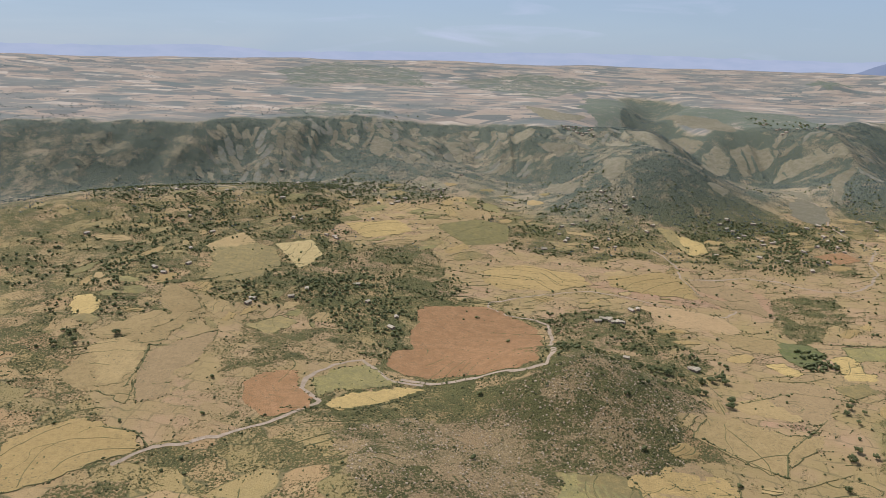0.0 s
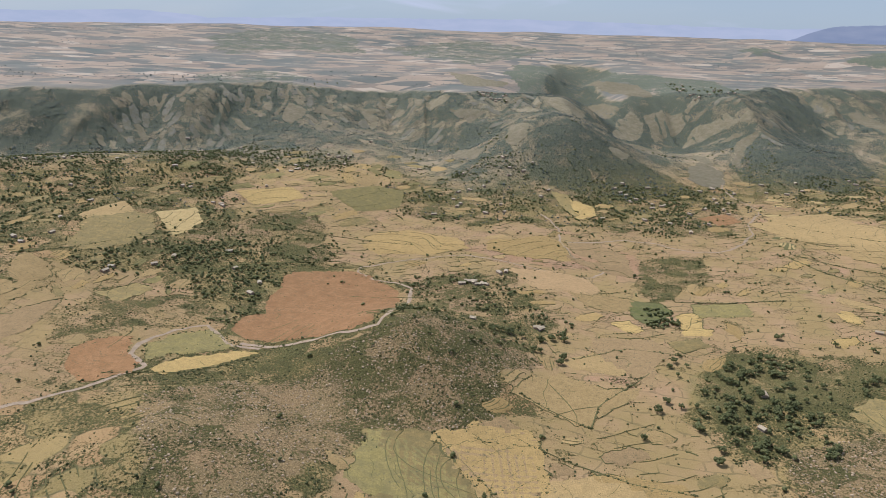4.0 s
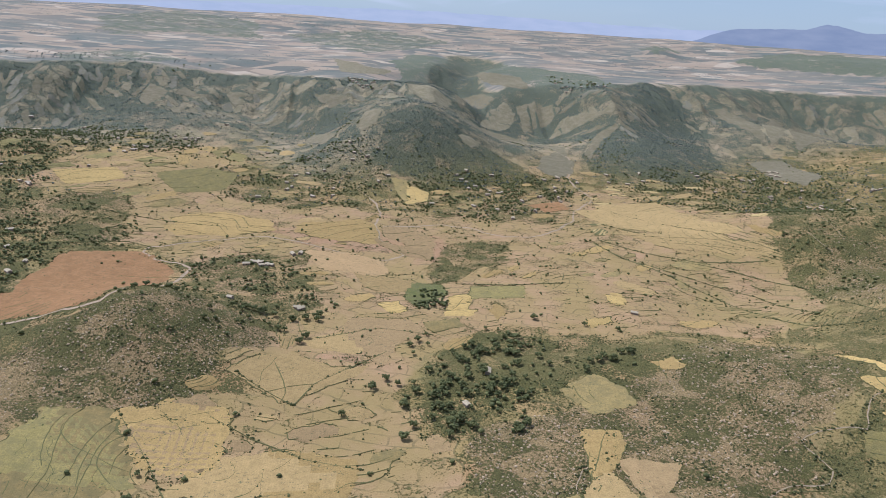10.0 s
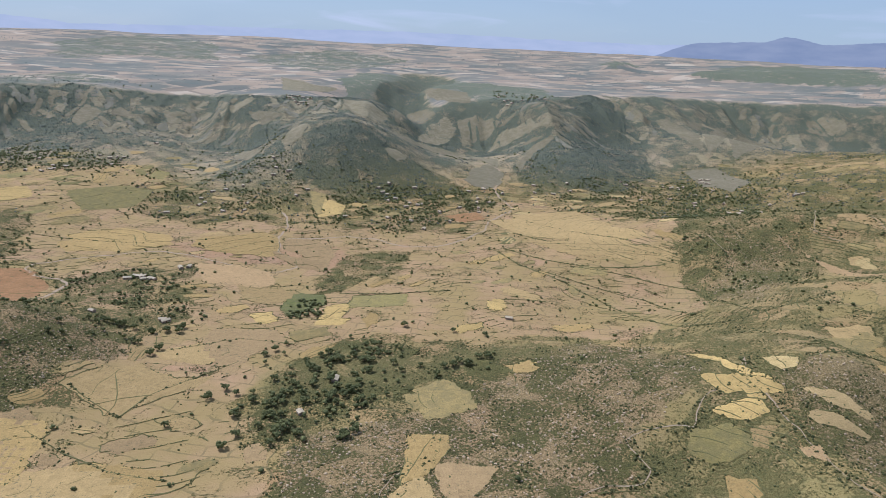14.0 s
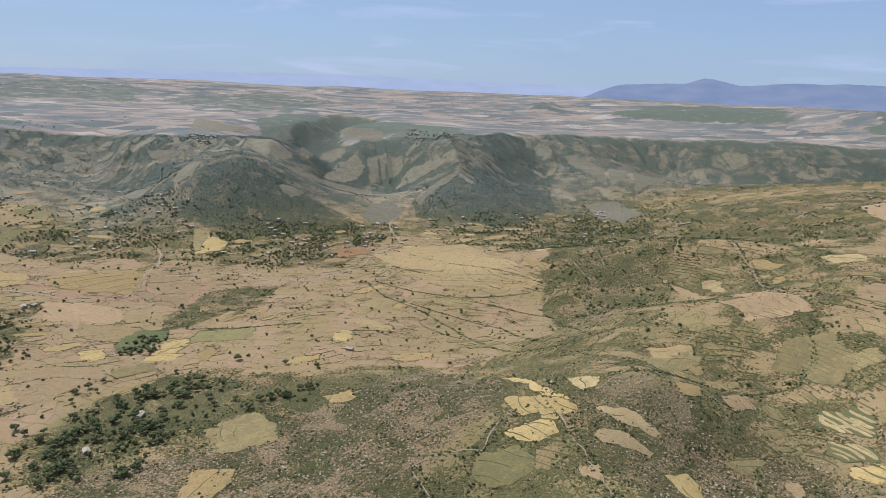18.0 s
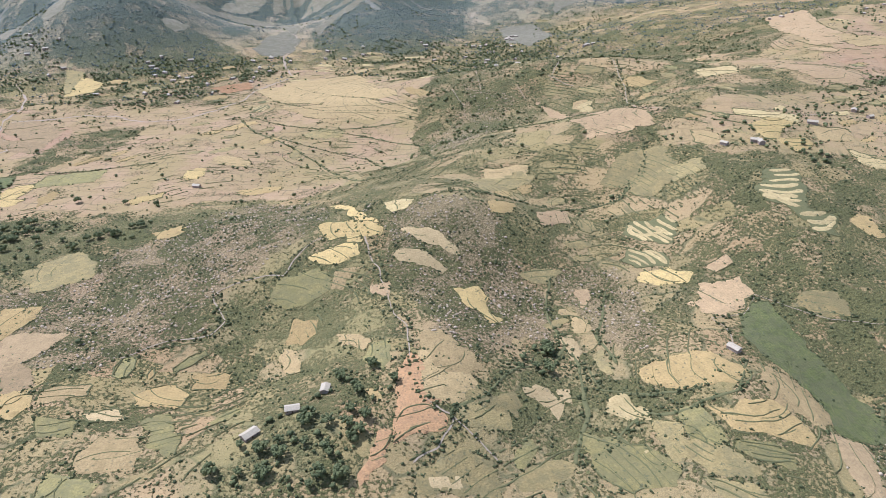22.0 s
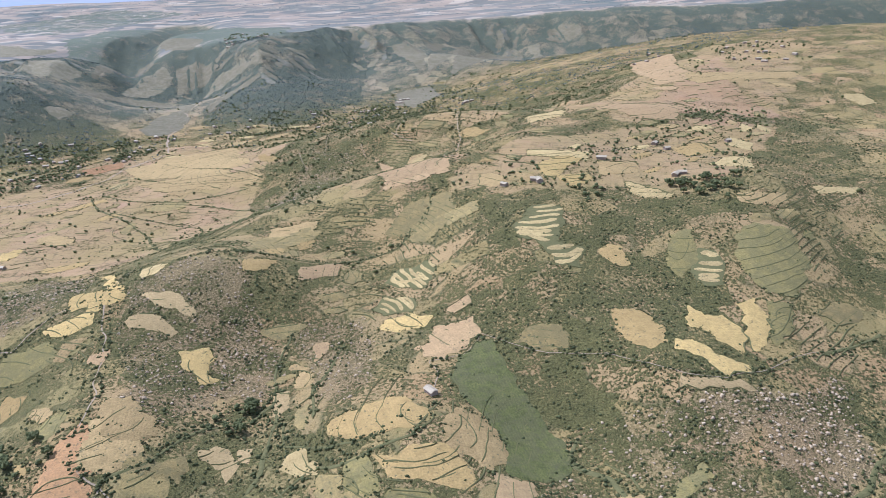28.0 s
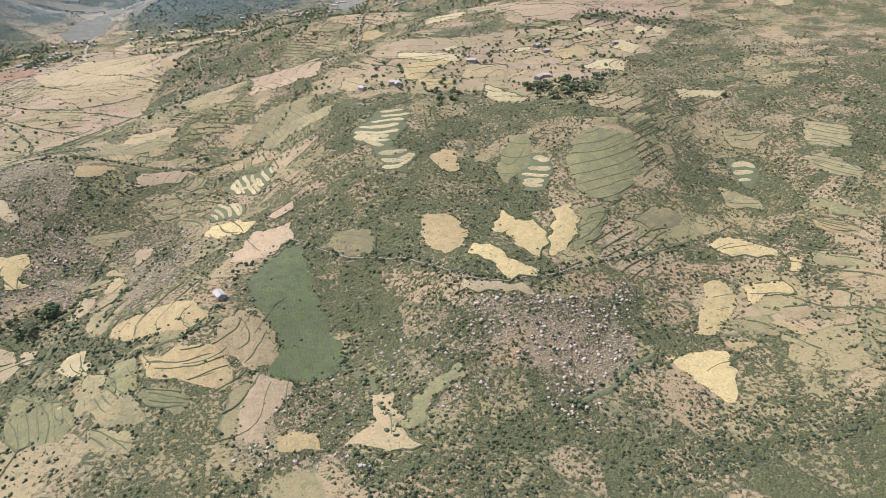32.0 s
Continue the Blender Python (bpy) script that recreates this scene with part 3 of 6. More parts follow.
zone("scrub", [(1199, 190), (1275, 194), (1310, 164), (1280, 133), (1227, 104), (1219, 113), (1231, 147), (1199, 162)], 0.45)
zone("rocky", [(1061, 168), (1108, 166), (1121, 147), (1102, 121), (1068, 133)], 0.5)
zone("scrub", [(986, 956), (1181, 883), (1051, 700), (961, 737), (946, 851)], 0.64)
zone("scrub", [(-707, 1019), (-607, 1079), (-371, 909), (-328, 743), (-415, 659), (-452, 625)], 0.55)
zone("scrub", [(-235, 1147), (-35, 1132), (32, 946), (-36, 810), (-176, 853), (-279, 842)], 0.62)
zone("lush", [(414, 597), (530, 615), (672, 610), (750, 621), (730, 574), (616, 578), (523, 556), (427, 532)], 0.45)
zone("lush", [(728, 399), (815, 444), (852, 439), (793, 350), (710, 371)], 0.35)
zone("lush", [(735, 394), (804, 399), (841, 334), (812, 294), (762, 323)], 0.55)
# green tint laid over the near fields
zone("lush", [(85, 319), (138, 358), (197, 374), (302, 363), (218, 332), (115, 310)], 0.5)


def cover(x, y):
    """Amounts of scrub, rocks, red soil, farmed plots, far plain and lush green at a place."""
    d, s = scarp(x, y)
    ragged = fbm(x, y, 60, 4, 41) - 0.5
    # upland also sets where haze is painted into the ground colour
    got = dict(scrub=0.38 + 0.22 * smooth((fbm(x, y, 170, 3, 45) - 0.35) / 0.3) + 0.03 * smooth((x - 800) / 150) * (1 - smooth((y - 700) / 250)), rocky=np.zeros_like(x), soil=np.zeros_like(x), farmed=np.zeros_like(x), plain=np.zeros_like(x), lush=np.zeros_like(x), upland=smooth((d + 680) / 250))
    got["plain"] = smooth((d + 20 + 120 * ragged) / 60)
    gorge = gorge_at(x, y) * smooth((d + 200) / 200)
    got["plain"] = got["plain"] * (1 - smooth((gorge - 0.12) / 0.2))
    wood = smooth((d + 400) / 120) * (1 - smooth((d - 10) / 60))
    # cleared plots on the crests of the spurs, woods in the gullies and under the rim
    crest = smooth((spurs(x, y) - 0.50 + 0.9 * ragged) / 0.12) * smooth((0.86 - s + 0.5 * ragged) / 0.1) * smooth((fbm(x, y, 240, 2, 52) - 0.30) / 0.1)
    slope_scrub = 0.86 - 0.26 * crest
    got["scrub"] = got["scrub"] * (1 - wood) + slope_scrub * wood
    got["scrub"] = got["scrub"] * (1 - got["plain"])
    got["scrub"] = np.maximum(got["scrub"], 0.9 * smooth((gorge - 0.2) / 0.2))
    wx = x + 80 * (fbm(x, y, 80, 5, 61) - 0.5)
    wy = y + 80 * (fbm(x, y, 80, 5, 67) - 0.5)
    for kind, outline, amount in ZONES:
        ox, oy = zip(*outline)
        box = (x > min(ox) - 45) & (x < max(ox) + 45) & (y > min(oy) - 45) & (y < max(oy) + 45)
        near = np.flatnonzero(box)
        w = near[within(wx[near], wy[near], outline)]
        if kind == "scrub":
            got["scrub"][w] = amount * 0.93
        else:
            got[kind][w] = np.maximum(got[kind][w], amount)
            if kind == "farmed":
                got["scrub"][w] = 0.16
    return got


def axis(lo, fine_lo, fine_hi, hi, step, grow):
    mid = list(np.arange(fine_lo, fine_hi + step, step))
    out, s = mid[:], step
    while out[-1] < hi:
        s *= grow
        out.append(out[-1] + s)
    s, low = step, [mid[0]]
    while low[-1] > lo:
        s *= grow
        low.append(low[-1] - s)
    return np.array(low[:0:-1] + out)


gx = axis(-4100, -560, 1780, 5100, 6.0, 1.035)
gy = axis(-4600, 48, 1240, 4500, 6.0, 1.017)
GX, GY = np.meshgrid(gx, gy)
fx, fy = GX.ravel(), GY.ravel()
fz = height(fx, fy)
nx, ny = len(gx), len(gy)
idx = np.arange(nx * ny).reshape(ny, nx)
quads = np.stack([idx[:-1, :-1], idx[:-1, 1:], idx[1:, 1:], idx[1:, :-1]], -1).reshape(-1, 4)
inside = np.hypot(fx - 550, fy + 60) < 4400
quads = quads[inside[quads].all(1)]


def mesh_from(name, verts, faces, mat, smooth_faces=False):
    """A mesh from arrays of vertices and of faces that all have as many corners."""
    me = bpy.data.meshes.new(name)
    k = faces.shape[1]
    me.vertices.add(len(verts))
    me.vertices.foreach_set("co", np.asarray(verts, np.float32).ravel())
    me.loops.add(faces.size)
    me.loops.foreach_set("vertex_index", faces.astype(np.int32).ravel())
    me.polygons.add(len(faces))
    me.polygons.foreach_set("loop_start", np.arange(0, faces.size, k, dtype=np.int32))
    if smooth_faces:
        me.polygons.foreach_set("use_smooth", np.ones(len(faces), bool))
    me.update(calc_edges=True)
    me.validate()
    me.materials.append(mat)
    return me


used = np.unique(quads)
remap = np.full(nx * ny, -1)
remap[used] = np.arange(len(used))
tx, ty, tz = fx[used], fy[used], fz[used]
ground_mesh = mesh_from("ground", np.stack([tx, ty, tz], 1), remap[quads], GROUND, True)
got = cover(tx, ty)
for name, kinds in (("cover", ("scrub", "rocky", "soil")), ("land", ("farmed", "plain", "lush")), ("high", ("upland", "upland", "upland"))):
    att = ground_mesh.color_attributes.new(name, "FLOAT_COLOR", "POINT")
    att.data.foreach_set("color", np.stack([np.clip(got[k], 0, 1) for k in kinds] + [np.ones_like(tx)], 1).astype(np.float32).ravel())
ground = tagged(new("ground", ground_mesh), "dry hill country of tan grass, scrub and stony slopes", "ground", kind="structure")


def field_material(name, a, b, dark, weeds=0.0):
    m, n, l, bs = material(name)
    info = n.new("ShaderNodeObjectInfo")
    col = mix(n, l, noise_fac(n, l, 15, detail=5.0), a, b)
    col = mix(n, l, maths(n, l, "MULTIPLY", noise_fac(n, l, 5.0, lo=0.46, hi=0.66, detail=6.0, rough=0.72), 0.8), col, dark)
    col = mix(n, l, maths(n, l, "MULTIPLY", noise_fac(n, l, 1.4, lo=0.44, hi=0.62, detail=3.0, rough=0.7), 0.6), col, dark)
    # tufts and weeds
    tuft = maths(n, l, "MULTIPLY", noise_fac(n, l, 2.0, lo=0.60, hi=0.66, detail=2.0), noise_fac(n, l, 20, lo=0.40, hi=0.6))
    col = mix(n, l, maths(n, l, "MULTIPLY", tuft, 0.8), col, (0.12, 0.12, 0.06))
    if weeds:
        thick = noise_fac(n, l, 11, lo=0.46, hi=0.54, detail=7.0, rough=0.75)
        col = mix(n, l, maths(n, l, "MULTIPLY", thick, weeds), col, (0.165, 0.145, 0.065))
    # furrows
    wv = n.new("ShaderNodeTexWave")
    wv.inputs["Scale"].default_value = 0.16
    wv.inputs["Distortion"].default_value, wv.inputs["Detail"].default_value, wv.inputs["Detail Scale"].default_value = 9.0, 2.0, 0.5
    l.new(coords(n, l), wv.inputs["Vector"])
    col = mix(n, l, maths(n, l, "MULTIPLY", wv.outputs["Fac"], 0.22), col, dark)
    hue = n.new("ShaderNodeHueSaturation")
    rng = n.new("ShaderNodeMapRange")
    rng.inputs["To Min"].default_value, rng.inputs["To Max"].default_value = 0.85, 1.12
    l.new(info.outputs["Random"], rng.inputs["Value"])
    l.new(rng.outputs[0], hue.inputs["Value"])
    l.new(col, hue.inputs["Color"])
    l.new(hue.outputs[0], bs.inputs["Base Color"])
    bump(n, l, bs, noise_fac(n, l, 1.2, detail=3.0), 0.5, 0.5)
    return m


CROPS = {
    "red": (field_material("red_ploughed_soil", (0.47, 0.255, 0.102), (0.36, 0.19, 0.072), (0.26, 0.148, 0.06)), "field of bare red ploughed soil"),
    "orange": (field_material("orange_soil", (0.52, 0.285, 0.11), (0.46, 0.255, 0.10), (0.34, 0.20, 0.085)), "field of bare orange soil with sparse stubble"),
    "pink": (field_material("pink_soil", (0.51, 0.335, 0.145), (0.45, 0.295, 0.128), (0.33, 0.222, 0.098)), "field of pinkish bare soil"),
    "palepink": (field_material("pale_pink_soil", (0.51, 0.358, 0.152), (0.45, 0.318, 0.134), (0.345, 0.245, 0.098)), "field of pale pink dry soil"),
    "brown": (field_material("brown_soil", (0.41, 0.275, 0.12), (0.36, 0.245, 0.105), (0.27, 0.185, 0.08)), "ploughed field of brown soil"),
    "tan": (field_material("tan_stubble", (0.465, 0.312, 0.108), (0.42, 0.282, 0.097), (0.305, 0.21, 0.074)), "field of tan stubble and bare earth"),
    "straw": (field_material("straw_stubble", (0.465, 0.318, 0.125), (0.41, 0.28, 0.108), (0.295, 0.208, 0.080)), "harvested field of dry straw stubble"),
    "gold": (field_material("ripe_grain", (0.59, 0.405, 0.135), (0.52, 0.36, 0.12), (0.38, 0.265, 0.09)), "field of ripe golden grain"),
    "palestraw": (field_material("pale_straw", (0.56, 0.41, 0.165), (0.49, 0.355, 0.14), (0.365, 0.268, 0.10)), "field of pale cut straw on a terrace"),
    "oldstraw": (field_material("weedy_stubble", (0.39, 0.282, 0.100), (0.345, 0.25, 0.088), (0.25, 0.19, 0.068), 0.4), "weedy old stubble field"),
    "olive": (field_material("olive_grass", (0.345, 0.268, 0.088), (0.295, 0.235, 0.076), (0.21, 0.175, 0.058), 0.4), "field of olive grass"),
    "upland": (field_material("upland_plot", (0.315, 0.255, 0.148), (0.27, 0.225, 0.132), (0.205, 0.18, 0.108), 0.5), "cleared plot of dry grass on a steep slope"),
    "highland": (field_material("highland_pasture", (0.265, 0.235, 0.155), (0.235, 0.213, 0.142), (0.18, 0.168, 0.118), 0.5), "grey-green pasture cleared on a steep slope"),
    "green": (field_material("green_grass", (0.158, 0.160, 0.044), (0.21, 0.198, 0.060), (0.088, 0.098, 0.030), 0.5), "meadow of short green grass"),
}


def leaf_material(name, a, b):
    m, n, l, bs = material(name, 0.9)
    geo = n.new("ShaderNodeNewGeometry")
    col = mix(n, l, geo.outputs["Random Per Island"], a, b)
    col = mix(n, l, maths(n, l, "MULTIPLY", noise_fac(n, l, 0.8, detail=2.0), 0.5), col, (a[0] * 0.6, a[1] * 0.6, a[2] * 0.6))
    l.new(col, bs.inputs["Base Color"])
    bump(n, l, bs, noise_fac(n, l, 0.5, detail=2.0), 0.8, 0.4)
    return m


LEAF = leaf_material("tree_leaves", (0.130, 0.140, 0.052), (0.225, 0.225, 0.080))
# paler, greyer leaves for far trees, haze put into the colour
WOODS = leaf_material("hazed_far_leaves", (0.135, 0.158, 0.130), (0.20, 0.220, 0.178))
BUSH = leaf_material("scrub_leaves", (0.092, 0.102, 0.038), (0.175, 0.175, 0.062))


def plain_material(name, a, b, dark, size, rough=0.95):
    m, n, l, bs = material(name, rough)
    geo = n.new("ShaderNodeNewGeometry")
    col = mix(n, l, noise_fac(n, l, size), a, b)
    col = mix(n, l, maths(n, l, "MULTIPLY", geo.outputs["Random Per Island"], 0.5), col, dark)
    l.new(col, bs.inputs["Base Color"])
    bump(n, l, bs, noise_fac(n, l, size * 0.3, detail=3.0), 0.5, size * 0.1)
    return m


ROCK = plain_material("granite", (0.60, 0.45, 0.265), (0.50, 0.375, 0.22), (0.33, 0.25, 0.145), 2.0)
SAND = plain_material("river_sand", (0.48, 0.36, 0.225), (0.36, 0.27, 0.16), (0.31, 0.23, 0.135), 7.0)
DUST = plain_material("track_dust", (0.42, 0.32, 0.19), (0.34, 0.26, 0.15), (0.32, 0.24, 0.14), 3.0)
BUND = plain_material("bund_grass", (0.155, 0.142, 0.052), (0.12, 0.116, 0.042), (0.19, 0.162, 0.062), 3.0)
BARK = plain_material("bark", (0.16, 0.12, 0.085), (0.11, 0.085, 0.06), (0.09, 0.07, 0.05), 0.4)
TIN = plain_material("roof_tin", (0.52, 0.42, 0.26), (0.44, 0.355, 0.22), (0.36, 0.28, 0.17), 1.2, 0.55)
MUD = plain_material("mud_wall", (0.42, 0.32, 0.23), (0.36, 0.27, 0.19), (0.34, 0.26, 0.18), 0.8)
WOOD = plain_material("door_wood", (0.17, 0.11, 0.07), (0.13, 0.085, 0.05), (0.1, 0.07, 0.04), 0.3)


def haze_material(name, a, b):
    """Far hills seen through many kilometres of air, the haze painted as glow."""
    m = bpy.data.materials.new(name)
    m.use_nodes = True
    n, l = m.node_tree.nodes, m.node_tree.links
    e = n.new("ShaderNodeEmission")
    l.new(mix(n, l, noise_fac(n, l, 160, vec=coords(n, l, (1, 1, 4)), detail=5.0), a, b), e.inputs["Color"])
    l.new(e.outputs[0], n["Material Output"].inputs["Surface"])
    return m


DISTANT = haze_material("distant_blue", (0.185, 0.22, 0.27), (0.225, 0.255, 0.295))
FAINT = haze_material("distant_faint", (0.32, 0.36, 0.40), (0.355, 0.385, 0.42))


def mountains(azimuths, elevations, r, mat):
    """A range of far hills: skyline heights in degrees over the level of the eye, along azimuths."""
    az = np.arange(azimuths[0], azimuths[-1], 0.12)
    el = np.interp(az, azimuths, elevations) + 0.16 * (fbm(az * 10, az * 0, 12, 4, 77) - 0.5)
    a = np.radians(az)
    rows = []
    for dr, f in ((-120, -1.0), (-70, 0.35), (-30, 0.75), (0, 1.0), (60, 0.4)):
        q = r + dr
        top = 315 + np.tan(np.radians(el)) * r
        z = 215 + (top - 215) * f
        rows.append(np.stack([550 + q * np.sin(a), -60 + q * np.cos(a), z + 5 * (fbm(az * 10, az * 0 + 9 * f, 4, 2, 78) - 0.5)], 1))
    v = np.stack(rows, 1).reshape(-1, 3)
    i = (np.arange(len(az) - 1)[:, None] * 5 + np.arange(4)[None]).ravel()
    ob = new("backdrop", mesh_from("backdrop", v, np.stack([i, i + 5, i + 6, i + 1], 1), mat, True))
    return tagged(ob, "blue hazy mountains along the horizon", "mountains", kind="structure")


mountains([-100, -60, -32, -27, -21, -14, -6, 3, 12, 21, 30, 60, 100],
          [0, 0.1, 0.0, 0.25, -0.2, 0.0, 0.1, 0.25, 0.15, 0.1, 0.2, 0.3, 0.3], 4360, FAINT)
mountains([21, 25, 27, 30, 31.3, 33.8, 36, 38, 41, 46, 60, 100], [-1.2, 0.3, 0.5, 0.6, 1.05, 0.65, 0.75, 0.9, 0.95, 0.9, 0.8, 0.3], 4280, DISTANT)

from mathutils import geometry


# ---- builders ----
RX0, RY0, CELL = -700.0, 40.0, 3.0
TAKEN = np.zeros((620, 860), bool)    # where nothing wild grows: rows along y, columns along x

wild_x, wild_y = np.meshgrid(np.arange(RX0 + 6, 1880, 12.0), np.arange(RY0 + 6, 2400, 12.0))
wild_at = cover(wild_x.ravel(), wild_y.ravel())
WILD = ((wild_at["scrub"] > 0.55) | (wild_at["rocky"] > 0.3)).reshape(wild_x.shape)    # too rough for a plot


def take(xs, ys):
    i = ((ys - RY0) / CELL).astype(int)
    j = ((xs - RX0) / CELL).astype(int)
    ok = (i >= 0) & (i < TAKEN.shape[0]) & (j >= 0) & (j < TAKEN.shape[1])
    TAKEN[i[ok], j[ok]] = True


def free(xs, ys):
    i = np.clip(((ys - RY0) / CELL).astype(int), 0, TAKEN.shape[0] - 1)
    j = np.clip(((xs - RX0) / CELL).astype(int), 0, TAKEN.shape[1] - 1)
    return ~TAKEN[i, j]


def rounded(outline, step, closed=True):
    """A smooth line through the corners, with a point about every step metres."""
    p = np.array(outline, float)
    n = len(p)
    out = []
    for k in range(n if closed else n - 1):
        if closed:
            a, b, c, d = p[k - 1], p[k], p[(k + 1) % n], p[(k + 2) % n]
        else:
            a, b, c, d = p[max(k - 1, 0)], p[k], p[k + 1], p[min(k + 2, n - 1)]
        m = max(1, int(np.hypot(*(c - b)) / step))
        for t in np.arange(m) / m:
            out.append(b * (2 * t**3 - 3 * t**2 + 1) + c * (3 * t**2 - 2 * t**3) + 0.1 * (c - a) * (t**3 - 2 * t**2 + t) + 0.1 * (d - b) * (t**3 - t**2))
    if not closed:
        out.append(p[-1])
    return np.array(out)


def wavy(p, size, amount, seed=0):
    q = p.copy()
    q[:, 0] += amount * 2 * (fbm(p[:, 0], p[:, 1], size, 2, 71 + seed) - 0.5)
    q[:, 1] += amount * 2 * (fbm(p[:, 0], p[:, 1], size, 2, 83 + seed) - 0.5)
    return q


def ribbon(name, line, width, mat, lift, crown, parent=None, seed=0):
    """A strip laid along a line on the ground, as wide as given, its middle raised by crown."""
    q = wavy(wavy(line, 16, 1.6 if width > 2.2 else 1.2, seed), 6, 0.5, seed + 2)
    d = np.gradient(q, axis=0)
    d /= np.maximum(np.hypot(d[:, 0], d[:, 1]), 1e-6)[:, None]
    side = np.stack([-d[:, 1], d[:, 0]], 1)
    w = width * (0.35 + 1.3 * fbm(q[:, 0], q[:, 1], 22, 3, 91 + seed))
    w[0] *= 0.4
    w[-1] *= 0.4
    rows = []
    for f, up in ((-0.5, -0.15), (-0.3, 0.7), (0.0, 1.0), (0.3, 0.7), (0.5, -0.15)):
        x, y = q[:, 0] + side[:, 0] * w * f, q[:, 1] + side[:, 1] * w * f
        rows.append(np.stack([x, y, height(x, y) + lift + crown * up], 1))
        take(x, y)
    v = np.stack(rows, 1).reshape(-1, 3)
    k = len(q)
    i = (np.arange(k - 1)[:, None] * 5 + np.arange(4)[None]).ravel()
    ob = new(name, mesh_from(name, v, np.stack([i, i + 5, i + 6, i + 1], 1), mat, True))
    if parent:
        ob.parent = parent
    return ob


def river(line, width):
    ob = ribbon("dry_riverbed", wavy(rounded(line, 3, False), 26, 5.0, 3), width * 0.62, SAND, 0.35, -0.12)
    tagged(ob, "pale sandy dry riverbed winding through the fields", "riverbed")
    hedge_bushes(line, width * 1.6, 0.16, side=0.55)


def stream(line, width):
    ob = ribbon("stream_bed", wavy(rounded(line, 2.5, False), 22, 5.0, 4), width * 0.30, DUST, 0.3, -0.08)
    tagged(ob, "narrow stony stream bed with green banks", "stream bed")
    hedge_bushes(line, width * 1.5, 0.8, side=0.35)


def track(line, width):
    ob = ribbon("dirt_track", wavy(rounded(line, 2.5, False), 30, 2.5, 6), width * 0.24, DUST, 0.3, 0.05)
    tagged(ob, "pale dusty footpath across the scrub", "path")
    hedge_bushes(line, width * 1.5, 0.5, side=0.4)


HEDGES = []


def hedge_bushes(line, width, per_metre, side=0.0):
    HEDGES.append((line, width, per_metre, side))


def hedge(line, width):
    ob = ribbon("grassy_bank", rounded(line, 5, False), width * 0.45, BUND, 0.25, 0.4)
    tagged(ob, "dark green bank with bushes between fields", "bank")
    hedge_bushes(line, width * 0.9, 0.38)


def gully(line, width):
    ob = ribbon("gully_bank", wavy(rounded(line, 3, False), 24, 4.0, 2), width * 0.5, BUND, 0.2, 0.3)
    tagged(ob, "overgrown gully full of dark bushes", "gully")
    hedge_bushes(line, width * 1.6, 0.9)


FIELDS = []
EDGES = []


def c_far(p):
    """Whether a field lies near enough for the bushes on its border to be told apart."""
    return p[:, 1].mean() < 1000


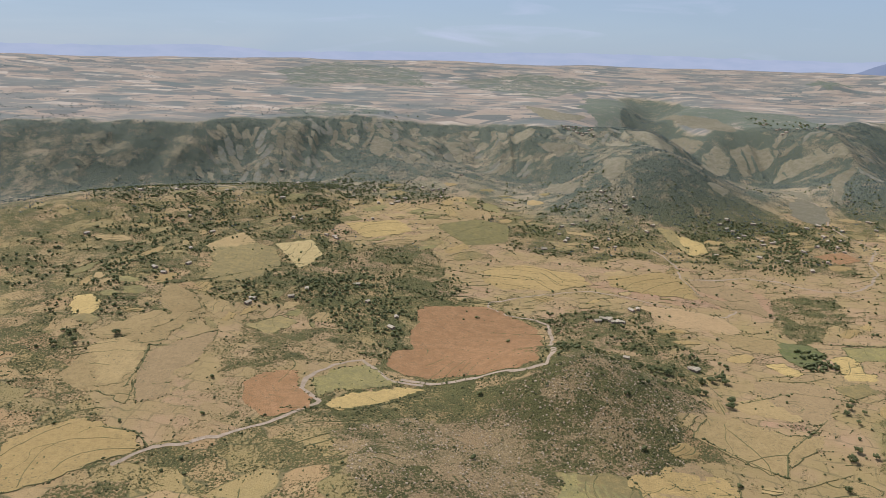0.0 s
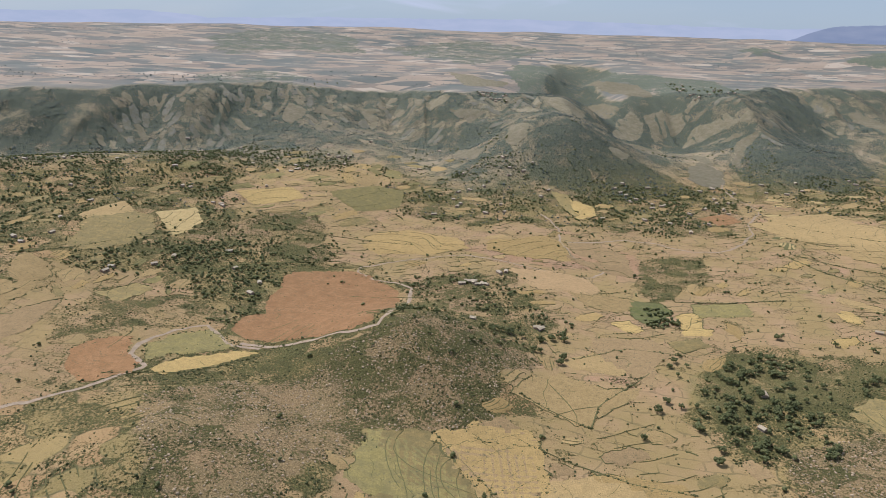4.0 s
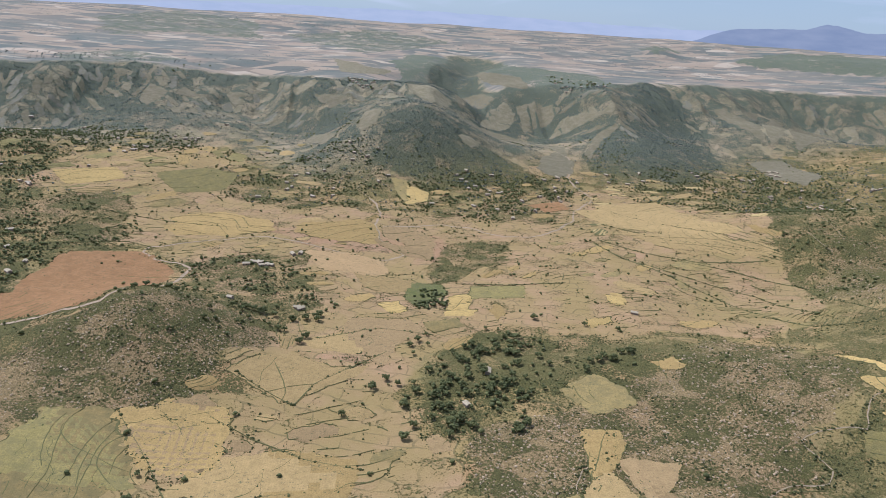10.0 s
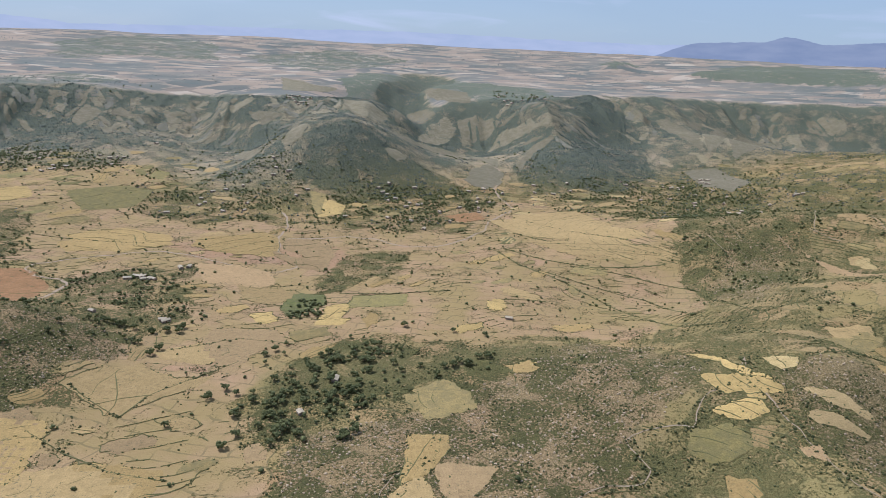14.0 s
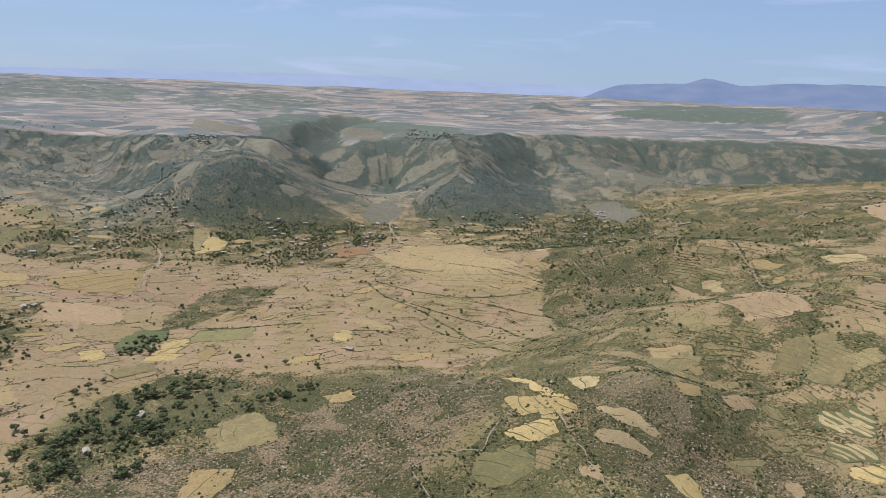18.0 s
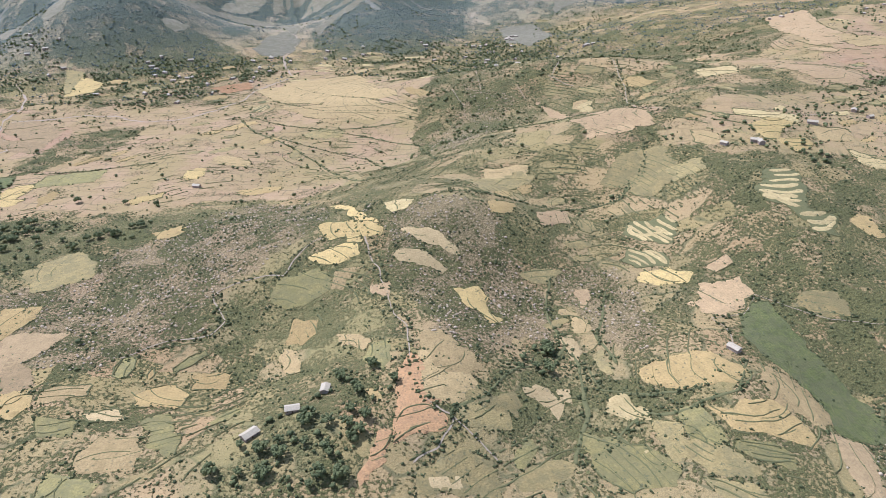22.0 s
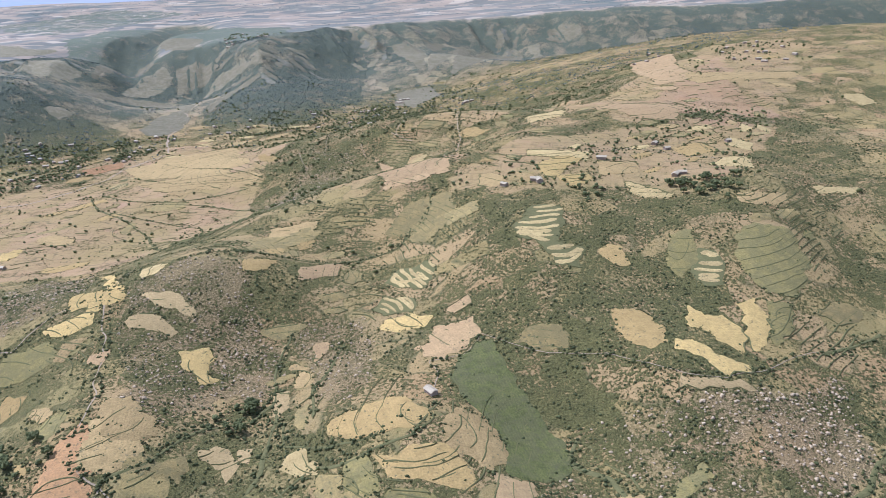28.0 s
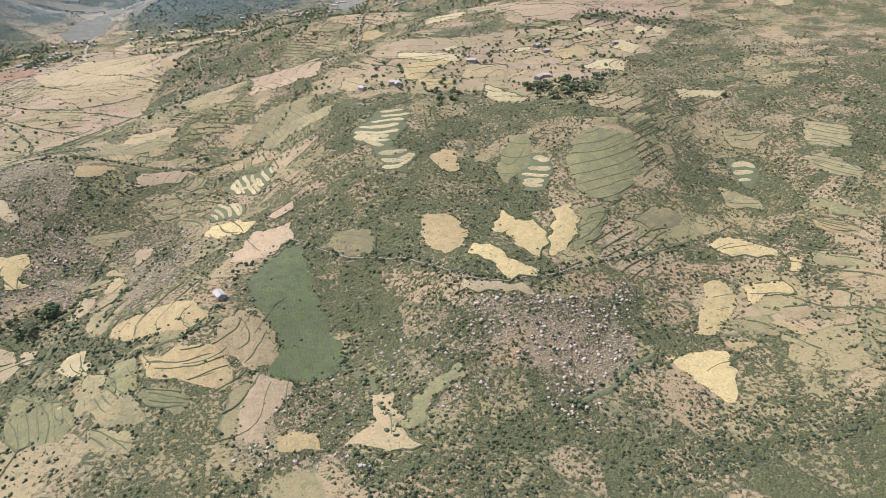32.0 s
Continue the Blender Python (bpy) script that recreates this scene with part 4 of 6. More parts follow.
def field(outline, crop, terraces=0, bearing=None):
    """One plot: a skin of soil or crop on the ground, with a bank along each terrace."""
    mat, label = CROPS[crop]
    p = rounded(outline, 2.4)
    reach = max(np.ptp(p[:, 0]), np.ptp(p[:, 1]))
    k = 0.9 if crop in ("upland", "highland") else 0.5
    p = wavy(wavy(wavy(p, 0.28 * reach, 0.05 * reach * k, 5), 18, min(5.0, 0.08 * reach) * k), 6, min(4.2, 0.12 * reach) * min(1.0, k + 0.35), 3)
    lo, hi = p.min(0), p.max(0)
    step = max(5.0, min(10.0, (hi - lo).max() / 14))
    sx, sy = np.meshgrid(np.arange(lo[0], hi[0], step), np.arange(lo[1], hi[1], step))
    sx, sy = sx.ravel(), sy.ravel()
    ins = within(sx, sy, [tuple(c) for c in p])
    n = len(p)
    pts = [Vector(c) for c in p] + [Vector((a, b)) for a, b in zip(sx[ins], sy[ins])]
    edges = [(k, (k + 1) % n) for k in range(n)]
    vs, _, fs, _, _, _ = geometry.delaunay_2d_cdt(pts, edges, [], 1, 0.05)
    if not fs:
        return
    v = np.array([(a.x, a.y) for a in vs])
    rim = np.min(np.hypot(v[:, None, 0] - p[None, :, 0], v[:, None, 1] - p[None, :, 1]), 1) < 0.2
    z = height(v[:, 0], v[:, 1]) + np.where(rim, 0.12, 0.42 + 0.03 * (len(FIELDS) % 7))
    striped = crop == "palestraw" and terraces > 2 and (hi - lo).max() < 130
    base = BUND if striped else mat
    terraces = int(terraces * 1.6) if striped else terraces
    ob = new("terraced_field" if terraces else "field", mesh_from("field", np.c_[v, z], np.array(fs), base, True))
    tagged(ob, label + (", stepped by low grassy banks" if terraces else ""), "field")
    tx, ty = np.meshgrid(np.arange(lo[0], hi[0], CELL), np.arange(lo[1], hi[1], CELL))
    tx, ty = tx.ravel(), ty.ravel()
    ok = within(tx, ty, [tuple(c) for c in p])
    take(tx[ok], ty[ok])
    FIELDS.append((outline, crop))
    if c_far(p):
        EDGES.append(p[::2])
    if crop not in ("upland", "highland"):
        # a grassy bank along parts of the border
        on = np.flatnonzero(fbm(p[:, 0], p[:, 1], 34, 2, 58) > 0.60)
        for run in np.split(on, np.flatnonzero(np.diff(on) > 1) + 1):
            if len(run) > 5:
                ribbon("bank", p[run], 0.95, BUND, 0.3, 0.35, ob, len(FIELDS) % 9)
    if terraces:
        # banks run across the slope
        c = p.mean(0)
        e = 6.0
        gxs = float(height(c[0] + e, c[1]) - height(c[0] - e, c[1]))
        gys = float(height(c[0], c[1] + e) - height(c[0], c[1] - e))
        down = np.array([gxs, gys])
        if np.hypot(*down) < 0.25:
            down = np.array([0.25, 1.0])
        down = down / np.hypot(*down)
        if bearing is not None:
            down = np.array([-math.sin(radians(bearing)), math.cos(radians(bearing))])
        along = np.array([-down[1], down[0]])
        s = (p - c) @ down
        slope = max(abs(np.hypot(gxs, gys)) / (2 * e), 0.02)
        gap = (s.max() - s.min()) / (terraces + 0.5)
        outline_p = [tuple(q) for q in p]
        for k in range(terraces):
            off = s.min() + (s.max() - s.min()) * (k + 0.6 + 0.3 * random.random()) / (terraces + 0.5)
            a = np.arange(-220, 220, 3.0)
            line = c + down * off + along * a[:, None]
            inside = within(line[:, 0], line[:, 1], outline_p)
            if inside.sum() < 4:
                continue
            # bend the line so that it keeps to one level
            sag = 0.35 * gap * random.uniform(-1, 1)
            h0 = height(line[inside, 0], line[inside, 1]).mean()
            shift = np.zeros(len(a))
            for _ in range(3 if bearing is None else 0):
                q = line + down * shift[:, None]
                shift = np.clip(shift - (height(q[:, 0], q[:, 1]) - h0) / slope * 0.7, -0.9 * gap, 0.9 * gap)
            shift = shift + sag * ((a - a[inside].mean()) / max(np.ptp(a[inside]) / 2, 1)) ** 2
            shift = np.convolve(np.pad(shift, 4, "edge"), np.ones(9) / 9, "valid")
            line = line + down * (shift + 3 * (fbm(line[:, 0], line[:, 1], 30, 2, 99 + k) - 0.5))[:, None]
            ok = np.flatnonzero(within(line[:, 0], line[:, 1], outline_p))
            for run in np.split(ok, np.flatnonzero(np.diff(ok) > 1) + 1):
                cut = int(len(run) * 0.3 * random.random())
                run = run[cut:] if random.random() < 0.5 else run[:len(run) - cut]
                if len(run) > 3:
                    if striped:
                        ribbon("terrace", line[run], gap * (0.50 + 0.25 * random.random()), mat, 0.55, 0.2, ob, k)
                    else:
                        ribbon("bank", line[run], 0.95, BUND, 0.45, 0.4, ob, k)


def part(name, bm, mat, parent, label=""):
    me = bpy.data.meshes.new(name)
    bm.to_mesh(me)
    bm.free()
    me.materials.append(mat)
    ob = new(name, me)
    ob.parent = parent
    if label:
        tagged(ob, label)
    return ob


def box(bm, x0, y0, z0, x1, y1, z1):
    v = [bm.verts.new(c) for c in ((x0, y0, z0), (x1, y0, z0), (x1, y1, z0), (x0, y1, z0), (x0, y0, z1), (x1, y0, z1), (x1, y1, z1), (x0, y1, z1))]
    for f in ((3, 2, 1, 0), (4, 5, 6, 7), (0, 1, 5, 4), (1, 2, 6, 5), (2, 3, 7, 6), (3, 0, 4, 7)):
        bm.faces.new([v[i] for i in f])
    return v


def build_house(w, d, h, rise):
    """A small house with mud walls and a two-sided tin roof; its base lies at the origin."""
    top = new("house")
    bm = bmesh.new()
    box(bm, -w / 2, -d / 2, -1.2, w / 2, d / 2, h)
    a = [bm.verts.new(c) for c in ((-w / 2, -d / 2, h), (-w / 2, d / 2, h), (-w / 2, 0, h + rise), (w / 2, -d / 2, h), (w / 2, d / 2, h), (w / 2, 0, h + rise))]
    bm.faces.new((a[0], a[2], a[1]))
    bm.faces.new((a[3], a[4], a[5]))
    wall = part("wall", bm, MUD, top, "rough mud-plastered wall")
    for s in (-1, 1):
        bm = bmesh.new()
        e = 0.45
        k = rise / (d / 2)
        ribs = 14
        rows = []
        for i in range(ribs + 1):
            x = -w / 2 - e + (w + 2 * e) * i / ribs
            up = 0.05 * (i % 2)
            rows.append([bm.verts.new((x, s * (d / 2 + e), h - k * e + 0.06 + up)), bm.verts.new((x, 0, h + rise + 0.06 + up)),
                         bm.verts.new((x, s * (d / 2 + e), h - k * e + up)), bm.verts.new((x, 0, h + rise + up))])
        for p, q in zip(rows, rows[1:]):
            bm.faces.new((p[0], q[0], q[1], p[1]))
            bm.faces.new((p[2], p[3], q[3], q[2]))
            bm.faces.new((p[0], p[2], q[2], q[0]))
        part("roof", bm, TIN, top, "corrugated tin roof slope")
    bm = bmesh.new()
    box(bm, -0.45, -d / 2 - 0.06, 0, 0.45, -d / 2 + 0.02, 1.9)
    part("door", bm, WOOD, top, "dark plank door")
    for x in (-w / 3, w / 3):
        bm = bmesh.new()
        box(bm, x - 0.35, -d / 2 - 0.05, 0.9, x + 0.35, -d / 2 + 0.02, 1.6)
        part("shutter", bm, WOOD, wall)
    return tagged(top, "small mud house under a weathered tin roof", "house", "scattered farmhouses")


HOUSE_KINDS = [build_house(8.0, 5.0, 2.5, 1.1), build_house(9.6, 5.4, 2.6, 1.2), build_house(6.6, 4.8, 2.4, 1.0)]
HOUSES = []


def house(x, y):
    k = len(HOUSES)
    turn = (37 * k) % 180
    m = pose(x, y, float(height(x, y)) + 0.1, 0, 0, turn)
    if k < 3:
        HOUSE_KINDS[k].matrix_basis = m
    else:
        copy_thing(HOUSE_KINDS[k % 3], m)
    HOUSES.append((x, y))
    take(np.array([x - 3.0, x, x + 3.0, x, x]), np.array([y, y, y, y - 3.0, y + 3.0]))


GROVES = []


def grove(outline, per_hectare, crown):
    GROVES.append((outline, per_hectare, crown))


def hamlet(outline, count, seed):
    """Small houses strewn among the trees of a village."""
    r = random.Random(seed)
    xs, ys = [c[0] for c in outline], [c[1] for c in outline]
    tries = 0
    while count and tries < 400:
        tries += 1
        x, y = r.uniform(min(xs), max(xs)), r.uniform(min(ys), max(ys))
        if within(np.array([x]), np.array([y]), outline)[0] and free(np.array([x]), np.array([y]))[0]:
            house(round(x, 1), round(y, 1))
            count -= 1


def plots(outline, count, size, crops, seed, banks=0.3):
    """Many small fields laid along the slope inside an outline, wherever there is room."""
    r = random.Random(seed)
    xs, ys = [c[0] for c in outline], [c[1] for c in outline]
    tries = 0
    while count and tries < 900:
        tries += 1
        x, y = r.uniform(min(xs), max(xs)), r.uniform(min(ys), max(ys))
        if not within(np.array([x]), np.array([y]), outline)[0]:
            continue
        if WILD[min(max(int((y - RY0) / 12), 0), WILD.shape[0] - 1), min(max(int((x - RX0) / 12), 0), WILD.shape[1] - 1)]:
            continue
        dx = float(height(x + 8, y) - height(x - 8, y))
        dy = float(height(x, y + 8) - height(x, y - 8))
        turn = math.atan2(dx, -dy) if math.hypot(dx, dy) > 0.8 else 0.35
        turn += r.uniform(-0.3, 0.3)
        a = size * r.uniform(0.55, 1.35)
        b = a / r.uniform(1.3, 2.8)
        pts = []
        for q in (0.5, 1.57, 2.64, 3.64, 4.71, 5.78):
            q += r.uniform(-0.22, 0.22)
            e = (abs(math.cos(q)) ** 8 + abs(math.sin(q)) ** 8) ** -0.125 * r.uniform(0.74, 1.12)
            u, v = 0.5 * a * e * math.cos(q), 0.5 * b * e * math.sin(q)
            pts.append((x + u * math.cos(turn) - v * math.sin(turn), y + u * math.sin(turn) + v * math.cos(turn)))
        px, py = np.array([p[0] for p in pts] + [x]), np.array([p[1] for p in pts] + [y])
        if free(px, py).all():
            field(pts, r.choice(crops), r.choice((2, 3, 4)) if r.random() < banks and b > 9 else 0)
            count -= 1


def slope_plots(x0, x1, count, seed):
    """Cleared strips that run down the spurs of the escarpment."""
    r = random.Random(seed)
    tries = 0
    while count and tries < 4000:
        tries += 1
        x = r.uniform(x0, x1)
        y = float(np.interp(x, RIM_X, RIM_Y)) - r.uniform(45, 300)
        if gorge_at(x, y) > 0.15 or fbm(np.array([x]), np.array([y]), 240, 2, 52)[0] < 0.40:
            continue
        dx = float(height(x + 12, y) - height(x - 12, y))
        dy = float(height(x, y + 12) - height(x, y - 12))
        turn = math.atan2(dy, dx) + r.uniform(-0.3, 0.3)
        a, b = r.uniform(22, 70), r.uniform(9, 22)
        skew = r.uniform(-0.5, 0.5) * b
        pts = []
        for u, v in ((-0.5, -0.45), (-0.05, -0.55), (0.5, -0.4), (0.46, 0.4), (0.0, 0.5), (-0.48, 0.38)):
            u, v = u * a * r.uniform(0.85, 1.1) + skew * v * 2, v * b * r.uniform(0.75, 1.2)
            pts.append((x + u * math.cos(turn) - v * math.sin(turn), y + u * math.sin(turn) + v * math.cos(turn)))
        px, py = np.array([p[0] for p in pts] + [x]), np.array([p[1] for p in pts] + [y])
        if free(px, py).all():
            field(pts, r.choice(("upland", "upland", "highland")))
            count -= 1

# ---- rivers, tracks, hedges ----
river([(608, 1701), (691, 1737), (775, 1581), (817, 1530), (818, 1468), (789, 1397), (791, 1312), (798, 1254), (779, 1209), (735, 1155), (716, 1096), (682, 1046), (627, 1003), (580, 1003), (530, 1042), (485, 1057), (427, 1045), (385, 1042)], 6)
river([(364, 1184), (382, 1118), (374, 1046), (384, 975), (414, 947), (414, 919), (394, 897), (361, 894), (324, 913), (265, 949), (221, 965), (180, 960), (118, 941), (62, 915), (60, 892), (82, 870), (118, 856)], 5)
river([(119, 856), (132, 835), (131, 786), (113, 655), (103, 626), (72, 633), (24, 647), (-12, 644), (-44, 657)], 7)
river([(-20, 642), (-53, 652), (-80, 683), (-93, 698), (-121, 671), (-139, 633), (-140, 610), (-119, 591), (-125, 571), (-158, 546), (-198, 523), (-248, 507), (-272, 483)], 7)
stream([(847, 494), (831, 474), (817, 456), (799, 453), (777, 438), (765, 423), (731, 426), (716, 420), (722, 393), (711, 383), (686, 380), (655, 366)], 3.5)
stream([(847, 494), (831, 461), (836, 424), (840, 391), (840, 347), (846, 321), (842, 285), (844, 253), (859, 243), (859, 238), (845, 223), (832, 215)], 3)
stream([(859, 243), (867, 227), (877, 211)], 2.5)
gully([(858, 243), (879, 251), (890, 263), (912, 280), (939, 282), (952, 304), (959, 348), (973, 380)], 4)
gully([(957, 319), (952, 277), (939, 235), (924, 203)], 5)
track([(1058, 293), (1080, 288), (1094, 298), (1099, 305), (1107, 294), (1122, 279), (1166, 251), (1179, 234), (1196, 211), (1221, 198), (1252, 203), (1281, 212), (1305, 215)], 2)
track([(1053, 259), (1059, 280), (1058, 293)], 2)
gully([(1305, 215), (1329, 214), (1366, 226)], 4)
track([(1154, 867), (1178, 827), (1162, 866), (1345, 1144), (1242, 827), (1230, 775), (1166, 627), (1186, 594)], 4)
track([(1021, 907), (1026, 847)], 3)
track([(1115, 1177), (1058, 879)], 3)
track([(1107, 867), (1107, 828)], 3)
track([(1289, 533), (1361, 547), (1398, 497), (1441, 465)], 3)
hedge([(716, 972), (737, 903), (784, 836), (818, 760), (840, 669), (855, 622), (896, 606), (966, 619), (1024, 625)], 5)
hedge([(728, 985), (776, 924), (839, 883), (893, 873), (940, 864)], 4)
hedge([(479, 804), (550, 794), (622, 795)], 4)
hedge([(-47, 916), (26, 933), (63, 915)], 3)
hedge([(-304, 535), (-270, 528), (-252, 509)], 4)
hedge([(-314, 598), (-317, 649), (-323, 678), (-294, 680)], 4)
hedge([(-367, 931), (-383, 1005), (-382, 1043)], 3)
track([(364, 1184), (338, 1238), (365, 1312)], 3)
gully([(1123, 205), (1112, 189), (1127, 168), (1131, 136), (1130, 120)], 6)
gully([(1285, 136), (1256, 124), (1224, 112)], 6)
stream([(522, 386), (532, 412), (561, 430), (570, 458)], 3)
gully([(189, 385), (175, 370), (165, 340)], 4)
hedge([(810, 892), (885, 851), (948, 786), (932, 616)], 3.5)
hedge([(803, 1150), (881, 1010), (965, 877)], 3)
hedge([(764, 1071), (835, 964), (944, 891)], 3)
hedge([(755, 883), (810, 832), (879, 777), (890, 667)], 3.5)
hedge([(-46, 955), (24, 911), (65, 905)], 3)
hedge([(-369, 823), (-305, 894), (-241, 994), (-151, 1056)], 3)
hedge([(-139, 1088), (-40, 1056), (71, 1026), (178, 1004)], 3)
hedge([(313, 642), (376, 667), (436, 650)], 3)
hedge([(244, 564), (302, 516), (318, 551), (386, 613)], 3)
hedge([(160, 500), (200, 444), (230, 391)], 2.5)
hedge([(235, 499), (274, 472), (319, 442), (364, 427)], 2.5)
hedge([(-151, 571), (-77, 580), (-15, 627)], 3)
gully([(1009, 358), (982, 309), (976, 272)], 4)
gully([(984, 234), (957, 252), (957, 275)], 4)
gully([(1050, 241), (1029, 218), (997, 216), (972, 223), (935, 205)], 4)
gully([(1031, 240), (1011, 227), (984, 235)], 3)
gully([(1130, 536), (1109, 499), (1075, 477), (1038, 475), (937, 477), (889, 472)], 4)

# ---- fields: outline, crop, number of terraces ----
field([(1074, 335), (1100, 323), (1100, 309), (1084, 295), (1071, 292), (1057, 301), (1052, 315), (1065, 317)], "pink", 0)
field([(1247, 276), (1248, 267), (1264, 257), (1265, 240), (1248, 221), (1243, 231), (1239, 241), (1231, 253)], "gold", 0)
field([(1212, 239), (1223, 236), (1232, 217), (1246, 204), (1223, 200), (1218, 207), (1215, 222), (1205, 231)], "gold", 0)
field([(1281, 268), (1296, 267), (1287, 242), (1272, 226), (1254, 220), (1268, 243)], "gold", 0)
field([(1191, 286), (1208, 278), (1214, 257), (1202, 239), (1190, 239), (1181, 262)], "tan", 0)
field([(1117, 288), (1135, 296), (1151, 288), (1154, 271), (1149, 264), (1130, 273)], "oldstraw", 0)
field([(1189, 434), (1213, 428), (1205, 395), (1189, 372), (1206, 361), (1190, 340), (1177, 344), (1177, 368), (1161, 389), (1164, 407), (1177, 416)], "palestraw", 7)
field([(1291, 331), (1301, 324), (1299, 307), (1281, 288), (1270, 292), (1268, 308)], "palestraw", 4)
field([(1064, 433), (1093, 425), (1094, 406), (1080, 388), (1063, 403), (1053, 419)], "palestraw", 5)
field([(1047, 403), (1071, 378), (1063, 364), (1046, 372), (1035, 386)], "palestraw", 4)
field([(1041, 366), (1061, 363), (1074, 348), (1069, 339), (1053, 343), (1035, 357)], "gold", 2)
field([(1194, 206), (1217, 200), (1231, 194), (1230, 187), (1209, 193), (1189, 200)], "palepink", 0)
field([(979, 260), (999, 261), (1017, 262), (1028, 259), (1045, 233), (1038, 225), (1019, 225), (1003, 231), (984, 245)], "tan", 2)
field([(852, 274), (852, 309), (868, 312), (887, 277), (876, 266), (859, 268)], "straw", 2)
field([(830, 254), (832, 278), (842, 289), (851, 281), (851, 266), (858, 260), (857, 253), (844, 249), (832, 245)], "orange", 2)
field([(864, 257), (876, 262), (887, 254), (899, 255), (904, 249), (897, 240), (877, 242)], "oldstraw", 0)
field([(1004, 212), (1017, 208), (1030, 209), (1045, 206), (1054, 188), (1049, 175), (1036, 179), (1023, 189), (1012, 195)], "tan", 5)
field([(1060, 239), (1075, 229), (1081, 215), (1077, 196), (1064, 190), (1054, 196), (1042, 206), (1046, 221)], "straw", 2)
field([(1065, 273), (1079, 290), (1102, 305), (1102, 286), (1107, 262), (1110, 238), (1114, 205), (1116, 186), (1102, 177), (1080, 181), (1073, 187), (1081, 208), (1074, 227), (1069, 247)], "green", 0)
field([(988, 198), (1003, 200), (1004, 189), (992, 188)], "olive", 0)
field([(795, 485), (829, 471), (847, 448), (845, 433), (806, 451)], "gold", 3)
field([(811, 535), (829, 510), (846, 454), (832, 468)], "gold", 0)
field([(860, 436), (885, 427), (904, 407), (902, 400), (877, 415)], "palepink", 0)
field([(961, 525), (974, 532), (976, 493), (962, 479)], "tan", 0)
field([(987, 520), (1005, 521), (1002, 506), (989, 502)], "tan", 0)
field([(890, 369), (909, 372), (914, 359), (911, 344), (919, 334), (907, 327), (899, 343), (892, 355)], "gold", 2)
field([(1238, 561), (1298, 529), (1284, 513), (1235, 545)], "palestraw", 1)
field([(1298, 454), (1322, 415), (1312, 408), (1289, 426)], "palestraw", 1)
field([(1364, 385), (1417, 385), (1413, 372), (1387, 368), (1361, 375)], "straw", 1)
field([(1462, 403), (1513, 396), (1496, 384), (1457, 389)], "palestraw", 0)
field([(1427, 485), (1460, 484), (1429, 446), (1393, 463)], "palestraw", 1)
field([(1238, 489), (1271, 483), (1268, 465), (1244, 462)], "gold", 1)
field([(1398, 533), (1446, 544), (1437, 509), (1396, 498)], "tan", 2)
field([(1294, 508), (1335, 503), (1321, 471), (1283, 473)], "straw", 2)
field([(1334, 340), (1379, 334), (1371, 299), (1325, 262), (1307, 276), (1308, 307)], "olive", 8)
field([(1111, 529), (1144, 520), (1134, 478), (1100, 456), (1087, 485)], "oldstraw", 0)
field([(1225, 360), (1237, 355), (1230, 330), (1218, 336), (1214, 352)], "tan", 0)
field([(986, 367), (998, 364), (994, 352), (984, 340)], "pink", 0)
field([(952, 314), (965, 316), (963, 293), (954, 283)], "palepink", 0)
field([(1085, 347), (1106, 352), (1102, 340), (1088, 336)], "pink", 0)
field([(1283, 356), (1300, 354), (1284, 319), (1260, 307), (1257, 323)], "olive", 3)
field([(1304, 265), (1321, 257), (1302, 237), (1278, 223), (1280, 234)], "olive", 3)
field([(1352, 188), (1363, 179), (1361, 163), (1340, 149), (1328, 145), (1318, 148), (1337, 165)], "gold", 0)
field([(1371, 176), (1399, 169), (1398, 156), (1376, 160), (1365, 159)], "gold", 0)
field([(1291, 133), (1328, 132), (1323, 113), (1308, 94), (1301, 104), (1295, 121)], "gold", 0)
field([(1373, 217), (1395, 223), (1402, 212), (1416, 199), (1414, 193), (1385, 201)], "gold", 1)
field([(1453, 309), (1466, 295), (1458, 273), (1446, 267), (1444, 288)], "palestraw", 3)
field([(1376, 150), (1397, 145), (1394, 138), (1381, 136)], "straw", 0)
field([(1418, 188), (1423, 182), (1414, 174), (1409, 176)], "gold", 0)
field([(1422, 151), (1427, 143), (1415, 131), (1410, 142)], "straw", 0)
field([(1150, 146), (1174, 156), (1174, 146), (1158, 139), (1144, 122), (1133, 128)], "olive", 0)
field([(1125, 155), (1134, 152), (1135, 127), (1141, 109), (1137, 107), (1115, 117), (1105, 121), (1121, 133)], "straw", 0)
field([(1062, 184), (1085, 175), (1071, 148), (1068, 133), (1053, 139)], "brown", 0)
field([(988, 220), (1002, 213), (1002, 193), (996, 190), (987, 201)], "olive", 0)
field([(1052, 221), (1065, 237), (1077, 217), (1075, 193), (1062, 187), (1054, 200)], "straw", 1)
field([(930, 226), (962, 203), (972, 186), (964, 175), (943, 178), (930, 197)], "olive", 4)
field([(978, 175), (1005, 158), (1003, 148), (984, 157)], "oldstraw", 2)
field([(1434, 186), (1457, 167), (1453, 157), (1428, 173)], "oldstraw", 0)
field([(1540, 328), (1558, 297), (1541, 273), (1519, 295)], "oldstraw", 3)
field([(1473, 344), (1499, 326), (1483, 311), (1463, 324)], "oldstraw", 2)
field([(1424, 278), (1438, 263), (1438, 242), (1418, 255)], "oldstraw", 2)
field([(1073, 137), (1093, 135), (1093, 122), (1075, 126)], "tan", 0)
field([(1298, 442), (1319, 421), (1311, 408), (1294, 425)], "palestraw", 1)
field([(1368, 392), (1415, 383), (1408, 370), (1368, 371)], "straw", 1)
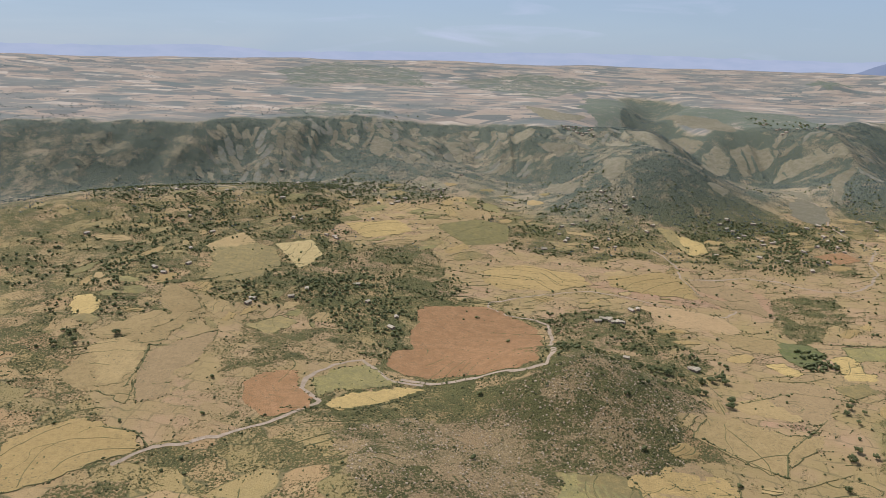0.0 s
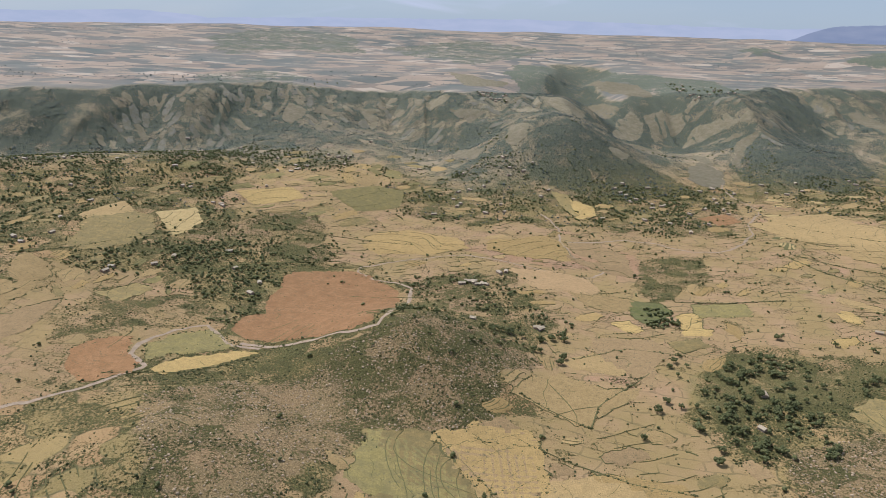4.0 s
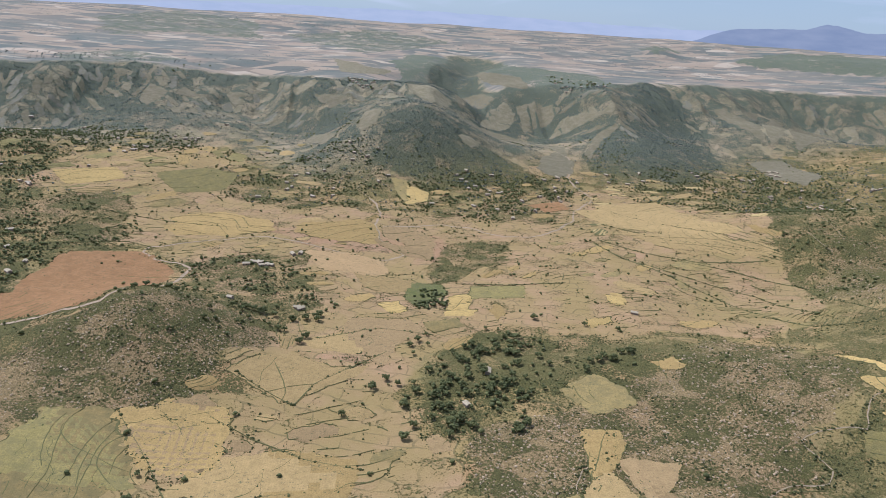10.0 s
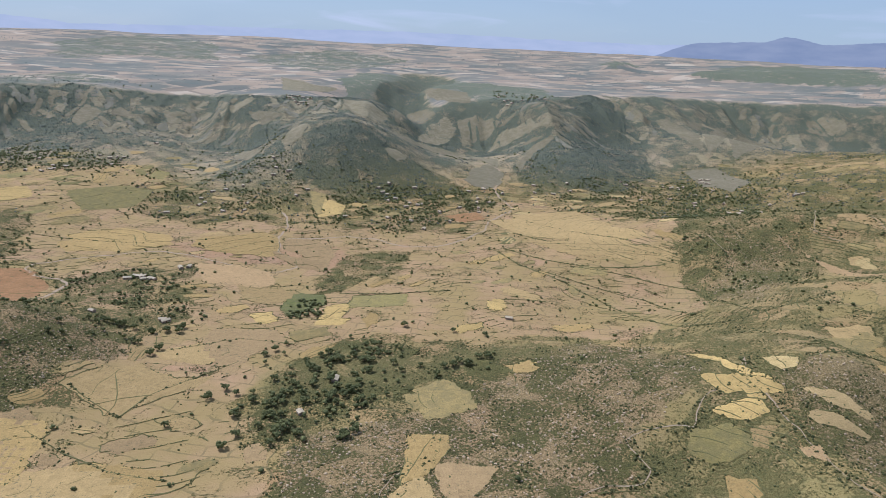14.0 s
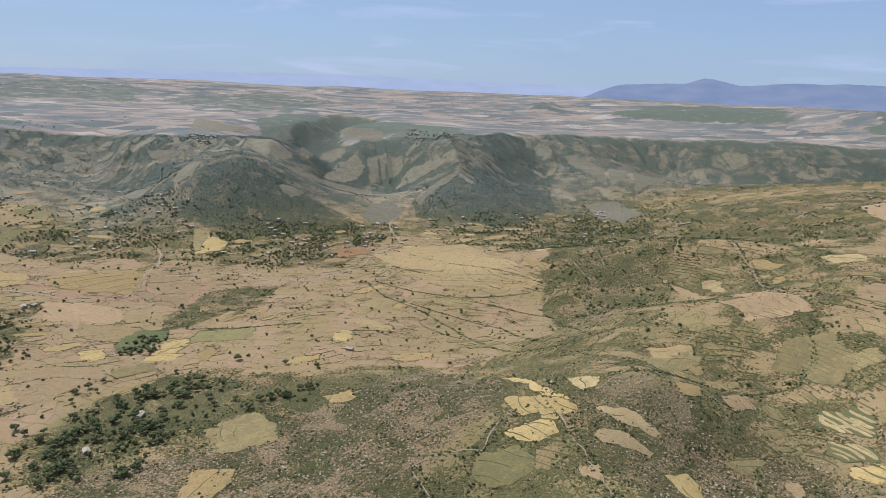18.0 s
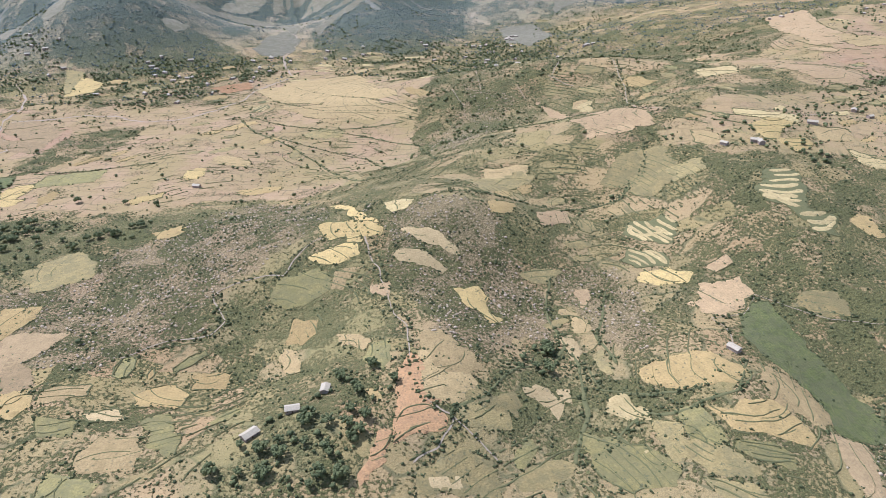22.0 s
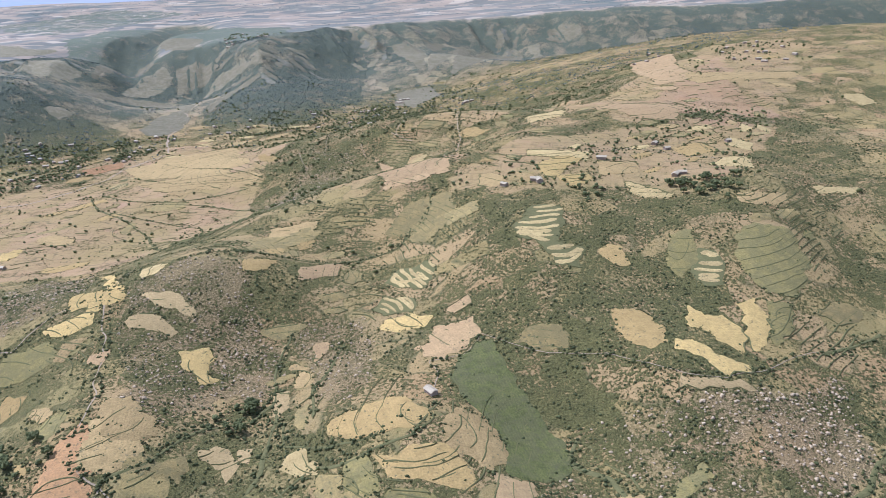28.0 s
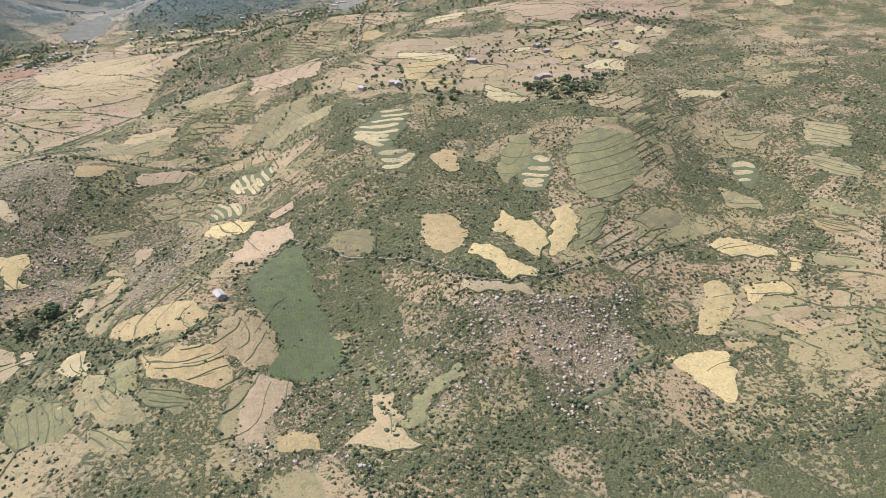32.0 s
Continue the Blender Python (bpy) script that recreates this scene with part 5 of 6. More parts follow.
field([(1488, 557), (1501, 536), (1478, 508), (1467, 531)], "palestraw", 0)
field([(1233, 522), (1283, 534), (1280, 516), (1235, 484)], "gold", 2)
field([(1118, 822), (1165, 608), (1153, 561), (1121, 586)], "pink", 0)
field([(848, 291), (863, 285), (877, 270), (879, 257), (866, 249), (850, 252), (843, 259)], "straw", 1)
field([(832, 256), (841, 259), (854, 245), (853, 236), (832, 231), (822, 225), (821, 236)], "orange", 3)
field([(812, 235), (822, 234), (818, 222), (809, 210), (797, 202), (802, 214), (809, 223)], "orange", 1)
field([(861, 246), (878, 253), (892, 241), (891, 232), (879, 230), (864, 237)], "oldstraw", 1)
field([(831, 208), (853, 223), (869, 219), (879, 199), (874, 192), (828, 195)], "oldstraw", 0)
field([(908, 261), (922, 263), (931, 247), (923, 236), (920, 246), (910, 255)], "palepink", 2)
field([(930, 259), (939, 258), (936, 246), (930, 250)], "palepink", 0)
field([(958, 244), (967, 245), (974, 226), (972, 218), (960, 223), (954, 236)], "palestraw", 2)
field([(651, 268), (660, 280), (680, 275), (684, 245), (667, 245), (653, 249)], "straw", 1)
field([(679, 294), (693, 302), (704, 270), (701, 249), (687, 264)], "olive", 4)
field([(637, 254), (669, 236), (663, 229), (636, 237)], "olive", 3)
field([(584, 350), (599, 345), (612, 323), (602, 314), (596, 313)], "tan", 2)
field([(561, 420), (570, 410), (604, 350), (594, 341), (584, 350)], "brown", 0)
field([(772, 378), (790, 367), (787, 353), (777, 346), (765, 356)], "tan", 0)
field([(763, 351), (774, 343), (775, 311), (766, 316), (760, 336)], "straw", 1)
field([(762, 420), (797, 417), (803, 394), (777, 387), (756, 398)], "olive", 3)
field([(787, 435), (808, 439), (828, 432), (828, 418), (810, 414), (789, 427)], "gold", 3)
field([(819, 453), (830, 447), (832, 431), (819, 437)], "gold", 0)
field([(805, 410), (827, 406), (809, 389), (801, 395)], "straw", 0)
field([(857, 485), (880, 473), (872, 459), (858, 463)], "palestraw", 1)
field([(850, 413), (872, 410), (890, 389), (886, 384), (860, 398)], "palepink", 0)
field([(830, 383), (844, 380), (841, 363), (828, 373)], "pink", 0)
field([(704, 344), (728, 341), (725, 322), (704, 328)], "tan", 2)
field([(674, 331), (689, 336), (703, 321), (696, 308), (670, 315)], "tan", 1)
field([(644, 310), (665, 309), (669, 296), (650, 296)], "palepink", 1)
field([(616, 310), (640, 301), (643, 286), (625, 288)], "olive", 3)
field([(613, 341), (640, 341), (640, 329), (614, 325)], "straw", 2)
field([(988, 458), (1024, 479), (1017, 448), (984, 433)], "pink", 0)
field([(968, 560), (1010, 553), (1008, 528), (963, 514)], "straw", 1)
field([(943, 457), (969, 464), (957, 438), (940, 440)], "tan", 0)
field([(1126, 485), (1157, 480), (1150, 458), (1121, 465)], "oldstraw", 0)
field([(1104, 632), (1157, 618), (1130, 564), (1085, 574)], "pink", 0)
field([(544, 532), (576, 532), (575, 503), (552, 505)], "oldstraw", 2)
field([(648, 568), (672, 577), (678, 551), (658, 550)], "tan", 0)
field([(802, 340), (822, 315), (817, 304), (801, 326)], "straw", 2)
field([(985, 211), (996, 208), (999, 186), (992, 186), (984, 199)], "olive", 2)
field([(948, 204), (963, 201), (965, 186), (946, 186)], "palestraw", 2)
field([(832, 206), (856, 207), (856, 197), (838, 196)], "palepink", 2)
field([(-40, 862), (-31, 885), (60, 897), (89, 864), (119, 829), (120, 770), (100, 643), (74, 634), (25, 655), (-12, 657), (-44, 669), (-64, 689), (-61, 728), (-38, 744), (-46, 800), (-35, 822)], "red", 0)
field([(-201, 607), (-188, 625), (-152, 647), (-143, 613), (-125, 594), (-125, 571), (-152, 559), (-165, 553), (-189, 579)], "red", 0)
field([(-135, 628), (-118, 662), (-87, 689), (-64, 664), (-43, 646), (-64, 635), (-107, 618), (-119, 598)], "olive", 0)
field([(-113, 584), (-98, 610), (-41, 636), (-23, 631), (-57, 602), (-98, 571)], "gold", 0)
field([(-385, 671), (-360, 690), (-329, 677), (-320, 649), (-319, 607), (-342, 598)], "straw", 0)
field([(-402, 700), (-375, 718), (-344, 759), (-320, 735), (-336, 703), (-374, 684)], "straw", 0)
field([(-372, 497), (-360, 526), (-326, 547), (-276, 528), (-257, 509), (-281, 488), (-307, 459), (-335, 441)], "tan", 3)
field([(-386, 640), (-354, 698), (-334, 726), (-324, 769), (-303, 757), (-312, 705), (-322, 667), (-309, 613), (-303, 575), (-339, 593), (-387, 609)], "straw", 0)
field([(-467, 788), (-445, 794), (-418, 762), (-418, 741), (-445, 742)], "gold", 0)
field([(-367, 838), (-325, 816), (-302, 783), (-319, 755), (-343, 763), (-364, 798)], "straw", 0)
field([(-320, 662), (-290, 696), (-263, 729), (-259, 646), (-277, 619), (-263, 584), (-290, 571), (-309, 613)], "brown", 0)
field([(-365, 1005), (-322, 1069), (-282, 1057), (-260, 990), (-262, 917), (-289, 876), (-329, 878)], "oldstraw", 0)
field([(51, 1049), (128, 1087), (213, 1034), (215, 995), (159, 967), (92, 988)], "tan", 3)
field([(271, 914), (332, 920), (382, 890), (395, 848), (378, 823), (341, 838), (302, 848)], "pink", 0)
field([(346, 840), (421, 819), (434, 799), (395, 765), (360, 790)], "straw", 0)
field([(384, 1036), (421, 1048), (467, 997), (455, 924), (421, 921), (415, 967), (387, 999)], "brown", 2)
field([(420, 808), (460, 800), (467, 770), (422, 727), (409, 758)], "green", 0)
field([(376, 737), (401, 745), (413, 715), (391, 706)], "gold", 0)
field([(462, 760), (492, 770), (490, 742), (463, 725)], "gold", 0)
field([(459, 717), (493, 717), (486, 701), (456, 701)], "gold", 0)
field([(428, 684), (469, 693), (472, 671), (438, 656)], "oldstraw", 0)
field([(499, 794), (565, 789), (556, 752), (488, 751)], "olive", 0)
field([(293, 636), (339, 659), (370, 640), (357, 609), (311, 620)], "straw", 0)
field([(234, 564), (259, 597), (292, 611), (304, 601), (341, 581), (368, 581), (346, 555), (316, 535), (302, 518), (275, 533)], "straw", 2)
field([(346, 695), (411, 691), (431, 655), (398, 628), (379, 580), (368, 604), (339, 640)], "brown", 0)
field([(168, 480), (199, 517), (244, 511), (253, 483), (258, 427), (209, 425)], "tan", 0)
field([(108, 486), (159, 492), (184, 455), (197, 424), (148, 413)], "oldstraw", 3)
field([(662, 751), (685, 743), (676, 719), (659, 724)], "gold", 0)
field([(610, 674), (642, 685), (645, 670), (616, 657)], "gold", 0)
field([(663, 574), (680, 570), (668, 554), (654, 560)], "gold", 0)
field([(101, 498), (156, 499), (191, 449), (181, 383), (156, 345), (120, 371), (114, 427)], "oldstraw", 2)
field([(156, 499), (194, 506), (226, 462), (228, 427), (192, 435)], "tan", 0)
field([(288, 456), (357, 442), (361, 413), (333, 355), (295, 366)], "tan", 0)
field([(-31, 360), (-7, 353), (4, 342), (-14, 324)], "gold", 0)
field([(9, 331), (53, 346), (66, 331), (51, 315), (13, 311)], "gold", 0)
field([(541, 412), (556, 405), (569, 342), (565, 336), (517, 338), (525, 385)], "straw", 0)
field([(479, 369), (519, 384), (521, 344), (513, 338), (455, 340)], "oldstraw", 3)
field([(564, 423), (611, 415), (573, 354), (565, 396)], "brown", 0)
field([(1089, 636), (1133, 634), (1159, 613), (1132, 577), (1092, 582)], "pink", 0)
field([(1163, 785), (1183, 776), (1165, 738), (1156, 755)], "palestraw", 0)
field([(1072, 510), (1101, 535), (1124, 529), (1111, 502), (1084, 493)], "oldstraw", 0)
field([(955, 530), (1007, 547), (1014, 531), (984, 511), (944, 480)], "oldstraw", 0)
field([(1690, 1125), (1787, 1142), (1687, 951), (1641, 855), (1574, 849), (1613, 957)], "pink", 0)
field([(1404, 732), (1479, 745), (1536, 714), (1458, 619), (1419, 635)], "pink", 0)
field([(1645, 935), (1676, 880), (1827, 841), (1795, 809), (1631, 821)], "straw", 0)
field([(1323, 767), (1377, 760), (1358, 718), (1314, 726)], "palestraw", 1, -43)
field([(1802, 723), (1834, 714), (1823, 672), (1791, 669)], "palestraw", 0)
field([(733, 1158), (848, 1180), (917, 1102), (949, 949), (890, 964), (784, 1048)], "straw", 0)
field([(773, 1033), (874, 976), (963, 896), (934, 887), (816, 936)], "straw", 2, -31)
field([(658, 1193), (724, 1215), (733, 1171), (683, 1143)], "red", 0)
field([(402, 1302), (435, 1293), (452, 1219), (426, 1180)], "oldstraw", 0)
field([(1164, 791), (1182, 785), (1162, 756), (1153, 769)], "straw", 0)
field([(670, 756), (684, 752), (677, 717), (658, 722)], "gold", 0)
field([(257, 1037), (348, 1067), (380, 1034), (375, 961), (297, 968), (251, 996)], "tan", 5)
field([(52, 1014), (149, 1058), (204, 1046), (219, 991), (138, 971), (82, 966)], "tan", 4)
field([(545, 467), (577, 459), (579, 438), (560, 418), (543, 427)], "tan", 0)
field([(765, 1121), (849, 1127), (849, 1056), (778, 1042)], "straw", 0)
field([(-143, 1839), (-138, 1905), (-81, 1850)], "upland", 0)
field([(-137, 1970), (-120, 1982), (-87, 1922), (-115, 1936)], "upland", 0)
field([(-87, 1922), (-65, 1915), (-41, 1877), (-65, 1874)], "upland", 0)
field([(-41, 1934), (-6, 1928), (34, 1912), (6, 1898), (32, 1872), (4, 1847), (-11, 1872)], "upland", 0)
field([(37, 1963), (49, 2018), (69, 2010), (59, 1966)], "upland", 0)
field([(61, 1921), (78, 1946), (99, 1909), (81, 1889)], "upland", 0)
field([(103, 1917), (106, 1978), (146, 1908), (140, 1867)], "upland", 0)
field([(149, 1853), (169, 1896), (220, 1869), (201, 1818), (166, 1832)], "upland", 0)
field([(214, 1775), (267, 1768), (304, 1743), (263, 1691), (232, 1739)], "upland", 0)
field([(165, 1770), (191, 1756), (207, 1736), (179, 1749)], "upland", 0)
field([(140, 1803), (157, 1806), (170, 1787), (153, 1782)], "upland", 0)
field([(-225, 1813), (-225, 1895), (-166, 1849), (-175, 1781), (-195, 1754)], "upland", 0)
field([(-328, 1849), (-315, 1858), (-266, 1817), (-283, 1811)], "upland", 0)
field([(-359, 1811), (-335, 1803), (-294, 1753), (-306, 1747)], "upland", 0)
field([(-327, 1935), (-277, 1937), (-276, 1916), (-310, 1903)], "upland", 0)
field([(219, 1525), (232, 1587), (280, 1508), (264, 1474)], "upland", 0)
field([(429, 1784), (461, 1832), (502, 1847), (573, 1789), (548, 1708), (509, 1695), (459, 1704)], "upland", 0)
field([(373, 1734), (433, 1705), (473, 1657), (412, 1630)], "upland", 0)
field([(583, 1784), (639, 2185), (697, 2108), (709, 1982), (638, 1910), (597, 1781)], "upland", 0)
field([(566, 1651), (587, 1710), (670, 1766), (759, 1751), (835, 1608), (825, 1520), (760, 1702), (667, 1722), (611, 1681)], "upland", 0)
field([(695, 1908), (751, 1954), (769, 1902), (748, 1831), (701, 1789), (651, 1777), (678, 1864)], "upland", 0)
field([(779, 1934), (839, 1946), (890, 1884), (871, 1855), (805, 1837), (774, 1810), (773, 1872)], "upland", 0)
field([(882, 1834), (951, 1806), (983, 1752), (938, 1759), (892, 1772), (840, 1782)], "upland", 0)
field([(970, 1763), (1045, 1776), (1050, 1770), (986, 1735)], "upland", 0)
field([(862, 1523), (936, 1684), (991, 1695), (995, 1679), (945, 1639), (870, 1506)], "upland", 0)
field([(726, 1435), (760, 1510), (806, 1557), (825, 1493), (808, 1425), (766, 1394), (736, 1410)], "upland", 0)
field([(554, 1464), (578, 1480), (608, 1480), (588, 1446), (565, 1451)], "upland", 0)
field([(328, 1500), (352, 1573), (383, 1532), (375, 1480), (344, 1460)], "upland", 0)
field([(1381, 1971), (1435, 2008), (1474, 1900), (1401, 1698), (1387, 1799), (1390, 1911)], "upland", 0)
field([(1313, 1980), (1365, 1997), (1363, 1924), (1322, 1927)], "upland", 0)
field([(1499, 2017), (1567, 2029), (1506, 1932), (1494, 1965)], "upland", 0)
field([(1451, 1806), (1614, 2039), (1641, 2019), (1485, 1753), (1416, 1684)], "upland", 0)
field([(1598, 1948), (1694, 2018), (1780, 1985), (1784, 1948), (1575, 1724), (1490, 1649), (1492, 1722)], "upland", 0)
field([(1828, 1986), (1869, 1985), (1854, 1944), (1849, 1905), (1830, 1942)], "upland", 0)
field([(1935, 2046), (1988, 2014), (2005, 1954), (1969, 1944), (1922, 1960), (1890, 1993)], "upland", 0)
field([(1310, 1590), (1405, 1594), (1374, 1396), (1300, 1328), (1271, 1404)], "upland", 0)
field([(694, 2509), (746, 2289), (844, 2238), (819, 2017), (738, 2059)], "upland", 0)
field([(337, 2255), (427, 2256), (376, 2142), (270, 2059), (233, 2394)], "upland", 0)
field([(164, 483), (196, 495), (245, 484), (249, 436), (214, 420), (175, 468)], "brown", 0)
field([(104, 499), (154, 485), (181, 448), (201, 411), (148, 400), (94, 424)], "olive", 2)
field([(254, 446), (296, 455), (354, 426), (348, 399), (214, 399)], "straw", 0)
field([(380, 735), (413, 726), (392, 708)], "gold", 0)
field([(345, 656), (384, 644), (365, 629)], "gold", 0)
field([(471, 762), (491, 736), (481, 712), (456, 719)], "gold", 1)
field([(339, 1019), (404, 963), (460, 944), (450, 897), (399, 935)], "brown", 2)
field([(-199, 1233), (-107, 1279), (-70, 1213), (-150, 1168)], "gold", 2)
field([(-27, 1255), (52, 1312), (109, 1296), (106, 1202), (30, 1166)], "olive", 2)
field([(435, 1276), (474, 1240), (470, 1191), (430, 1166)], "gold", 0)
field([(-382, 1022), (-352, 1122), (-282, 1015), (-271, 914), (-333, 931)], "straw", 0)
field([(-243, 757), (-212, 801), (-187, 791), (-208, 740)], "oldstraw", 0)
field([(-289, 1083), (-242, 1126), (-205, 1061), (-230, 982)], "palestraw", 2)
field([(792, 1196), (922, 1221), (933, 1062), (850, 1051), (769, 1110)], "straw", 1)
field([(859, 1047), (934, 918), (965, 894), (948, 873), (877, 904), (831, 994)], "straw", 2)
field([(555, 540), (588, 554), (608, 525), (606, 497), (564, 489)], "oldstraw", 0)
field([(550, 467), (574, 458), (560, 413), (534, 401)], "tan", 1)
field([(148, 469), (170, 474), (209, 421), (177, 410)], "straw", 2)
field([(194, 508), (226, 529), (254, 490), (200, 496)], "brown", 0)

# ---- small plots: outline, how many, length, crops ----
plots([(-865, 1448), (-675, 1564), (-261, 1606), (-162, 1343), (-275, 1105), (-264, 1010), (-452, 910), (-514, 879)], 34, 42, ('straw', 'tan', 'oldstraw', 'olive', 'oldstraw'), 0)
plots([(-514, 879), (-354, 871), (-179, 1021), (-63, 953), (-67, 788), (-161, 684), (-285, 661), (-353, 617)], 22, 34, ('straw', 'tan', 'oldstraw', 'olive'), 1)
plots([(471, 951), (576, 997), (743, 1015), (915, 859), (892, 652), (727, 632), (544, 654), (483, 677)], 20, 44, ('straw', 'tan', 'oldstraw'), 2)
plots([(767, 1246), (926, 1335), (1052, 1064), (946, 876), (842, 891), (743, 1015)], 18, 40, ('straw', 'palestraw', 'tan'), 3)
plots([(66, 981), (432, 1112), (479, 923), (464, 608), (327, 593), (230, 596), (162, 885)], 26, 36, ('tan', 'brown', 'straw'), 4)
plots([(53, 445), (135, 570), (232, 609), (307, 513), (262, 427), (79, 394)], 6, 34, ('tan', 'straw', 'oldstraw', 'brown'), 5)
plots([(59, 453), (224, 526), (384, 542), (436, 442), (405, 340), (58, 316)], 8, 38, ('tan', 'brown', 'straw', 'oldstraw'), 6)
plots([(859, 373), (934, 392), (1007, 360), (976, 265), (935, 280), (906, 289), (856, 298)], 6, 24, ('oldstraw', 'oldstraw', 'straw'), 7)
plots([(642, 447), (716, 418), (798, 377), (839, 281), (820, 216), (687, 254), (653, 370)], 6, 24, ('tan', 'oldstraw', 'oldstraw', 'olive'), 8)
plots([(866, 252), (961, 230), (1017, 197), (1064, 178), (1003, 169), (860, 213)], 6, 26, ('oldstraw', 'oldstraw', 'olive'), 9)
plots([(1186, 569), (1262, 550), (1388, 625), (1669, 678), (1394, 409), (1295, 415), (1234, 449), (1183, 477)], 30, 30, ('palestraw', 'straw', 'tan', 'oldstraw'), 10)
plots([(1379, 812), (1872, 1123), (2004, 1025), (1642, 651), (1399, 641)], 16, 32, ('pink', 'tan', 'straw', 'palestraw'), 11)
plots([(1143, 1557), (1459, 1630), (1573, 1135), (1280, 587), (1162, 636), (1130, 815), (1065, 1116)], 22, 34, ('straw', 'olive', 'tan', 'oldstraw', 'oldstraw'), 12)
plots([(874, 471), (1003, 507), (1094, 454), (1051, 351), (974, 369), (926, 392)], 7, 26, ('oldstraw', 'oldstraw'), 13)
plots([(1226, 368), (1455, 356), (1543, 281), (1453, 185), (1360, 222), (1334, 251), (1218, 283)], 8, 30, ('oldstraw', 'oldstraw', 'olive'), 14)
plots([(1061, 178), (1127, 168), (1156, 119), (1140, 106), (1058, 140)], 5, 24, ('oldstraw', 'oldstraw'), 15)
plots([(1339, 224), (1471, 205), (1391, 121), (1330, 125), (1308, 158)], 6, 24, ('oldstraw', 'tan'), 16)
plots([(-90, 1631), (342, 1508), (441, 1351), (213, 1122), (65, 1190), (-228, 1439)], 20, 40, ('oldstraw', 'straw', 'tan', 'oldstraw'), 17)
plots([(845, 1438), (1320, 1219), (1065, 867), (1096, 1170), (844, 1312)], 16, 40, ('straw', 'palestraw', 'oldstraw'), 18)
plots([(449, 1334), (786, 1397), (795, 1304), (683, 1067), (539, 1085), (448, 1166)], 12, 36, ('tan', 'oldstraw', 'straw'), 19)
plots([(-205, 1296), (38, 1508), (152, 1346), (86, 1194), (33, 1097), (-92, 1119), (-180, 1175)], 40, 62, ('straw', 'olive', 'tan', 'oldstraw'), 20)
slope_plots(-620, 560, 130, 5)
slope_plots(900, 1900, 60, 6)

# ---- houses ----
house(768, 266)
house(744, 252)
house(788, 276)
house(1049, 254)
house(1303, 515)
house(1390, 532)
house(1346, 449)
house(483, 567)
house(455, 511)
house(677, 692)
house(203, 853)
house(221, 861)
house(230, 851)
house(553, 1170)
house(-220, 1161)
house(-205, 1156)
house(1308, 1491)
house(1316, 1471)
house(949, 1368)
house(212, 861)
house(223, 850)
house(339, 1835)
house(364, 1797)
house(321, 1863)
house(1282, 1444)
house(1315, 1483)
house(1202, 1415)
house(1210, 1403)
house(1388, 1246)
house(187, 1619)
house(140, 1482)
house(20, 1653)
house(-151, 1270)
house(-200, 1148)
house(-431, 1676)
house(-448, 1318)
house(-371, 916)
house(219, 858)
house(236, 851)
house(284, 717)
house(288, 713)
house(1285, 1428)
house(1300, 1482)
house(1195, 1406)
house(1179, 1419)
house(1683, 1098)
house(1714, 1105)
house(557, 1277)
house(572, 1291)
house(590, 1246)
house(620, 1265)
house(801, 1361)
house(880, 1410)
house(1399, 1243)
house(1382, 1245)
house(1223, 1408)
house(1205, 1387)
house(1290, 1422)
house(1289, 1452)
house(1764, 1180)
house(1761, 1138)

# ---- hamlets: outline, houses ----
hamlet([(449, 1334), (786, 1397), (795, 1304), (683, 1067), (539, 1085), (448, 1166)], 21, 0)
hamlet([(845, 1438), (1245, 1426), (1320, 1219), (1088, 885), (1147, 1256), (855, 1353)], 21, 1)
hamlet([(49, 1319), (272, 1465), (417, 1394), (388, 1151), (212, 1122), (65, 1190)], 18, 2)
hamlet([(-721, 1223), (-665, 1541), (-261, 1606), (-211, 1249), (-275, 1105), (-264, 1010), (-452, 910), (-514, 879)], 18, 3)
hamlet([(-250, 1507), (-5, 1574), (-3, 1441), (-202, 1343)], 14, 4)
hamlet([(122, 856), (283, 917), (307, 739), (262, 653), (179, 674)], 3, 5)
hamlet([(291, 1942), (381, 1857), (387, 1775), (295, 1831)], 14, 6)
hamlet([(907, 2232), (1061, 2091), (1091, 1943), (917, 1909)], 14, 7)
hamlet([(1186, 569), (1262, 550), (1388, 625), (1571, 691), (1642, 651), (1406, 420), (1309, 433), (1257, 469), (1179, 467)], 6, 8)
hamlet([(1866, 1131), (2004, 1025), (1883, 901), (1783, 942)], 14, 9)
hamlet([(-545, 932), (-365, 891), (-227, 945), (-103, 991), (-41, 911), (-40, 791), (-56, 720), (-104, 761), (-187, 814), (-324, 802), (-435, 754)], 10, 10)

# ---- orchards and groves: outline, trees to the hectare, crown ----
grove([(122, 856), (283, 917), (307, 739), (262, 653), (179, 674)], 70, 4.5)
grove([(-213, 950), (-101, 973), (-51, 870), (-33, 719), (-87, 708)], 110, 4.5)
grove([(421, 782), (457, 800), (464, 760), (455, 720), (429, 712), (419, 733)], 260, 6)
grove([(409, 526), (451, 609), (496, 645), (579, 626), (642, 609), (651, 567), (605, 522), (539, 532), (489, 500), (436, 464)], 60, 5)
grove([(306, 669), (447, 664), (465, 584), (418, 490), (348, 513)], 25, 4.5)
grove([(449, 1334), (786, 1397), (795, 1304), (683, 1067), (539, 1085), (448, 1166)], 170, 4.5)
grove([(845, 1438), (1245, 1426), (1320, 1219), (1088, 885), (1147, 1256), (855, 1353)], 160, 4.5)
grove([(49, 1319), (272, 1465), (417, 1394), (388, 1151), (212, 1122), (65, 1190)], 120, 4.5)
grove([(-376, 1269), (-277, 1585), (-5, 1574), (-3, 1441), (-202, 1343), (-237, 996)], 80, 5)
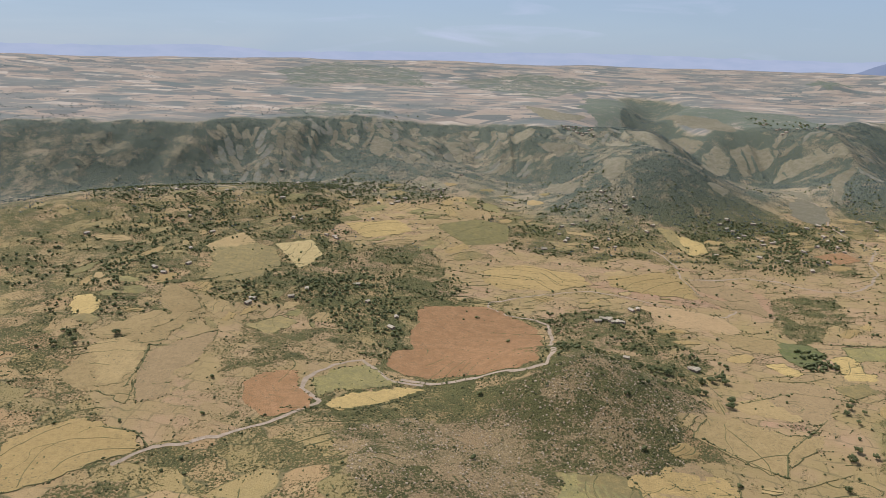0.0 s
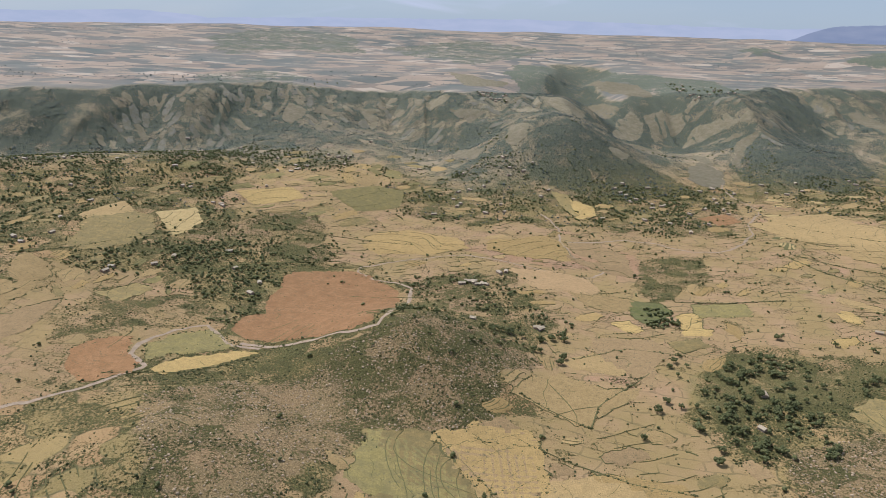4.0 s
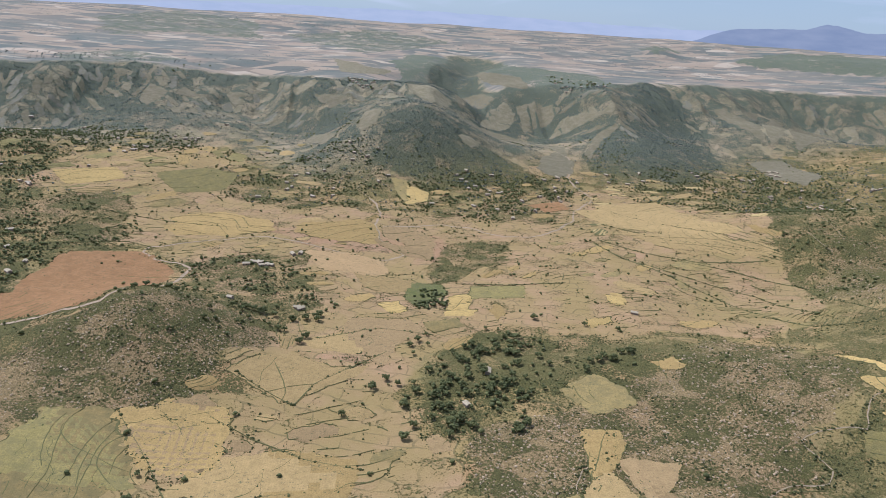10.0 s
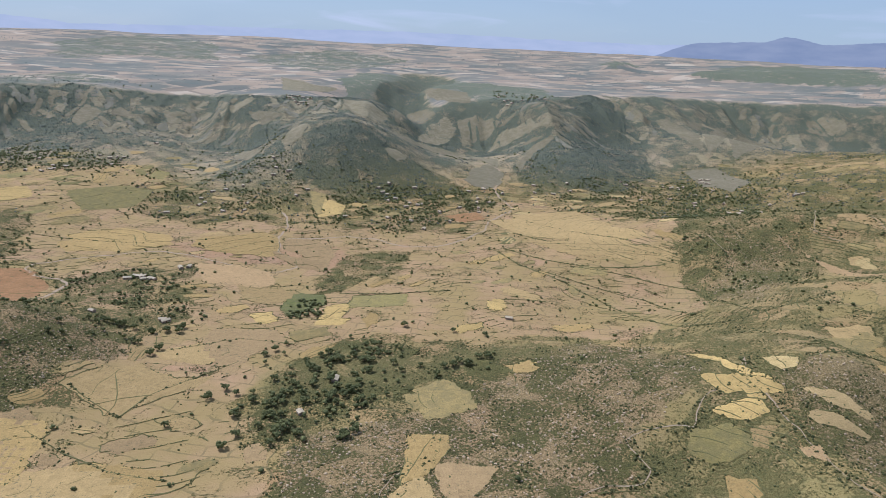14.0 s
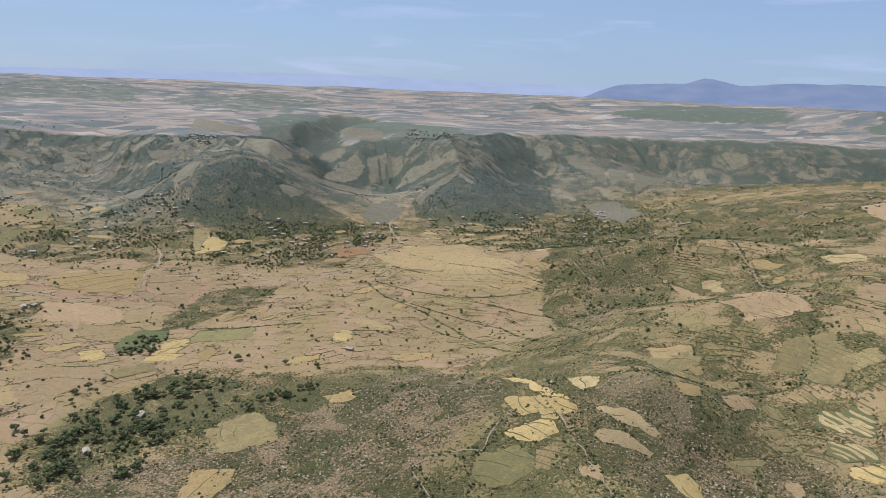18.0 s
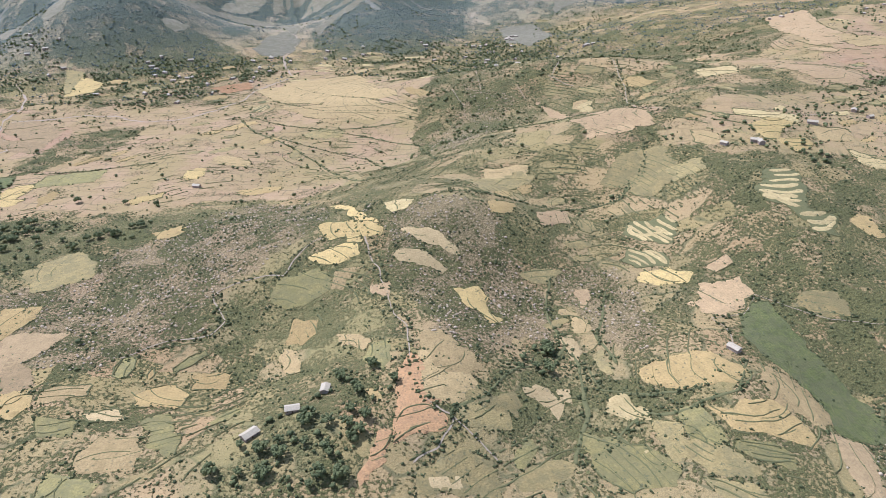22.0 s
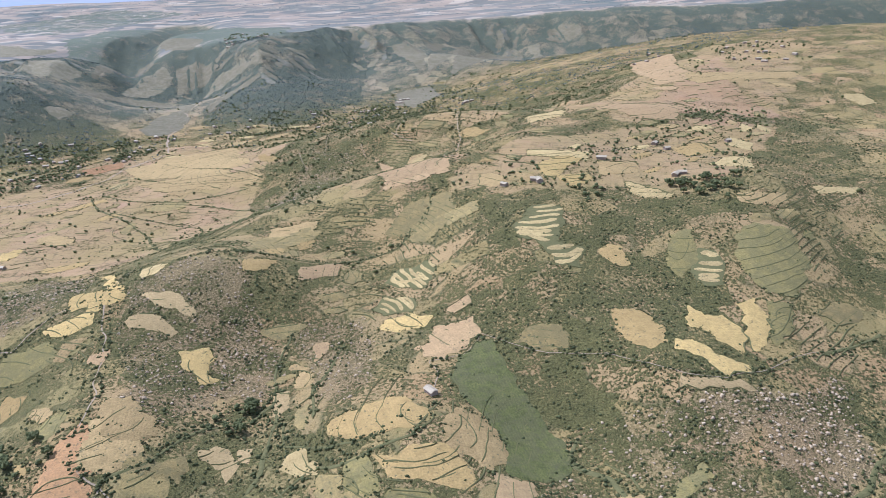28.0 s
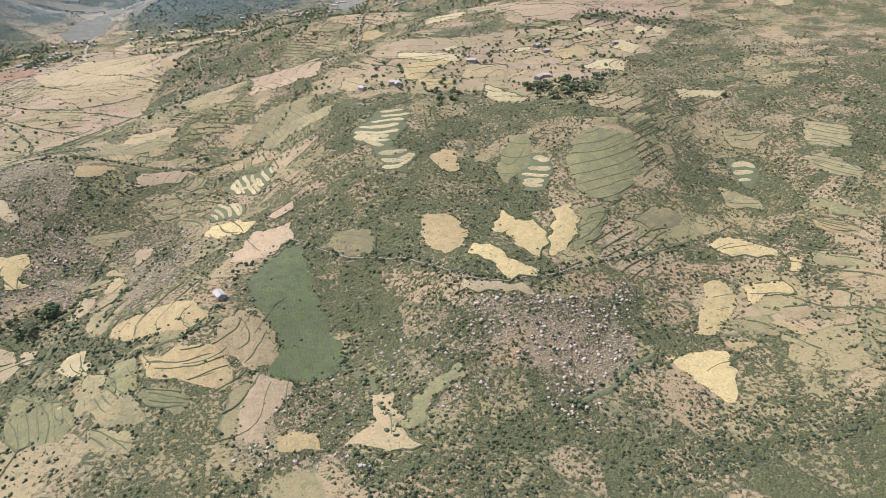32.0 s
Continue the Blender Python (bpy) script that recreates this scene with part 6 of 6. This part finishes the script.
grove([(1186, 569), (1262, 550), (1388, 625), (1571, 691), (1642, 651), (1406, 420), (1309, 433), (1257, 469), (1179, 467)], 130, 4)
grove([(1236, 473), (1337, 473), (1382, 398), (1365, 378), (1295, 415), (1242, 427)], 120, 4.5)
grove([(1136, 556), (1187, 540), (1166, 493), (1134, 522)], 120, 4.5)
grove([(1866, 1131), (2004, 1025), (1883, 901), (1783, 942)], 60, 5)
grove([(1490, 1088), (1641, 1056), (1534, 849), (1483, 901)], 60, 4.5)
grove([(-721, 1223), (-665, 1541), (-261, 1606), (-211, 1249), (-275, 1105), (-264, 1010), (-452, 910), (-514, 879)], 100, 4.5)
grove([(-545, 932), (-365, 891), (-227, 945), (-103, 991), (-41, 911), (-40, 791), (-56, 720), (-104, 761), (-187, 814), (-324, 802), (-435, 754)], 70, 4.5)
grove([(-376, 1269), (61, 1537), (812, 1305), (948, 710), (639, 634), (452, 617), (232, 609), (-87, 708)], 14, 4)
grove([(78, 464), (384, 542), (449, 413), (405, 340), (58, 316)], 12, 4)
grove([(432, 609), (535, 664), (585, 636), (485, 457), (430, 466), (417, 507)], 60, 5)
grove([(291, 1942), (381, 1857), (387, 1775), (295, 1831)], 40, 6)
grove([(907, 2232), (1061, 2091), (1091, 1943), (917, 1909)], 40, 6)
grove([(-213, 1996), (-135, 2198), (-93, 2103), (-191, 1973)], 30, 6)
grove([(1116, 1384), (1265, 1461), (1375, 1388), (1468, 1299), (1490, 1088), (1242, 786), (1137, 859)], 25, 5)
grove([(909, 294), (944, 318), (940, 266), (918, 268)], 200, 4)
grove([(743, 259), (776, 278), (812, 294), (839, 283), (828, 257), (811, 233), (801, 205), (788, 200), (713, 216), (720, 233)], 210, 4.4)
grove([(-296, 1376), (-251, 1598), (-23, 1535), (153, 1445), (316, 1353), (409, 1255), (336, 1115), (185, 1270), (18, 1390), (-128, 1344), (-243, 1264)], 90, 4.6)
grove([(409, 1283), (710, 1343), (802, 1232), (563, 1048), (414, 1069)], 120, 4.6)
grove([(861, 1321), (1272, 1477), (1338, 1259), (993, 952), (953, 1185), (859, 1234)], 110, 4.6)
grove([(986, 956), (1181, 883), (1051, 700), (961, 737), (946, 851)], 60, 4.4)
grove([(-772, 1502), (-439, 1354), (-258, 1680), (-131, 1536), (-246, 1202), (-399, 1026), (-581, 1084)], 90, 4.6)
grove([(-707, 1019), (-607, 1079), (-371, 909), (-328, 743), (-415, 659), (-452, 625)], 60, 4.6)
grove([(-235, 1147), (-35, 1132), (32, 946), (-36, 810), (-176, 853), (-279, 842)], 90, 4.6)
grove([(126, 830), (240, 875), (332, 729), (289, 633), (215, 712), (111, 629)], 80, 4.6)

# ---- trees, bushes and rocks ----
rng = np.random.default_rng(7)
t_ = (1 + 5 ** 0.5) / 2
ICO_V = np.array([(-1, t_, 0), (1, t_, 0), (-1, -t_, 0), (1, -t_, 0), (0, -1, t_), (0, 1, t_), (0, -1, -t_), (0, 1, -t_), (t_, 0, -1), (t_, 0, 1), (-t_, 0, -1), (-t_, 0, 1)])
ICO_V = ICO_V / np.linalg.norm(ICO_V[0])
ICO_F = np.array([(0, 11, 5), (0, 5, 1), (0, 1, 7), (0, 7, 10), (0, 10, 11), (1, 5, 9), (5, 11, 4), (11, 10, 2), (10, 7, 6), (7, 1, 8),
                  (3, 9, 4), (3, 4, 2), (3, 2, 6), (3, 6, 8), (3, 8, 9), (4, 9, 5), (2, 4, 11), (6, 2, 10), (8, 6, 7), (9, 8, 1)])


OCT_V = np.array([(1, 0, 0), (-1, 0, 0), (0, 1, 0), (0, -1, 0), (0, 0, 1), (0, 0, -1)], float)
OCT_F = np.array([(0, 2, 4), (2, 1, 4), (1, 3, 4), (3, 0, 4), (2, 0, 5), (1, 2, 5), (3, 1, 5), (0, 3, 5)])


def blobs(name, xyz, size, mat, squash=0.75, rough=0.3, small=False):
    """Many small ragged lumps in one mesh."""
    n = len(xyz)
    lump_v, lump_f = (OCT_V, OCT_F) if small else (ICO_V, ICO_F)
    k = len(lump_v)
    v = lump_v[None] * (1 + rough * (rng.random((n, k, 1)) * 2 - 1))
    v = v + rough * 0.5 * (rng.random((n, k, 3)) * 2 - 1)
    a = rng.random(n) * 6.283
    c, s = np.cos(a)[:, None], np.sin(a)[:, None]
    x, y = v[:, :, 0] * c - v[:, :, 1] * s, v[:, :, 0] * s + v[:, :, 1] * c
    v = np.stack([x, y, v[:, :, 2] * squash], -1) * np.asarray(size)[:, None, None] + np.asarray(xyz)[:, None, :]
    f = lump_f[None] + k * np.arange(n)[:, None, None]
    return new(name, mesh_from(name, v.reshape(-1, 3), f.reshape(-1, 3), mat, False))


def build_tree(crown, tall, seed):
    """One tree: a forked trunk and a crown of many ragged clumps."""
    r = random.Random(seed)
    top = new("tree")
    bm = bmesh.new()

    def limb(a, b, ra, rb):
        d = (Vector(b) - Vector(a)).normalized()
        u = d.orthogonal().normalized()
        w = d.cross(u)
        rings = [[bm.verts.new(Vector(p) + (u * math.cos(k) + w * math.sin(k)) * q) for k in (0, 1.257, 2.513, 3.77, 5.027)] for p, q in ((a, ra), (b, rb))]
        for k in range(5):
            bm.faces.new((rings[0][k], rings[0][(k + 1) % 5], rings[1][(k + 1) % 5], rings[1][k]))

    fork = (0.1 * crown, 0, tall * 0.35)
    limb((0, 0, -0.5), fork, 0.24, 0.18)
    for k in range(4):
        a = k * 1.57 + r.random()
        limb(fork, (math.cos(a) * crown * 0.3, math.sin(a) * crown * 0.3, tall * 0.7), 0.1, 0.03)
    part("trunk", bm, BARK, top)
    bm = bmesh.new()
    for k in range(26):
        a, q = r.random() * 6.283, math.sqrt(r.random()) * crown * 0.42
        zc = tall * (0.50 + 0.38 * r.random() * (1 - (q / crown) ** 2))
        m = Matrix.LocRotScale((math.cos(a) * q, math.sin(a) * q, zc), Euler((r.random() * 3, r.random() * 3, r.random() * 3)), Vector((1, 1, 0.7)) * crown * (0.10 + 0.10 * r.random()))
        vs = [bm.verts.new(m @ (Vector(c) * (0.75 + 0.5 * r.random()))) for c in ICO_V]
        for f in ICO_F:
            bm.faces.new([vs[i] for i in f])
    part("crown", bm, LEAF, top, "ragged dark green crown")
    return tagged(top, "dark green broad-crowned farm tree", "tree", "trees among the fields")


TREE_KINDS = [build_tree(6.4, 5.4, 1), build_tree(7.6, 6.2, 2), build_tree(5.2, 4.8, 3), build_tree(8.8, 6.8, 4)]
single, spots, sizes = 0, [], []
for outline, per_hectare, crown in GROVES:
    ox, oy = np.array(outline, float).T
    area = (ox.max() - ox.min()) * (oy.max() - oy.min())
    n = int(area / 10000 * per_hectare)
    x, y = ox.min() + (ox.max() - ox.min()) * rng.random(n), oy.min() + (oy.max() - oy.min()) * rng.random(n)
    clump = fbm(x, y, 38, 3, 15)
    stray = min(170.0, 0.35 * math.sqrt(area))
    ok = within(x + stray * (fbm(x, y, 130, 3, 16) - 0.5), y + stray * (fbm(x, y, 130, 3, 17) - 0.5), outline) & ((clump > 0.30 + 0.25 * rng.random(n)) if per_hectare != 210 else (rng.random(n) < 0.55)) & (np.hypot(x - 550, y + 60) < 3800)
    if per_hectare < 200:
        ok &= free(x, y) | (rng.random(n) < 0.10)
    for a, b in zip(x[ok], y[ok]):
        if (b < 430 or (a < 700 and b < 700)) and single < 290 and rng.random() < 0.45:
            m = pose(a, b, float(height(a, b)), 0, 0, rng.random() * 360) 
            if single < 4:
                TREE_KINDS[single].matrix_basis = m
            else:
                copy_thing(TREE_KINDS[single % 4], m)
            single += 1
        else:
            spots.append((a, b))
            sizes.append(crown * (0.60 + 0.80 * rng.random() ** 1.5))
# lone trees and thin lines of trees all over the farmland and the foot of the slopes
n = 30000
x, y = -1100 + 3100 * rng.random(n), 300 + 1350 * rng.random(n) ** 0.8
thick = smooth((fbm(x, y, 150, 4, 27) - 0.46) / 0.16) * (0.25 + 0.75 * smooth((fbm(x, y, 30, 2, 28) - 0.42) / 0.2))
thick = thick * np.where(y > 850, 1.0, 0.35) * (1 - smooth((scarp(x, y)[0] + 330) / 120))
ok = (rng.random(n) < 0.008 + 0.42 * thick * (1 - 0.75 * cover(x, y)["farmed"])) & (free(x, y) | (rng.random(n) < 0.12))
spots += list(zip(x[ok], y[ok]))
sizes += list(3.0 + 3.4 * rng.random(ok.sum()) ** 1.6)
spots, sizes = np.array(spots), np.array(sizes)
lobes_p, lobes_s = [], []
for k in range(2):
    a = rng.random(len(spots)) * 6.283
    off = sizes * (0.0 if k == 0 else 0.26)
    x, y = spots[:, 0] + np.cos(a) * off, spots[:, 1] + np.sin(a) * off
    lobes_p.append(np.stack([x, y, height(x, y) + sizes * (0.42 if k == 0 else 0.30)], 1))
    lobes_s.append(sizes * (0.38 if k == 0 else 0.30))
woods = blobs("farm_trees", np.concatenate(lobes_p), np.concatenate(lobes_s), LEAF, 0.8, 0.28)
tagged(woods, "scattered dark green trees round fields and villages", "trees", kind="stuff")

# low banks that follow the contours of terraced slopes, and the edges of plots in the valley
def contour_banks(g, keep, x, y, width, rise):
    """Segments of the lines where g passes a whole number, as small ridges of earth."""
    out = []
    lo = np.floor(g)
    for tri in (((0, 0), (0, 1), (1, 1)), ((0, 0), (1, 1), (1, 0))):
        c = [tuple(slice(k, (k - 1) or None) for k in ij) for ij in tri]
        G, L = [g[i] for i in c], [lo[i] for i in c]
        top = np.maximum(np.maximum(L[0], L[1]), L[2])
        hit = (top - np.minimum(np.minimum(L[0], L[1]), L[2]) == 1) & keep[c[0]]
        lev = top[hit]
        X, Y, G = [x[i][hit] for i in c], [y[i][hit] for i in c], [q[hit] for q in G]
        found = np.zeros((len(lev), 2, 2))
        count = np.zeros(len(lev), int)
        for a, b in ((0, 1), (1, 2), (2, 0)):
            cross = ((G[a] < lev) != (G[b] < lev)) & (count < 2)
            f = (lev - G[a]) / np.where(G[b] == G[a], 1, G[b] - G[a])
            k = np.flatnonzero(cross)
            found[k, count[k], 0] = (X[a] + f * (X[b] - X[a]))[k]
            found[k, count[k], 1] = (Y[a] + f * (Y[b] - Y[a]))[k]
            count[k] += 1
        out.append(found[count == 2])
    seg = np.concatenate(out)
    d = seg[:, 1] - seg[:, 0]
    n = np.hypot(d[:, 0], d[:, 1])
    seg, d = seg[n > 0.4], (d / np.maximum(n, 1e-6)[:, None])[n > 0.4]
    a, b = seg[:, 0] - d * 0.5, seg[:, 1] + d * 0.5
    side = np.stack([-d[:, 1], d[:, 0]], 1)
    rows = []
    for p in (a, b):
        w = width * (0.25 + 1.5 * fbm(p[:, 0], p[:, 1], 18, 3, 93))[:, None] * 0.5
        for q, up in ((p - side * w, 0.1), (p, 0.5 + rise), (p + side * w, 0.1)):
            rows.append(np.c_[q, height(q[:, 0], q[:, 1]) + up])
    v = np.stack(rows, 1).reshape(-1, 3)
    i = 6 * np.arange(len(seg))[:, None]
    f = np.concatenate([i + np.array([0, 3, 4, 1]), i + np.array([1, 4, 5, 2])])
    return v, f, seg


bx_, by_ = np.meshgrid(np.arange(-500, 1760, 4.0), np.arange(56, 1330, 4.0))
flat_x, flat_y = bx_.ravel(), by_.ravel()
bh = height(flat_x, flat_y)
bc = cover(flat_x, flat_y)
slope_y, slope_x = np.gradient(bh.reshape(bx_.shape), 4.0)
steep = np.hypot(slope_x, slope_y)
worked = ~free(flat_x, flat_y).reshape(bx_.shape)
many = fbm(flat_x, flat_y, 55, 3, 59).reshape(bx_.shape)
gaps = fbm(flat_x, flat_y, 14, 2, 64).reshape(bx_.shape)
tame = (np.maximum(bc["scrub"] - 0.5, 0) * 1.2 + bc["rocky"] * 0.25).reshape(bx_.shape)
g1 = (bh / 2.5 + 0.9 * fbm(flat_x, flat_y, 30, 2, 65)).reshape(bx_.shape)
keep1 = (steep > 0.05) & (many - tame + np.where(bx_ > 700, 0.2, 0.08) * worked > 0.56) & (gaps > 0.44)
g2 = ((by_ * 0.95 - bx_ * 0.31) / 15.0 + 5.0 * fbm(flat_x, flat_y, 130, 3, 66).reshape(bx_.shape))
keep2 = (steep <= 0.07) & (bc["farmed"].reshape(bx_.shape) > 0.4) & (many > 0.53) & (gaps > 0.50)
v1, f1, seg1 = contour_banks(g1, keep1, bx_, by_, 1.05, 0.35)
v2, f2, seg2 = contour_banks(g2, keep2, bx_, by_, 0.8, 0.2)
ob = new("terrace_banks", mesh_from("terrace_banks", np.concatenate([v1, v2]), np.concatenate([f1, f2 + len(v1)]), BUND, False))
tagged(ob, "low grassy earth banks along terraces and plots", "banks", kind="stuff")
BANKS = np.concatenate([seg1[:, 0], seg2[:, 0]])
BANKS = BANKS[rng.random(len(BANKS)) < 0.22]

# bushes along banks, streams and gullies
hp, hs = [], []
for line, width, per_metre, side in HEDGES:
    q = rounded(line, 2.0, False)
    d = np.gradient(q, axis=0)
    d /= np.maximum(np.hypot(d[:, 0], d[:, 1]), 1e-6)[:, None]
    n = int(len(q) * 2 * per_metre)
    i = rng.integers(0, len(q), n)
    f = (side + rng.random(n) * 0.5) * np.where(rng.random(n) < 0.5, -1, 1)
    x = q[i, 0] - d[i, 1] * f * width + rng.normal(0, 0.6, n)
    y = q[i, 1] + d[i, 0] * f * width + rng.normal(0, 0.6, n)
    s = 0.7 + 1.0 * rng.random(n) ** 2
    hp.append(np.stack([x, y, height(x, y) + s * 0.4], 1))
    hs.append(s)
for p in EDGES:
    # bushes and tall grass on the borders of the fields, thick in some places and missing in others
    n = int(len(p) * 3.2)
    i = rng.integers(0, len(p), n)
    x, y = p[i, 0] + rng.normal(0, 1.0, n), p[i, 1] + rng.normal(0, 1.0, n)
    ok = fbm(x, y, 24, 2, 57) > 0.42
    x, y = x[ok], y[ok]
    s = 0.35 + 0.75 * rng.random(len(x)) ** 3
    hp.append(np.stack([x, y, height(x, y) + s * 0.4], 1))
    hs.append(s)
x, y = BANKS[:, 0] + rng.normal(0, 0.8, len(BANKS)), BANKS[:, 1] + rng.normal(0, 0.8, len(BANKS))
s = 0.3 + 0.9 * rng.random(len(x)) ** 3
hp.append(np.stack([x, y, height(x, y) + s * 0.4], 1))
hs.append(s)
hedges = blobs("hedge_bushes", np.concatenate(hp), np.concatenate(hs), BUSH, 0.8, 0.35, True)
tagged(hedges, "dark bushes lining banks, streams and gullies", "bushes", kind="stuff")

# wild scrub and boulders on the hills, thickest where the slopes are nearest
n = 620000
x, y = -520 + 2250 * rng.random(n), 55 + 1070 * rng.random(n) ** 1.4
c = cover(x, y)
patch = fbm(x, y, 26, 4, 19)
open_ground = free(x, y)
want = np.clip((c["scrub"] + 1.5 * patch - 1.05) * 1.6, 0.015, 1) * 0.48
ok = (rng.random(n) < want) & (open_ground | (rng.random(n) < 0.13))
bx, by = x[ok], y[ok]
s = 0.36 + 0.80 * rng.random(len(bx)) ** 3
large = s > 0.60
for name, pick, small in (("scrub", large, False), ("low_scrub", ~large, True)):
    px, py, ps = bx[pick][:70000], by[pick][:70000], s[pick][:70000]
    ob = blobs(name, np.stack([px, py, height(px, py) + ps * 0.35], 1), ps, BUSH, 0.8, 0.35, small)
    tagged(ob, "low dark green thorn scrub on the slopes", "scrub", kind="stuff")
want = np.clip(c["rocky"] * (0.25 + fbm(x, y, 40, 3, 23)) - 0.2, 0, 1) * 0.7
ok = (rng.random(n) < want) & open_ground
bx, by = x[ok][:60000], y[ok][:60000]
s = 0.40 + 0.90 * rng.random(len(bx)) ** 3
large = s > 0.65
for name, pick, small in (("boulders", large, False), ("stones", ~large, True)):
    px, py, ps = bx[pick], by[pick], s[pick]
    ob = blobs(name, np.stack([px, py, height(px, py) + ps * 0.2], 1), ps, ROCK, 0.7, 0.4, small)
    tagged(ob, "pale granite boulders strewn over the hillside", "boulders", kind="stuff")

# woods on the escarpment and its foothills
n = 260000
x, y = -1500 + 4300 * rng.random(n), 1120 + 1350 * rng.random(n)
c = cover(x, y)
ok = (rng.random(n) < np.clip((c["scrub"] - 0.45) * 1.3, 0.02, 0.5)) & (c["plain"] < 0.4) & free(x, y)
px, py = x[ok][:60000], y[ok][:60000]
ps = 0.9 + 1.5 * rng.random(len(px)) ** 2
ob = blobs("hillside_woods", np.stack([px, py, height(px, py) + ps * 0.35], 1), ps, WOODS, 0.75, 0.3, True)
tagged(ob, "woods on the escarpment, leaves paled grey-green for haze", "woods", kind="stuff")

# clumps and lines of trees far off on the plain and on the eastern bench
n = 60000
x, y = -2600 + 6200 * rng.random(n), 1500 + 2500 * rng.random(n) ** 1.4
d, s_ = scarp(x, y)
clump = fbm(x * 0.45, y, 95, 3, 29) * 0.6 + fbm(x * 0.5, y, 420, 2, 33) * 0.4
ok = (d > 30) & (rng.random(n) < np.clip((clump - 0.53) * 6, 0.004, 0.75)) & (np.hypot(x - 550, y + 60) < 4200)
px, py = x[ok][:9000], y[ok][:9000]
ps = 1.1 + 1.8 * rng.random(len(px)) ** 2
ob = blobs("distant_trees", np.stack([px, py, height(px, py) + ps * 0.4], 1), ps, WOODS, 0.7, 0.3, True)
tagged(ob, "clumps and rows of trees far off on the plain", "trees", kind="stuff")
